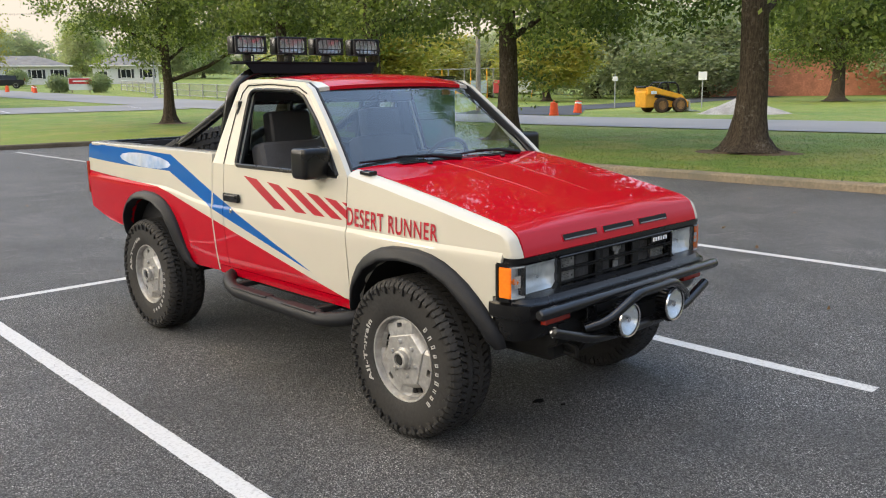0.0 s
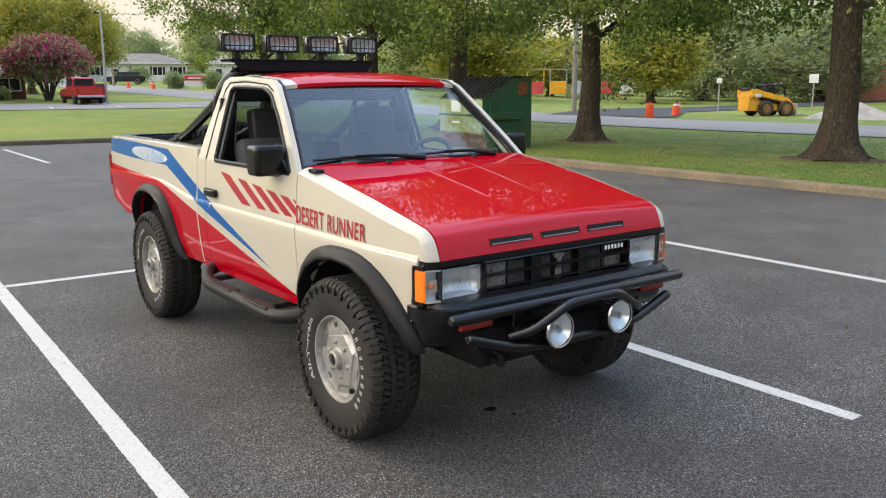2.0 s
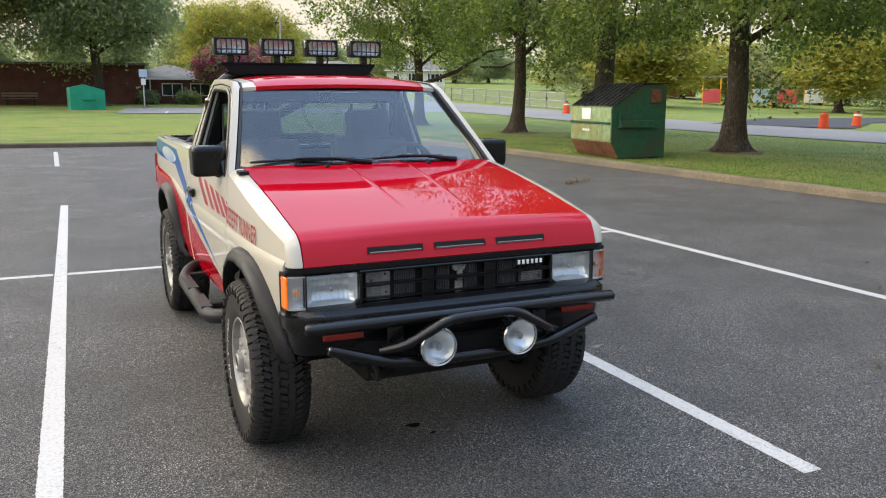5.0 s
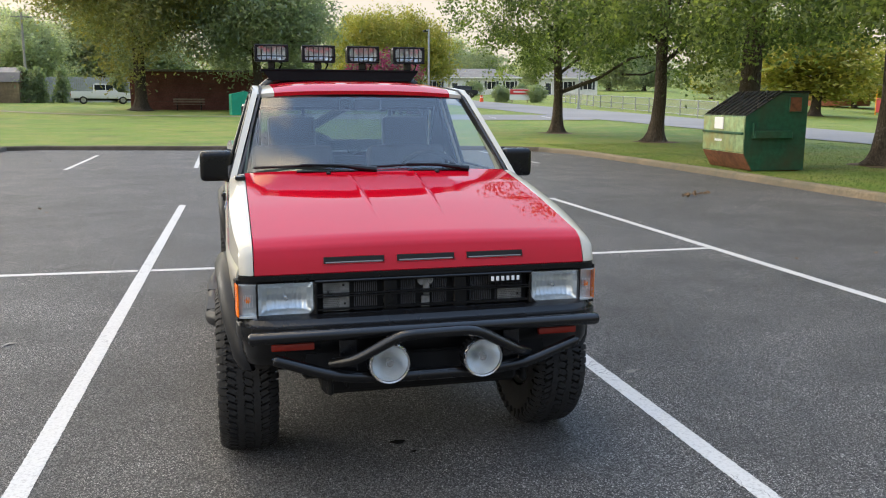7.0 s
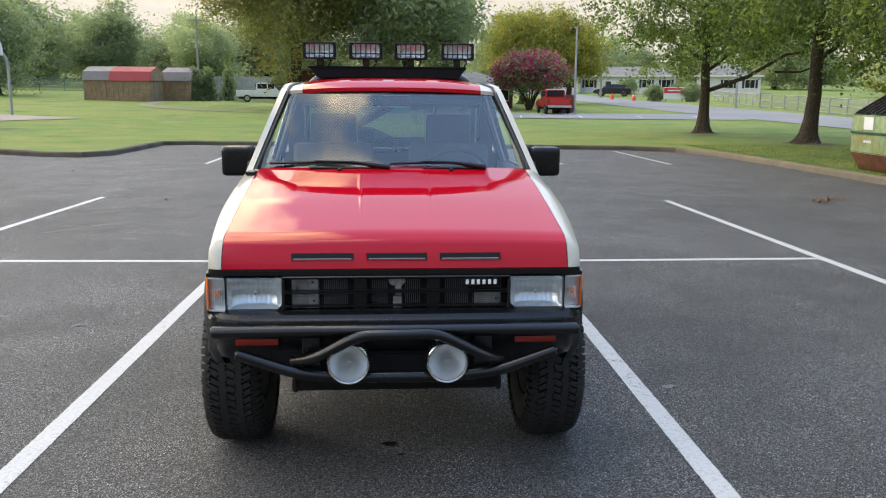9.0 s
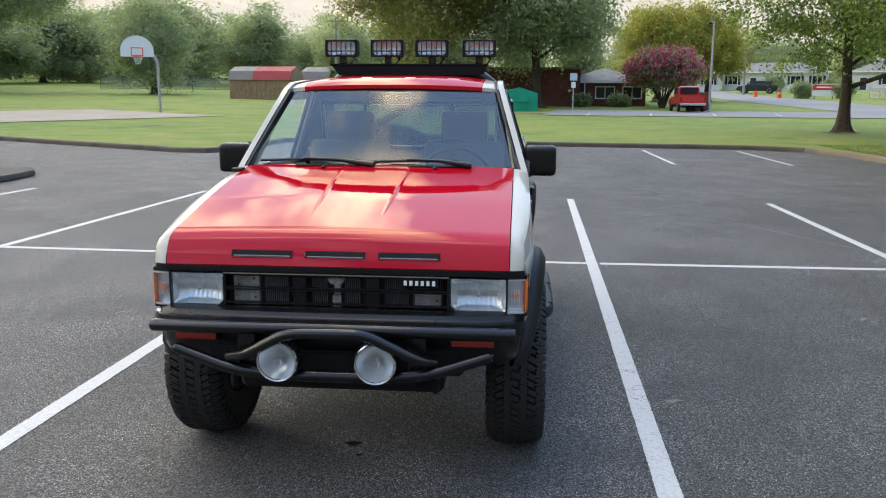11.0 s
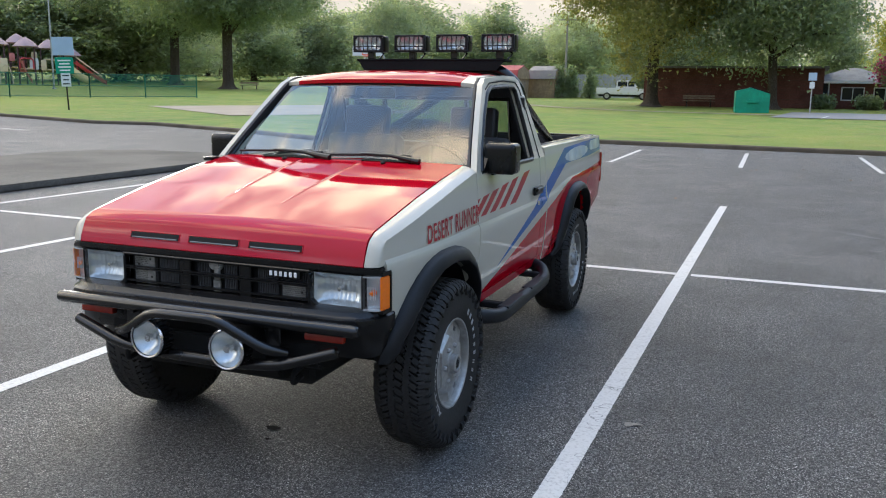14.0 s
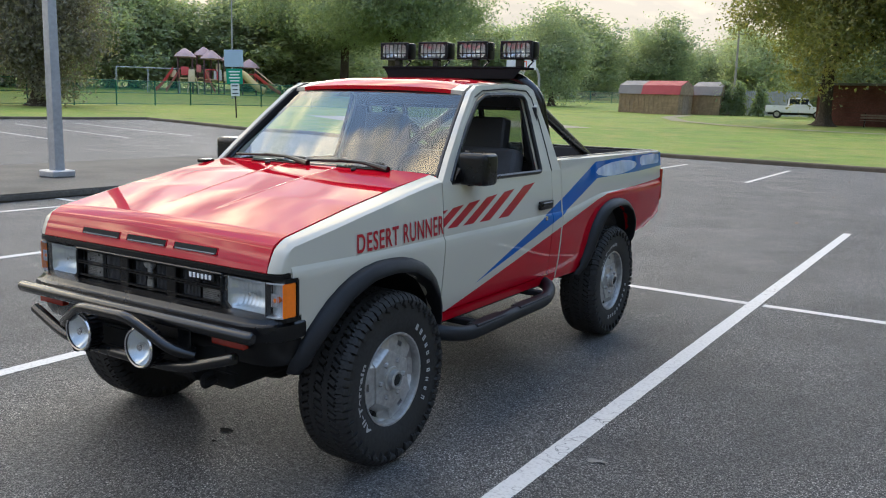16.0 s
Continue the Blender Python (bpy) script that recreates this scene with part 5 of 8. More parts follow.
def tread_arrays():
    """Interlocking zigzag blocks round a tyre, with toothed shoulder lugs."""
    vs, fs = [], []
    rnd = random.Random(5)

    def block(left, right, top, foot):
        """Two borders of four points each, from x and angle."""
        k = len(vs)
        for lift in (foot, top):
            for x, t in left + right:
                rr = lift - 0.016 * (max(0, abs(x) - 0.085) / 0.044) ** 2
                vs.append((x, rr * math.cos(t), rr * math.sin(t)))
        for i in range(3):
            fs.append((k + 8 + i, k + 9 + i, k + 13 + i, k + 12 + i))
            fs.append((k + i, k + 1 + i, k + 9 + i, k + 8 + i))
            fs.append((k + 4 + i, k + 5 + i, k + 13 + i, k + 12 + i))
        fs.append((k, k + 4, k + 12, k + 8))
        fs.append((k + 3, k + 7, k + 15, k + 11))
    n = 34
    step = 2 * math.pi / n
    rows = ((-0.019, 0.018, 0.0, 0.5), (0.0225, 0.058, 0.42, -0.62), (0.0625, 0.097, 0.05, 0.55), (0.1015, 0.129, 0.55, -0.25))
    zig = (-0.0075, 0.0065, -0.0035, 0.0085)
    for j in range(n):
        for s in (-1, 1):
            for i, (x0, x1, ph, slant) in enumerate(rows):
                if i == 0 and s < 0:
                    continue
                for half in (0, 1):
                    a = (j + ph + 0.5 * half + (0.25 if s > 0 else 0.0)) * step
                    us = [0.01, 0.17, 0.31, 0.47] if half == 0 else [0.03, 0.15, 0.28, 0.43]
                    zz = zig if half == 0 else tuple(-q * 0.9 for q in zig[1:] + zig[:1])
                    g = rnd.uniform(-0.0012, 0.0012)
                    us = [u + rnd.uniform(-0.02, 0.02) for u in us]
                    left = [(s * (x0 + (q if i else q * 0.8) + g), a + step * u) for u, q in zip(us, zz)]
                    right = [(s * (x1 + (q if i < 3 else 0.0) + g), a + step * (u + slant * 0.35)) for u, q in zip(us, zz)]
                    block(left, right, 0.386 - rnd.uniform(0, 0.0012), 0.360)
            # lug running down the shoulder, with a toothed foot
            for half in (0, 1):
                a = (j + 0.05 + 0.5 * half + (0.25 if s > 0 else 0.0)) * step
                deep = (0.318, 0.322, 0.334, 0.330) if half else (0.346, 0.340, 0.342, 0.350)
                out = 0.1490 if half else 0.1465
                k = len(vs)
                for u, d in zip((0.04, 0.16, 0.28, 0.40), deep):
                    q = a + step * (u + rnd.uniform(-0.015, 0.015))
                    for x, r in ((0.119, 0.377), (0.138, 0.366), (out, 0.353), (out - 0.001, d), (0.132, d - 0.005)):
                        vs.append((s * x, r * math.cos(q), r * math.sin(q)))
                for i in range(3):
                    for m in range(4):
                        p = k + 5 * i + m
                        fs.append((p, p + 1, p + 6, p + 5))
                for p in (k, k + 15):
                    fs.append((p, p + 1, p + 3, p + 4))
    return vs, fs


TREAD_V, TREAD_F = tread_arrays()


def rim_face(bm):
    """Alloy face: a raised three-sided centre, three flat pads with a small slot, three deep pockets between them."""
    for k in range(3):
        def at(r, deg, x):
            t = radians(deg + 120 * k)
            return bm.verts.new((x, r * math.cos(t), r * math.sin(t)))

        def flat(d, l, x):
            return at(math.hypot(d, l), math.degrees(math.atan2(l, d)), x)

        def face(*q):
            bm.faces.new([at(*p) if len(p) == 3 else flat(*p[1:]) for p in q])
        steps = [-36, -18, 0, 18, 36, 60, 84]
        brow = [0.135, 0.1146, 0.109, 0.1146, 0.135, 0.1233, 0.135]
        for a, b, ra, rb in zip(steps, steps[1:], brow, brow[1:]):
            face((0.048, a, 0.106), (ra - 0.003, a, 0.104), (rb - 0.003, b, 0.104), (0.048, b, 0.106))
            face((ra - 0.003, a, 0.104), (ra, a, 0.102), (rb, b, 0.102), (rb - 0.003, b, 0.104))
        ys = [-0.0795, -0.017, 0.017, 0.0795]
        face(*[(0.135, -36, 0.102), (0.1146, -18, 0.102), (0.109, 0, 0.102), (0.1146, 18, 0.102), (0.135, 36, 0.102)], *[("f", 0.1105, l, 0.094) for l in reversed(ys)])
        rows = [[("f", 0.1105, l, 0.094) for l in ys], [("f", 0.148, l, 0.0915) for l in (-0.087, -0.017, 0.017, 0.087)],
                [("f", 0.170, l, 0.089) for l in (-0.088, -0.017, 0.017, 0.088)], [(0.193, a, 0.084) for a in (-27, -5.5, 5.5, 27)]]
        for i in range(3):
            for m in range(3):
                if (i, m) != (1, 1):
                    face(rows[i][m], rows[i][m + 1], rows[i + 1][m + 1], rows[i + 1][m])
        face((0.135, 36, 0.102), (0.1233, 60, 0.102), (0.135, 84, 0.102), (0.156, 72, 0.052), (0.156, 48, 0.052))
        for m in (1, -1):
            def arm(r, deg, x):
                return (r, deg if m > 0 else 120 - deg, x)

            def edge(d, l, x):
                return arm(math.hypot(d, l), math.degrees(math.atan2(l, d)), x)
            f1, g1 = arm(0.156, 48, 0.052), arm(0.180, 47, 0.056)
            e0, e1, e2, e3 = edge(0.1105, 0.0795, 0.094), edge(0.148, 0.087, 0.0915), edge(0.170, 0.088, 0.089), arm(0.193, 27, 0.084)
            face(arm(0.135, 36, 0.102), e0, f1)
            face(e0, e1, f1)
            face(e1, e2, g1, f1)
            face(e2, e3, arm(0.193, 47, 0.080), g1)
        face((0.180, 47, 0.056), (0.193, 47, 0.080), (0.193, 60, 0.080), (0.193, 73, 0.080), (0.180, 73, 0.056))
    bmesh.ops.remove_doubles(bm, verts=bm.verts, dist=1e-4)
    bmesh.ops.recalc_face_normals(bm, faces=bm.faces)
    shell(bm, (-0.03, 0, 0))


def make_wheel(at, turn, pads, out):
    """One wheel: turn sets its sidewall letters, pads the alloy's pads, both in degrees."""
    bm = bmesh.new()
    rim_face(bm)
    bmesh.ops.rotate(bm, verts=bm.verts, cent=(0, 0, 0), matrix=Matrix.Rotation(radians(pads), 3, "X"))
    lathe(bm, [(0.192, 0.085), (0.194, 0.106), (0.199, 0.120), (0.206, 0.122), (0.210, 0.112), (0.198, 0.10)], 64, "x")
    lathe(bm, [(0.192, 0.09), (0.185, 0.0), (0.19, -0.11)], 48, "x")
    wheel = part("wheel", bm, ALLOY, truck, "silver alloy wheel with slotted pads and a knobbly tyre", angle=18)
    bm = bmesh.new()
    tyre_mesh(bm)
    tyre = part("tyre", bm, RUBBER, wheel, "black knobbly tyre with white sidewall letters")
    raw_mesh("tread", TREAD_V, TREAD_F, RUBBER, wheel)
    # dark disc put behind the openings for the shade inside the wheel
    bm = bmesh.new()
    lathe(bm, [(0, 0.045), (0.19, 0.045)], 40, "x")
    part("dark_backing", bm, DARK, wheel)
    bm = bmesh.new()
    lathe(bm, [(0.058, 0.098), (0.054, 0.112), (0.044, 0.116), (0.043, 0.142), (0.038, 0.146), (0.030, 0.146), (0.027, 0.130), (0, 0.130)], 28, "x")
    part("hub", bm, ALLOY, wheel)
    bm = bmesh.new()
    lathe(bm, [(0.027, 0.133), (0.020, 0.142), (0, 0.142)], 20, "x")
    part("hub_cap", bm, DARK, wheel)
    for k in range(6):
        a = radians(60 * k + pads)
        bm = bmesh.new()
        lathe(bm, [(0.0125, 0.10), (0.0125, 0.114), (0.009, 0.120), (0, 0.121)], 6, "x", at=(0, 0.083 * math.cos(a), 0.083 * math.sin(a)))
        part("lug_nut", bm, ALLOY, wheel)
        # flat dark ring gives each nut the shade of a pocket
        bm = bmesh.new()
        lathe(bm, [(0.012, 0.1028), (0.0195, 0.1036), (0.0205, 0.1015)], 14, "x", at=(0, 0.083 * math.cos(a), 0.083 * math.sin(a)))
        part("lug_dark_ring", bm, DARK, wheel)
    # dark plates at the foot of each pocket, shade of openings in their colour
    for k in range(3):
        bm = bmesh.new()
        for d0, d1, r0, r1 in ((50, 58, 0.160, 0.178), (62, 70, 0.160, 0.178)):
            q = [(r0, d0 + 2), (r0, d1 - 1), (r1, d1), (r1, d0)]
            ring = [(0.0575, r * math.cos(radians(d + 120 * k + pads)), r * math.sin(radians(d + 120 * k + pads))) for r, d in q]
            low = [bm.verts.new((0.03, y, z)) for _, y, z in ring]
            top = [bm.verts.new(p) for p in ring]
            bm.faces.new(top)
            for m in range(4):
                bm.faces.new((low[m], low[m - 1], top[m - 1], top[m]))
        bmesh.ops.recalc_face_normals(bm, faces=bm.faces)
        part("pocket_dark_plate", bm, DARK, wheel)
    # raised white letters: two words on one arc, plain blocks on the other
    def curl(bm, arc):
        xs, ys = [v.co.x for v in bm.verts], [v.co.y for v in bm.verts]
        x0, y0, kx, ky = min(xs), min(ys), radians(arc) / (max(xs) - min(xs)), 0.027 / (max(ys) - min(ys))
        for v in bm.verts:
            t = math.pi + radians(arc) / 2 - (v.co.x - x0) * kx
            r = 0.246 + (v.co.y - y0) * ky
            v.co = (0.1335 + 0.10 * (r - 0.246), r * math.cos(t), r * math.sin(t))
    bm = lettering("All-Terrain", 0.04)
    curl(bm, 74)
    part("sidewall_lettering", bm, LETTER, wheel, "white raised sidewall lettering")
    bm = bmesh.new()
    for k in range(10):
        m = Matrix.Rotation(radians(45 - 9.6 * k - 90), 4, "X") @ Matrix.Translation((0.1345, 0, 0.262))
        h = 0.026 if k in (0, 1, 2, 6, 9) else 0.020
        for y in (-0.0055, 0.0055):
            box(bm, (0, y, -0.0195 + h / 2), (0.003, 0.0045, h), 0, 1, m)
        if k not in (1, 7, 9):
            box(bm, (0, 0, -0.0172), (0.003, 0.012, 0.0045), 0, 1, m)
        if k != 7:
            box(bm, (0, 0, h - 0.0217), (0.003, 0.012, 0.0045), 0, 1, m)
    tagged(part("sidewall_blocks", bm, LETTER, wheel, "white raised plain sidewall blocks"), kind="stuff")
    wheel.matrix_basis = pose(*at, turn, 0, out) @ Matrix.Diagonal((0.86, 0.986, 0.986, 1))
    return wheel


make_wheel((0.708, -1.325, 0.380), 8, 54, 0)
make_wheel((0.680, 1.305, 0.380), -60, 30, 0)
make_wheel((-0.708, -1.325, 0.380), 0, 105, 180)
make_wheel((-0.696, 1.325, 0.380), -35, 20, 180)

spare = thing("spare_tyre", (-0.30, 1.25, 1.09), "black knobbly spare tyre lying in the truck bed", "tyre")
spare.matrix_basis = Matrix.Translation((-0.30, 1.25, 1.09)) @ Matrix.Rotation(radians(-27), 4, "X") @ Matrix.Rotation(radians(-90), 4, "Y")
bm = bmesh.new()
tyre_mesh(bm)
part("casing", bm, RUBBER, spare)
raw_mesh("tread", TREAD_V, TREAD_F, RUBBER, spare)

# ---- trees ----
# dark and light tints paint the shaded and lit clumps of a crown
LEAF = foliage("oak_leaves", (0.065, 0.10, 0.034), (0.205, 0.245, 0.078), 0.5)
# dark foliage, paled and greyed to hold the distance haze
LEAF_DARK_HAZED = foliage("dark_hazed_leaves", (0.18, 0.22, 0.155), (0.25, 0.28, 0.165), 0.5, 0.16)
# the yellow-olive tint carries low sunlight on the crown in the leaf colour
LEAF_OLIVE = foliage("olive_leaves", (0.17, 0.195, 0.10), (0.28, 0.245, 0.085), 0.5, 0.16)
LEAF_YELLOW = foliage("yellowing_leaves", (0.225, 0.25, 0.048), (0.38, 0.325, 0.055), 0.35, 0.16)
# aerial haze painted into the far leaves, a light and a darker kind
LEAF_HAZE = foliage("hazed_distant_leaves", (0.31, 0.34, 0.265), (0.38, 0.40, 0.28), 0.5, 0.16)
LEAF_HAZE_DARK = foliage("hazed_darker_leaves", (0.235, 0.27, 0.205), (0.30, 0.325, 0.23), 0.5, 0.16)
# purple-brown foliage with some haze lightened into it
LEAF_BROWN = foliage("hazed_purple_brown_leaves", (0.155, 0.138, 0.118), (0.19, 0.178, 0.145), 0.4, 0.16)
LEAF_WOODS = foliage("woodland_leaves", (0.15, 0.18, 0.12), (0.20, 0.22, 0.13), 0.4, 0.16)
BLOSSOM = foliage("magenta_blossom", (0.36, 0.045, 0.165), (0.26, 0.042, 0.14), 0.3)


def grass_z(x, y):
    return ground_z(x, y) + KERB_H - 0.01


def leaf_arrays(rng, centres, spread, count, size, flat=0.75, tri=False):
    """Pointed leaves scattered round clump centres."""
    c = centres[rng.integers(0, len(centres), count)]
    s = spread[rng.integers(0, len(spread), count)] if len(spread) > 1 else np.full(count, spread[0])
    p = c + rng.normal(size=(count, 3)) * s[:, None] * np.array([1, 1, flat])
    a = rng.normal(size=(count, 3))
    a[:, 2] -= 0.35
    a /= np.linalg.norm(a, axis=1)[:, None]
    b = np.cross(a, rng.normal(size=(count, 3)))
    b /= np.linalg.norm(b, axis=1)[:, None] + 1e-9
    n = np.cross(a, b)
    k = (size * rng.uniform(0.6, 1.35, count))[:, None]
    if tri:
        v = np.stack([p - a * k * 0.5 + b * k * 0.3, p - a * k * 0.5 - b * k * 0.3, p + a * k * 0.6 + n * k * 0.1], 1).reshape(-1, 3)
        return v, np.arange(3 * count).reshape(-1, 3)
    v = np.stack([p - a * k * 0.5, p + b * k * 0.3 + n * k * 0.06, p + a * k * 0.55, p - b * k * 0.3 + n * k * 0.06], 1).reshape(-1, 3)
    return v, np.arange(4 * count).reshape(-1, 4)


def tree(at, r, h, base, rad, seed, leaves, leaf, material, label, limbs=12, clumps=110, spread=0.62, group="", category="tree", name="tree", low=(), turn=0.0, tri=False, skirt=0):
    """Tapered trunk with flared roots and limbs, and a crown of leaf clumps."""
    rng = np.random.default_rng(seed)
    ob = thing(name, at, label, category, group, turn)
    bm = bmesh.new()
    lean = rng.normal(size=2) * 0.02
    hs = [0.0, 0.12, 0.35, 0.8, 1.6, base, (base + h) / 2, h * 0.85]
    rs = [2.35, 1.8, 1.38, 1.12, 1.0, 0.9, 0.5, 0.12]
    pts = [Vector((lean[0] * z + 0.05 * math.sin(z), lean[1] * z + 0.05 * math.cos(1.3 * z), z)) for z in sorted(hs)]
    tube(bm, pts, [r * k for k in rs], 30)
    for v in bm.verts:
        t = math.atan2(v.co.y, v.co.x)
        k = 1 + 0.035 * math.sin(9 * t + 0.9 * v.co.z + seed) + 0.025 * math.sin(14 * t - seed)
        if v.co.z < 0.9:
            k += 0.17 * (math.sin(5 * t + seed) + 0.5 * math.sin(8 * t - seed)) * (1 - v.co.z / 0.9) ** 1.5
        v.co.x *= k
        v.co.y *= k
    tips = []
    for i in range(limbs):
        z0 = base * 0.85 + (h * 0.72 - base * 0.85) * (i / limbs) ** 0.9
        a = i * 2.4 + rng.uniform(-0.4, 0.4)
        reach = rad * rng.uniform(0.55, 0.85) * (1 - 0.45 * i / limbs)
        p0 = Vector((lean[0] * z0, lean[1] * z0, z0))
        p3 = p0 + Vector((math.cos(a) * reach, math.sin(a) * reach, reach * rng.uniform(0.15, 0.6)))
        p1 = p0.lerp(p3, 0.35) + Vector((0, 0, 0.1 * reach))
        p2 = p0.lerp(p3, 0.7) + Vector((rng.normal() * 0.2, rng.normal() * 0.2, 0.12 * reach))
        k = r * (0.42 - 0.2 * i / limbs)
        tube(bm, [p0, p1, p2, p3], [k, k * 0.7, k * 0.45, k * 0.18], 7)
        for q, w in ((p1, 0.5), (p2, 0.6), (p2, 0.5)):
            e = q + Vector((rng.normal() * rad * 0.22, rng.normal() * rad * 0.22, rng.uniform(-0.1, 0.3) * rad))
            tube(bm, [q, q.lerp(e, 0.5) + Vector((0, 0, 0.08 * rad)), e], [k * 0.35, k * 0.22, k * 0.08], 5)
            tips.append(e)
        tips += [p2, p3]
    for a, b, k in low:
        a, b = Vector(a), Vector(b)
        tube(bm, [a, a.lerp(b, 0.4) + Vector((0, 0, -0.05)), a.lerp(b, 0.75) + Vector((0, 0, 0.25)), b], [k, k * 0.8, k * 0.55, k * 0.2], 7)
        tips.append(b)
    part("trunk", bm, BARK, ob, angle=60)
    # clumps fill an egg-shaped crown, thicker towards its outside
    d = rng.normal(size=(clumps, 3))
    d /= np.linalg.norm(d, axis=1)[:, None]
    q = d * (rng.uniform(0.35, 1.0, clumps) ** 0.6)[:, None]
    q *= np.array([0.72 + 0.62 * (0.5 + noise.noise(Vector(e) * 1.6 + Vector((seed, 0, 0)))) for e in d])[:, None]
    mid = (base + h) / 2
    cz = mid + q[:, 2] * (h - base) / 2 * rng.uniform(0.85, 1.1, clumps)
    w = rad * (1.0 - 0.25 * np.clip(q[:, 2], 0, 1))
    cen = np.stack([q[:, 0] * w, q[:, 1] * w, cz], 1)
    cen = np.concatenate([cen, np.array([[*t] for t in tips])])
    if skirt:
        # drooping outer twigs
        t, q = rng.uniform(0, 2 * math.pi, skirt), rad * rng.uniform(0.25, 0.95, skirt)
        drop = np.stack([q * np.cos(t), q * np.sin(t), base + rng.uniform(-0.5, 1.0, skirt) + 0.05 * q], 1)
        cen = np.concatenate([cen, drop])
    v, f = leaf_arrays(rng, cen, rng.uniform(0.6, 1.3, 40) * spread, leaves, leaf, 0.75, tri)
    raw_mesh("crown", v, f, material, ob)
    return ob


def gz3(x, y):
    return (x, y, grass_z(x, y))


row = "row of oaks along the road"
tree(gz3(13.9, 4.28), 0.29, 15.5, 3.1, 6.0, 11, 78000, 0.13, LEAF, "oak with a flared grey-brown trunk on the grass", group=row, clumps=190, spread=0.42, skirt=34)
tree(gz3(14.4, 11.6), 0.25, 14.5, 3.1, 5.6, 12, 72000, 0.13, LEAF, "slim oak with a dark trunk on the grass", group=row, clumps=180, spread=0.42, skirt=30)
tree(gz3(15.3, 18.9), 0.31, 16.0, 3.6, 6.0, 13, 72000, 0.135, LEAF, "tall dark-trunked oak beside a green dumpster", group=row, clumps=190, spread=0.42, skirt=34)
tree(gz3(14.35, 22.7), 0.215, 12.5, 3.2, 4.8, 14, 42000, 0.135, LEAF, "oak with a straight trunk on the grass", group=row, clumps=140, spread=0.40, skirt=24)
tree(gz3(13.3, 29.6), 0.19, 10.0, 2.9, 4.3, 15, 40000, 0.135, LEAF, "young oak with one long low side limb", group=row, clumps=130, spread=0.40, skirt=10, low=[((0.1, 0, 1.75), (3.3, -2.4, 3.3), 0.1), ((2.2, -1.6, 2.5), (4.3, -2.6, 2.6), 0.05)])
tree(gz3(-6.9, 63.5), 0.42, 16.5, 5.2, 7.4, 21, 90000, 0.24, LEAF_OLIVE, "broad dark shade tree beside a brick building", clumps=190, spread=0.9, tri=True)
tree(gz3(1.9, 62.6), 0.32, 12.5, 4.3, 6.0, 22, 60000, 0.26, LEAF_DARK_HAZED, "broad dark tree in front of a brick building", clumps=150, spread=0.9, tri=True)
tree(gz3(-62.2, 86.3), 0.62, 19.0, 7.4, 10.5, 23, 80000, 0.34, LEAF_DARK_HAZED, "huge dark spreading tree in the park", clumps=190, spread=1.2, tri=True)
tree(gz3(-80, 98.5), 0.66, 20.0, 7.8, 11.5, 24, 80000, 0.36, LEAF_DARK_HAZED, "huge dark spreading tree beside a bench", clumps=190, spread=1.2, tri=True)
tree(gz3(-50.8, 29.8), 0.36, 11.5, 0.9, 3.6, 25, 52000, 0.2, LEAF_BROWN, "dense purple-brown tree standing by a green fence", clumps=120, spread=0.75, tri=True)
tree(gz3(14.0, 80.5), 0.26, 9.4, 2.6, 3.6, 26, 32000, 0.22, LEAF_YELLOW, "yellowing tree behind a flowering shrub", clumps=90, spread=0.7, tri=True)
tree(gz3(19.0, 82), 0.26, 8.8, 2.4, 3.6, 27, 32000, 0.22, LEAF_YELLOW, "yellow-green tree beside a street lamp", clumps=90, spread=0.7, tri=True)
tree(gz3(-44, 96), 0.3, 11, 1.6, 3.9, 28, 26000, 0.3, LEAF_HAZE_DARK, "young green tree in front of woods", clumps=42, spread=1.15, tri=True)
tree(gz3(70.5, 24.7), 0.5, 13, 3.6, 6.5, 29, 44000, 0.26, LEAF, "spreading tree in front of a brick school", clumps=120, spread=0.9, tri=True)

# crape myrtle: several stems, magenta flowers
ob = thing("flowering_tree", gz3(11.6, 62.5), "magenta flowering shrub tree with several thin stems", "tree")
bm = bmesh.new()
rng = np.random.default_rng(3)
for k in range(9):
    a = k * 0.7
    tube(bm, [(0.15 * math.cos(a), 0.15 * math.sin(a), 0), (0.5 * math.cos(a), 0.5 * math.sin(a), 1.0), (1.4 * math.cos(a), 1.4 * math.sin(a), 2.6)], [0.09, 0.07, 0.02], 6)
part("trunk", bm, BARK, ob)
d = rng.normal(size=(90, 3))
d /= np.linalg.norm(d, axis=1)[:, None]
cen = d * np.array([2.5, 2.5, 1.35]) * (rng.uniform(0.3, 1, 90) ** 0.5)[:, None] + np.array([0, 0, 2.9])
v, f = leaf_arrays(rng, cen, np.array([0.42]), 11000, 0.24)
raw_mesh("crown", v, f, LEAF_DARK_HAZED, ob)
v, f = leaf_arrays(rng, cen[cen[:, 2] > 2.1] * np.array([1.04, 1.04, 1.03]), np.array([0.4]), 15000, 0.2)
raw_mesh("blossom", v, f, BLOSSOM, ob)

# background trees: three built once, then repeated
protos = [tree((-60, 170, 0), 0.36, 16.0, 1.6, 5.6, 31, 24000, 0.42, LEAF_HAZE, "distant green tree at the edge of the park", clumps=46, spread=1.2, group="background trees", tri=True),
          tree((-45, 172, 0), 0.34, 17.5, 1.8, 5.0, 32, 24000, 0.42, LEAF_HAZE_DARK, "distant tall dark tree at the edge of the park", clumps=46, spread=1.2, group="background trees", tri=True),
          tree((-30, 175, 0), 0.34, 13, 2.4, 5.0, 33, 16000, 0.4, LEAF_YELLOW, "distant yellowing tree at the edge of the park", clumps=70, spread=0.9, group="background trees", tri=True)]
rng = np.random.default_rng(8)
spots = []
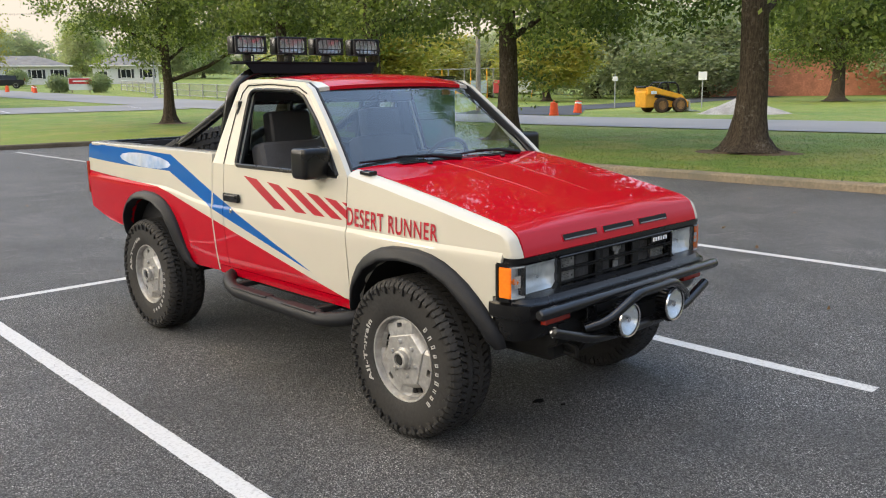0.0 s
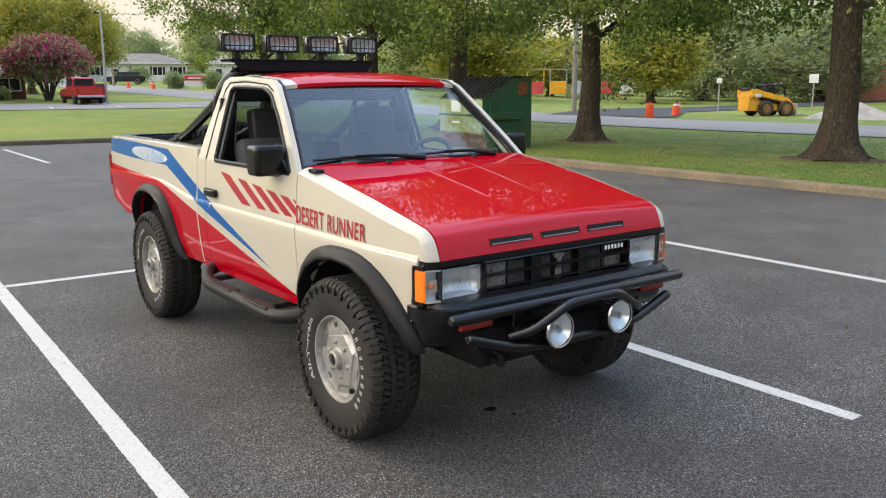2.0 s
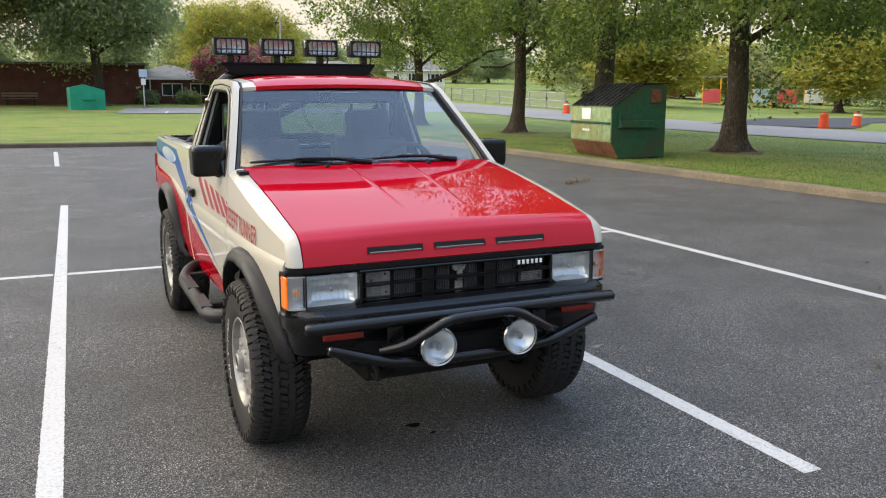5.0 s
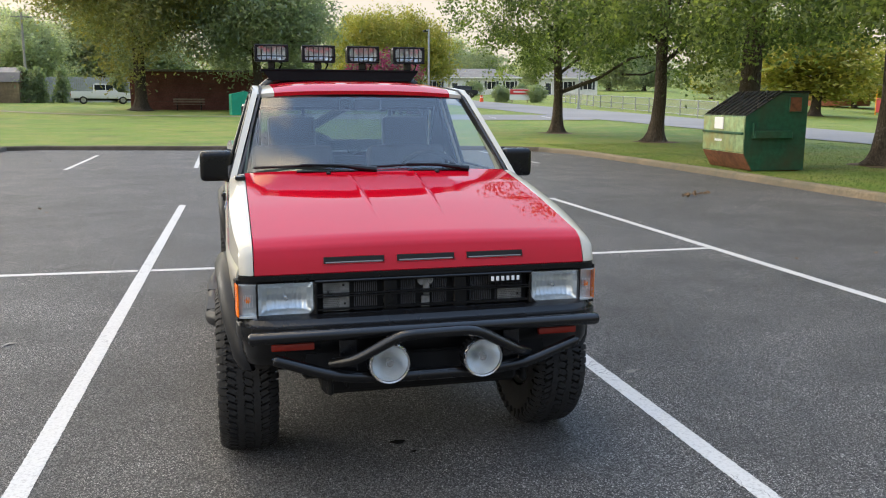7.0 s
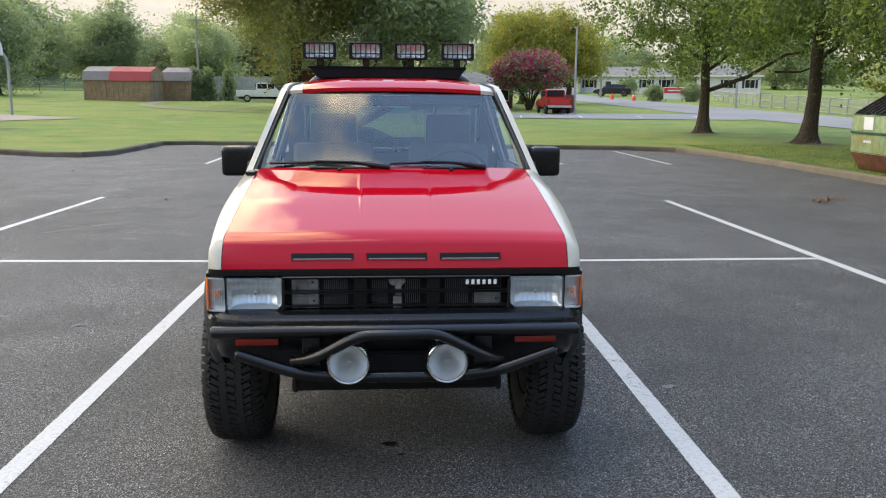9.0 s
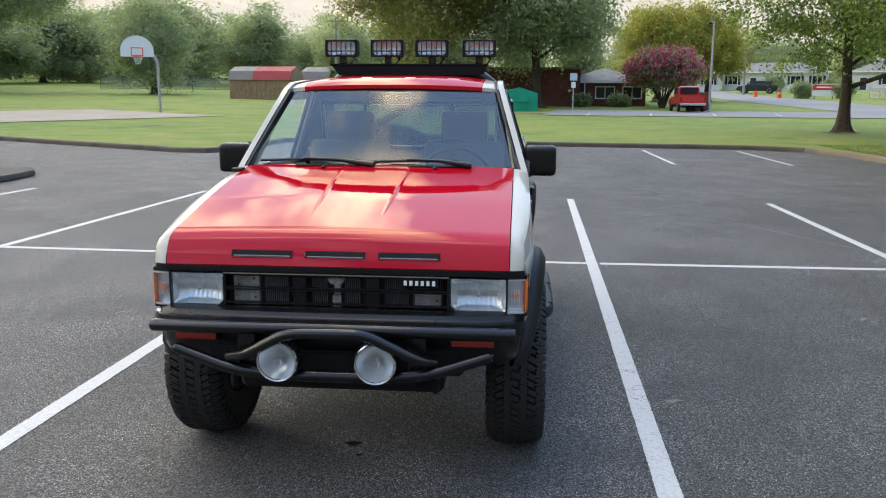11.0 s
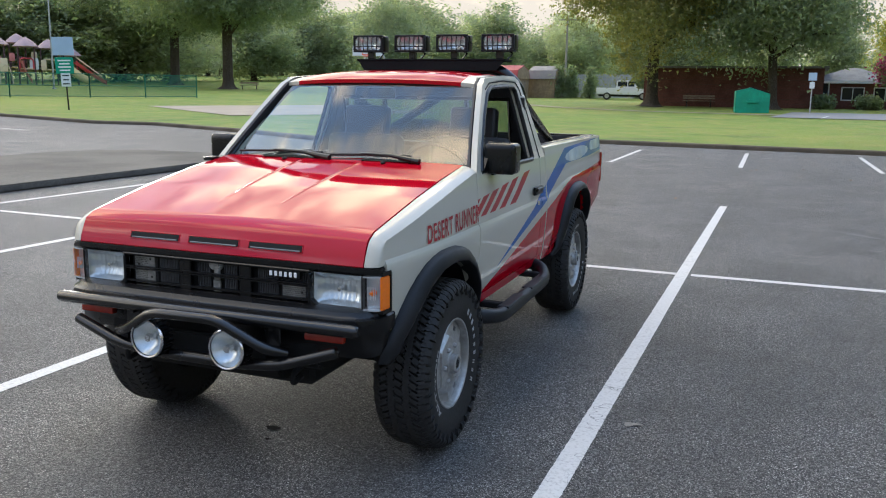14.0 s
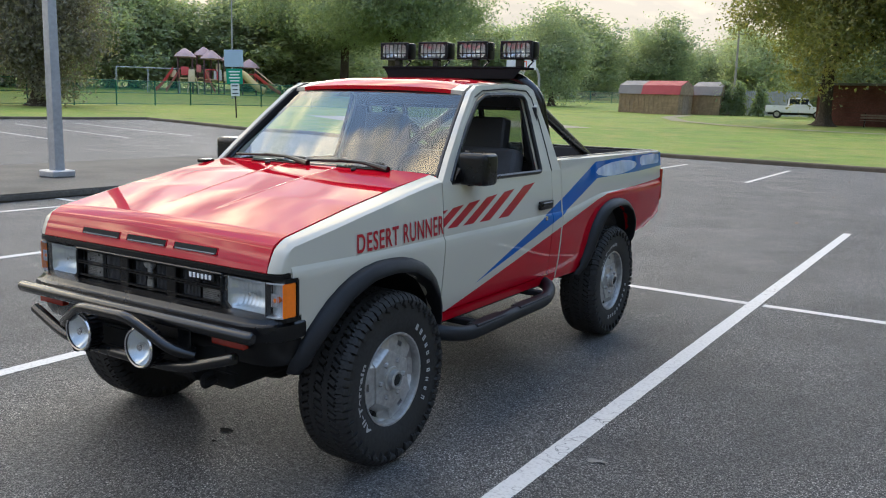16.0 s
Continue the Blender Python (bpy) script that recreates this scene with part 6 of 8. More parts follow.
for a in np.arange(-88, -5, 2.5):
    far = rng.uniform(138, 165) if -58 < a < -36 else rng.uniform(165, 215) if a > -36 else rng.uniform(112, 150)
    spots.append((a + rng.uniform(-1.2, 1.2), far, rng.choice(3, p=(0.55, 0.4, 0.05)), rng.uniform(0.8, 1.2) * (0.88 if -30 < a < -9 else 1.12 if a > -36 else 1.0)))
for a in np.arange(-4, 31, 3.6):
    spots.append((a + rng.uniform(-1.2, 1.2), rng.uniform(185, 235), rng.choice(3, p=(0.7, 0.25, 0.05)), rng.uniform(0.5, 0.85)))
for a in np.arange(31, 92, 2.8):
    spots.append((a + rng.uniform(-1, 1), rng.uniform(95, 145), rng.choice(3, p=(0.45, 0.25, 0.3)), rng.uniform(0.45, 0.8)))
for a, d, k in ((49.5, 84, 2), (43, 100, 2), (53, 101, 0), (57, 112, 1), (38, 78, 2), (60, 96, 1), (66, 118, 0)):
    spots.append((a, d, k, 0.75))
spots.append((-44.3, 149, 2, 1.0))
for a in np.arange(-42, -9, 2.1):
    spots.append((a + rng.uniform(-1, 1), rng.uniform(218, 246), rng.choice(2), rng.uniform(0.72, 1.0)))
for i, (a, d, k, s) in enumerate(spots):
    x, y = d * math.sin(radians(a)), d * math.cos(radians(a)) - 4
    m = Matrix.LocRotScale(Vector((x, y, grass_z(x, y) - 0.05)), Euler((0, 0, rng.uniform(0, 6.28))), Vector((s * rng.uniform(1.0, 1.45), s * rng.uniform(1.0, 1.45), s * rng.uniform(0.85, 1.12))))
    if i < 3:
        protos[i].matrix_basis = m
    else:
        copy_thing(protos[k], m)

# the woods that close the view all round
cen = []
for a in np.arange(-180, 180, 1.0):
    for _ in range(6):
        d = rng.uniform(235, 275)
        t = radians(a + rng.uniform(-0.5, 0.5))
        x, y = d * math.sin(t), d * math.cos(t)
        cen.append((x, y, grass_z(x, y) + rng.uniform(0, 10) * (0.65 + 0.5 * noise.noise((a * 0.09, 3, 0)))))
v, f = leaf_arrays(rng, np.array(cen), np.array([1.9]), 60000, 1.7)
tagged(raw_mesh("far_woods", v, f, LEAF_WOODS), "far belt of green woods along the horizon", "woods", kind="stuff")

# short grass standing at the edge of the lawn
rng = np.random.default_rng(4)
n = 75000
u = rng.uniform(0, 0.72, n)
px = np.where(u < 0.72, 9.78 + 11.5 * rng.uniform(0, 1, n) ** 1.5, rng.uniform(-6.8, 9.4, n))
py = np.where(u < 0.72, rng.uniform(-5, 22, n), 0)
back = u >= 0.72
py[back] = np.interp(px[back], [-7, -2, 4, 9.4], [23.55, 22.85, 22.05, 21.2]) + 5 * rng.uniform(0, 1, back.sum()) ** 1.6
pz = np.array([grass_z(a, b) for a, b in zip(px, py)]) - 0.01
hgt = rng.uniform(0.015, 0.045, n)
ang = rng.uniform(0, 6.28, n)
p = np.stack([px, py, pz], 1)
side = np.stack([np.cos(ang), np.sin(ang), np.zeros(n)], 1) * 0.008
tip = np.stack([rng.normal(size=n) * 0.02, rng.normal(size=n) * 0.02, hgt], 1)
v = np.stack([p - side, p + side, p + tip], 1).reshape(-1, 3)
tagged(raw_mesh("grass_blades", v, np.arange(3 * n).reshape(-1, 3), BLADE), "short green grass blades beside the kerb", "grass", kind="stuff")
BARE = surface("bare_earth", (0.13, 0.085, 0.05), 0.95, vary=0.3, grain=12)
for x, y, r in ((13.9, 4.28, 0.92), (14.4, 11.6, 0.85), (14.35, 22.7, 0.8), (13.3, 29.6, 0.8), (15.3, 18.9, 1.0)):
    bm = bmesh.new()
    hub = bm.verts.new((x, y, grass_z(x, y) + 0.05))
    ring = [bm.verts.new((x + r * (1 + 0.25 * math.sin(3 * t + x)) * math.cos(t), y + r * (1 + 0.25 * math.sin(2 * t + y)) * math.sin(t), grass_z(x, y) + 0.004)) for t in [2 * math.pi * k / 24 for k in range(24)]]
    for k in range(24):
        bm.faces.new((hub, ring[k], ring[(k + 1) % 24]))
    tagged(part("bare_earth", bm, BARE), "bare brown earth round a tree trunk", "earth", kind="structure")

# ---- kerbed island with its lamp ----
ISLAND = surface("island_asphalt", (0.11, 0.10, 0.085), 0.9, vary=0.25, grain=25, stain=0.6)
bm = bmesh.new()
outline = [(-8.62, -9), (-8.62, 9.6), (-8.75, 10.6), (-9.2, 11.3), (-10.2, 11.8), (-12.2, 11.8), (-13.0, 11.2), (-13.3, 10), (-13.3, -9)]
prism(bm, outline, 0.0, 0.115, "z", bevel=0.025)
tagged(part("traffic_island", bm, ISLAND), "raised dirty asphalt island with a kerb edge", "traffic island", kind="structure")
GALV = surface("galvanised_pole", (0.40, 0.41, 0.43), 0.45, metal=0.5, vary=0.12, grain=15, stain=2)


def lamp_post(at, h, r, label, arm=1.2, turn=0.0):
    ob = thing("street_lamp", at, label, "street lamp", turn=turn)
    bm = bmesh.new()
    tube(bm, [(0, 0, 0), (0, 0, h * 0.5), (0, 0, h)], [r, r * 0.85, r * 0.65], 4 if r > 0.1 else 10)
    part("pole", bm, GALV, ob, angle=30)
    part("base_plate", boxed((0, 0, 0.06), (r * 3.4, r * 3.4, 0.12), 0.02), GALV, ob)
    part("arm", boxed((0, arm / 2, h - 0.05), (0.07, arm, 0.08), 0.01), GALV, ob)
    part("lamp_head", boxed((0, arm + 0.2, h - 0.08), (0.3, 0.6, 0.14), 0.04, 2), BLACK, ob)
    return ob


lamp_post((-10.5, 4.57, 0.115), 7.5, 0.125, "grey square steel lamp post on a kerbed island", turn=90)
lamp_post(gz3(13.4, 54.2), 6.0, 0.09, "thin pale lamp post beside a red pickup", arm=0.8)
lamp_post(gz3(30.9, 68), 5.6, 0.1, "pale street lamp beside the road", arm=0.6, turn=90)
lamp_post(gz3(-70, 66), 13.0, 0.1, "tall thin pale pole behind a playground", arm=0.6)

WOOD = surface("weathered_wood", (0.26, 0.20, 0.14), 0.9, vary=0.25, grain=18, stain=1.5, bump=0.004)
WOOD_POLE = surface("utility_pole_wood", (0.30, 0.28, 0.24), 0.9, vary=0.2, grain=10)
poles = [(33.5, 31.0), (29.6, 110), (-22.2, 100), (28.5, 150)]
for x, y in poles:
    ob = thing("utility_pole", gz3(x, y), "weathered wooden utility pole with a crossarm", "utility pole", "utility poles")
    bm = bmesh.new()
    tube(bm, [(0, 0, 0), (0, 0, 9.5)], [0.16, 0.11], 10)
    part("pole", bm, WOOD_POLE, ob)
    part("crossarm", boxed((0, 0, 9.0), (2.2, 0.1, 0.12), 0.01), WOOD_POLE, ob)
for (x0, y0), (x1, y1) in (((33.5, 31), (29.6, 110)), ((29.6, 110), (28.5, 150)), ((29.6, 110), (-22.2, 100))):
    for k in (-0.9, 0.9):
        bm = bmesh.new()
        a, b = Vector((x0 + k, y0, grass_z(x0, y0) + 9.05)), Vector((x1 + k, y1, grass_z(x1, y1) + 9.05))
        tube(bm, [a.lerp(b, t / 10) - Vector((0, 0, 1.1 * 4 * (t / 10) * (1 - t / 10))) for t in range(11)], 0.018, 4)
        tagged(part("power_cable", bm, BLACK), "thin black power cable strung between wooden poles", "cable", "power cables")

# ---- dumpsters ----
GREEN_DK = surface("dark_green_steel", (0.022, 0.085, 0.045), 0.5, vary=0.25, grain=9, stain=1.6, tone=(0.05, 0.06, 0.03))
GREEN_LT = surface("faded_green_steel", (0.30, 0.40, 0.20), 0.6, vary=0.3, grain=6, stain=2.2, tone=(0.32, 0.27, 0.09))
GREEN_TEAL = surface("teal_green_steel", (0.04, 0.30, 0.19), 0.55, vary=0.15, grain=5)
RUST = surface("rust", (0.16, 0.065, 0.03), 0.9, vary=0.35, grain=10)

ob = thing("dumpster", (9.95, 10.75, KERB_H), "dented green steel dumpster with a black ribbed lid", "dumpster", turn=-6)
bm = bmesh.new()
prism(bm, [(0.22, 0.0), (0.0, 0.38), (0.0, 1.16), (0.78, 1.66), (1.42, 1.66), (1.42, 0.02)], 0.0, 1.95, "y", bevel=0.012)
for f in bm.faces:
    c = f.calc_center_median()
    if f.normal.x < -0.9 and c.x < 0.05:
        f.material_index = 1
    elif f.normal.x < -0.5 and c.z < 0.36:
        f.material_index = 2
part("body", bm, [GREEN_DK, GREEN_LT, RUST], ob, "green steel body with a faded front")
lid = part("lid", boxed((0.42, 0.975, 1.43), (0.95, 1.98, 0.03), 0.01, 1, Matrix.Translation((0.42, 0.975, 1.43)) @ Matrix.Rotation(radians(-32.6), 4, "Y") @ Matrix.Translation((-0.42, -0.975, -1.43))), BLACK, ob, "black ribbed plastic lid")
for k in range(9):
    y = 0.12 + 0.215 * k
    part("lid_rib", boxed((0, 0, 0), (0.92, 0.06, 0.035), 0.012, 1, Matrix.Translation((0.41, y, 1.455)) @ Matrix.Rotation(radians(-32.6), 4, "Y")), BLACK, lid)
part("lid_top", boxed((1.12, 0.975, 1.685), (0.66, 2.0, 0.035), 0.01), BLACK, ob)
part("side_pocket", boxed((0.62, -0.06, 0.78), (0.86, 0.12, 0.16), 0.012), GREEN_DK, ob)
part("side_pocket", boxed((0.62, 2.01, 0.78), (0.86, 0.12, 0.16), 0.012), GREEN_DK, ob)
part("pocket_post", boxed((0.2, -0.04, 0.86), (0.06, 0.08, 0.34), 0.008), GREEN_DK, ob)
part("side_hatch", boxed((1.13, -0.012, 1.42), (0.26, 0.02, 0.3), 0.004), RUST, ob, "rusty open side hatch")
part("hatch_frame", ring_frame(0, 0, 0, 0.30, 0.34, 0.02, 0.03), GREEN_DK, ob).matrix_basis = Matrix.Translation((1.13, -0.012, 1.42))
part("front_rail", boxed((-0.02, 0.975, 0.80), (0.04, 1.9, 0.05), 0.008), GREEN_DK, ob)
part("notice", boxed((-0.012, 1.15, 1.0), (0.012, 0.42, 0.26)), WHITE, ob, "white notice sheet")
bm = bmesh.new()
for k in range(4):
    box(bm, (-0.006, 1.3 - 0.09 * k, 0.62), (0.008, 0.06, 0.05))
part("number_bar", bm, WHITE, ob, "small plain white stencil bars")
for y in (0.15, 1.8):
    part("skid", boxed((0.8, y, 0.01), (1.1, 0.1, 0.06), 0.01), RUST, ob)

ob = thing("dumpster", gz3(-0.25, 54.3), "teal green steel dumpster on grass by a building", "dumpster", turn=6)
bm = bmesh.new()
prism(bm, [(0, 0), (0, 1.42), (0.9, 1.62), (2.1, 1.25), (2.1, 0.0)], 0.0, 1.6, "y", bevel=0.02)
part("body", bm, GREEN_TEAL, ob)
part("lid", boxed((1.5, 0.8, 1.47), (1.3, 1.62, 0.04), 0.01, 1, Matrix.Translation((1.5, 0.8, 1.47)) @ Matrix.Rotation(radians(17), 4, "Y") @ Matrix.Translation((-1.5, -0.8, -1.47))), BLACK, ob)
part("side_pocket", boxed((1.05, -0.06, 0.75), (0.7, 0.12, 0.2), 0.01), GREEN_TEAL, ob)

# ---- parked vehicles ----
CAR_GLASS = surface("dark_car_glass", (0.02, 0.024, 0.028), 0.15, vary=0.1, spec=0.3)
CAR_RED = surface("dull_red_paint", (0.42, 0.02, 0.03), 0.35, vary=0.08, grain=3, coat=0.8)
CAR_WHITE = surface("white_car_paint", (0.72, 0.72, 0.72), 0.35, vary=0.04, grain=3, coat=0.8)
CAR_BLACK = surface("black_car_paint", (0.02, 0.022, 0.028), 0.3, vary=0.1, coat=1.0)


def parked(name, at, turn, low, cab, wheels, width, paint, label, category, tail=None, size=1.0):
    """A parked vehicle: nose to +y, outlines as (along, up)."""
    ob = thing(name, at, label, category, turn=turn, size=size)
    h = width / 2
    bm = bmesh.new()
    prism(bm, low, -h, h, bevel=0.05)
    part("body", bm, paint, ob)
    bm = bmesh.new()
    prism(bm, cab, -h + 0.12, h - 0.12, bevel=0.06)
    top, foot = max(p[1] for p in cab), min(p[1] for p in cab)
    for v in bm.verts:
        v.co.x *= 1 - 0.13 * (v.co.z - foot) / (top - foot)
    cb = part("cab", bm, paint, ob)
    ys = [p[0] for p in cab]
    zs = [p[1] for p in cab]
    y0, y1, z0, z1 = min(ys), max(ys), min(zs), max(zs)
    mid = (y0 + y1) / 2
    for s in (-1, 1):
        for a, b in ((y0 + 0.18, mid - 0.04), (mid + 0.04, y1 - 0.5)):
            if b - a > 0.15:
                part("side_window", boxed((0, 0, 0), (0.02, b - a, (z1 - z0) * 0.6), 0.008, 1, Matrix.Translation((s * (h - 0.12) * 0.93 + s * 0.008, (a + b) / 2, (z0 + z1) / 2 + 0.05)) @ Matrix.Rotation(radians(-s * 9), 4, "Y")), CAR_GLASS, cb)
    part("rear_window", boxed((0, y0 - 0.005, (z0 + z1) / 2 + 0.06), (width - 0.62, 0.05, (z1 - z0) * 0.58), 0.01), CAR_GLASS, cb)
    part("windshield", boxed((0, 0, 0), (width - 0.5, 0.03, (z1 - z0) * 0.9), 0.01, 1, Matrix.Translation((0, y1 - 0.26, (z0 + z1) / 2 + 0.02)) @ Matrix.Rotation(radians(38), 4, "X")), CAR_GLASS, cb)
    for y in wheels:
        for s in (-1, 1):
            bm = bmesh.new()
            lathe(bm, [(0.0, -0.11), (0.33, -0.11), (0.37, -0.07), (0.37, 0.07), (0.33, 0.11), (0.2, 0.11)], 22, "x", at=(s * (h - 0.09), y, 0.37))
            w = part("wheel", bm, RUBBER, ob)
            bm = bmesh.new()
            lathe(bm, [(0.22, s * 0.115), (0.12, s * 0.1), (0.0, s * 0.11)], 18, "x", at=(s * (h - 0.09), y, 0.37))
            part("rim", bm, ALLOY, w)
    b0, b1 = min(p[0] for p in low), max(p[0] for p in low)
    part("rear_bumper", boxed((0, b0 - 0.03, 0.56), (width - 0.1, 0.1, 0.16), 0.02), STEEL, ob)
    part("front_bumper", boxed((0, b1 + 0.03, 0.5), (width - 0.1, 0.1, 0.2), 0.02), BLACK, ob)
    for s in (-1, 1):
        part("tail_lamp", boxed((s * (h - 0.1), b0 - 0.005, 0.95), (0.14, 0.03, 0.34), 0.01), AMBER_DK, ob)
    part("underside", boxed((0, (b0 + b1) / 2, 0.42), (width - 0.4, b1 - b0 - 0.5, 0.2)), UNDER, ob)
    return ob


PICK_LOW = [(-2.75, 0.55), (-2.78, 1.18), (0.15, 1.18), (0.2, 1.1), (1.5, 1.12), (2.55, 1.02), (2.72, 0.9), (2.75, 0.5)]
PICK_CAB = [(-0.85, 1.1), (-0.78, 1.82), (-0.62, 1.92), (0.45, 1.92), (0.68, 1.85), (1.45, 1.1)]
parked("parked_pickup", (12.0, 54.8, grass_z(12, 54.8) + 0.03), -1, PICK_LOW, PICK_CAB, (-1.7, 1.8), 1.95, CAR_RED, "dull red pickup parked beside a flowering tree", "pickup truck", size=0.88)
parked("parked_pickup", gz3(-12.0, 82.3), -82, PICK_LOW, PICK_CAB, (-1.7, 1.8), 1.95, CAR_WHITE, "white pickup parked under a broad tree", "pickup truck")
CAR_LOW = [(-2.2, 0.4), (-2.25, 0.85), (-1.9, 0.95), (1.2, 0.95), (2.1, 0.8), (2.25, 0.6), (2.2, 0.35)]
CAR_CAB = [(-1.6, 0.9), (-1.0, 1.38), (-0.6, 1.46), (0.2, 1.46), (0.55, 1.38), (1.3, 0.9)]
parked("parked_car", gz3(33.5, 118), 70, CAR_LOW, CAR_CAB, (-1.35, 1.4), 1.8, CAR_BLACK, "black saloon car parked by white houses", "car", size=1.2)
parked("parked_car", gz3(9.6, 79), 60, CAR_LOW, CAR_CAB, (-1.35, 1.4), 1.8, CAR_BLACK, "dark car parked behind a brick house", "car")

# ---- houses ----
SIDING = surface("white_siding", (0.62, 0.63, 0.64), 0.7, vary=0.08, grain=4)
SHINGLE = surface("grey_shingles", (0.20, 0.19, 0.175), 0.9, vary=0.2, grain=8)
BRICK_DK = surface("dark_red_brick", (0.15, 0.062, 0.05), 0.9, vary=0.25, grain=9)
BRICK = surface("orange_brick", (0.50, 0.21, 0.13), 0.9, vary=0.2, grain=5)
SHUTTER = surface("dark_shutter", (0.03, 0.035, 0.045), 0.7)


def house(name, at, turn, w, d, h, rise, wall, roof, label, windows=3, door=True, shutters=True, size=1.0):
    """A low house, its front to -y, with a hipped roof that overhangs."""
    ob = thing(name, at, label, "house", turn=turn, size=size)
    part("wall", boxed((0, d / 2, h / 2), (w, d, h), 0.01), wall, ob)
    e = 0.5
    bm = bmesh.new()
    ridge = max(0.3, w / 2 - d / 2)
    lo = [bm.verts.new(p) for p in ((-w / 2 - e, -e, h), (w / 2 + e, -e, h), (w / 2 + e, d + e, h), (-w / 2 - e, d + e, h))]
    hi = [bm.verts.new((-ridge, d / 2, h + rise)), bm.verts.new((ridge, d / 2, h + rise))]
    for q in ((lo[0], lo[1], hi[1], hi[0]), (lo[1], lo[2], hi[1]), (lo[2], lo[3], hi[0], hi[1]), (lo[3], lo[0], hi[0]), (lo[3], lo[2], lo[1], lo[0])):
        bm.faces.new(q)
    part("roof", bm, roof, ob)
    part("fascia", boxed((0, -e, h - 0.02), (w + 2 * e, 0.04, 0.18)), WHITE, ob)
    n = windows + (1 if door else 0)
    for k in range(n):
        x = -w / 2 + w * (k + 0.5) / n
        if door and k == n // 2 - 1:
            dr = part("door", boxed((x, -0.02, 1.03), (0.95, 0.06, 2.06), 0.01), SHUTTER, ob)
            part("door_frame", ring_frame(x, -0.03, 1.05, 1.15, 2.1, 0.1, 0.05), WHITE, dr)
            continue
        win = part("window", boxed((x, -0.01, h * 0.56), (1.5, 0.05, h * 0.46)), CAR_GLASS, ob)
        part("window_trim", ring_frame(x, -0.03, h * 0.56, 1.6, h * 0.46 + 0.1, 0.08, 0.06), WHITE, win)
        part("mullion", boxed((x, -0.035, h * 0.56), (0.06, 0.05, h * 0.46)), WHITE, win)
        if shutters:
            for s in (-1, 1):
                part("shutter", boxed((x + s * 1.02, -0.03, h * 0.56), (0.38, 0.05, h * 0.48), 0.005), SHUTTER, win)
    return ob


def ranked(x, y, dz=0.0):
    return (x, y, grass_z(x, y) + dz)


house("white_house", ranked(41.5, 138.5), -18, 16, 9, 2.9, 1.7, SIDING, SHINGLE, "low white house with dark shutters and grey roof", 4)
house("white_house", ranked(56.5, 132), -22, 10, 8, 2.9, 2.0, SIDING, SHINGLE, "pale grey house with shuttered windows across the road", 2)
house("white_house", ranked(27.5, 139), -8, 11, 8, 2.9, 1.6, SIDING, SHINGLE, "white house half hidden by bushes", 3, door=False)
house("blue_house", ranked(-149, 296), 24, 9, 8, 3.4, 3.2, SHUTTER, SIDING, "distant dark blue house with pale roof", 2, size=1.1)
house("brick_house", ranked(7.6, 66.8), -3, 6.6, 7, 2.0, 1.15, BRICK_DK, SHINGLE, "low brick house with a porch and grey roof", 2, shutters=False)
house("brick_house", ranked(76, 95), -42, 15, 9, 3.4, 3.2, BRICK, SHINGLE, "orange brick house with gabled roof beyond the road", 3, shutters=False)
house("school", ranked(97, 33), -62, 34, 14, 5.2, 0.4, BRICK, SHINGLE, "long orange brick school building across the road", 0, door=False, shutters=False)
ob = thing("brick_building", ranked(-1.2, 66.2), "long dark red brick building under dark trees", "building", turn=-2)
part("wall", boxed((0, 3, 1.5), (13.4, 6, 3.0), 0.01), BRICK_DK, ob)
for k in range(7):
    part("course", boxed((0, -0.012, 0.3 + 0.36 * k), (13.4, 0.03, 0.014)), KERB_DARK, ob)
part("roof", boxed((0, 3, 3.08), (14, 6.8, 0.16), 0.02), SHINGLE, ob)

# gambrel sheds
ROOF_GREY = surface("grey_metal_roof", (0.20, 0.185, 0.175), 0.6, vary=0.1)
ROOF_RED = surface("red_metal_roof", (0.33, 0.05, 0.055), 0.6, vary=0.1)
SHED_WOOD = surface("brown_shed_boards", (0.27, 0.20, 0.12), 0.9, vary=0.2, grain=4)


def shed(at, turn, w, d, roof, label):
    ob = thing("garden_shed", at, label, "shed", "garden sheds", turn)
    part("body", boxed((0, d / 2, 1.0), (w, d, 2.0), 0.01), SHED_WOOD, ob)
    bm = bmesh.new()
    prism(bm, [(-0.1, 1.95), (0.25, 2.85), (d / 2, 3.35), (d - 0.25, 2.85), (d + 0.1, 1.95)], -w / 2 - 0.1, w / 2 + 0.1, "x")
    part("roof", bm, roof, ob)
    bm = bmesh.new()
    prism(bm, [(0.02, 1.95), (0.3, 2.78), (d / 2, 3.25), (d - 0.3, 2.78), (d - 0.02, 1.95)], w / 2 + 0.1, w / 2 + 0.13, "x")
    part("gable", bm, SHED_WOOD, ob)
    for k in range(int(w / 0.5)):
        part("batten", boxed((-w / 2 + 0.25 + 0.5 * k, -0.015, 1.0), (0.05, 0.03, 1.9)), SHED_WOOD, ob)
    part("shed_door", boxed((w / 2 + 0.02, d / 2, 1.0), (0.05, 1.5, 1.9), 0.01), WOOD, ob)


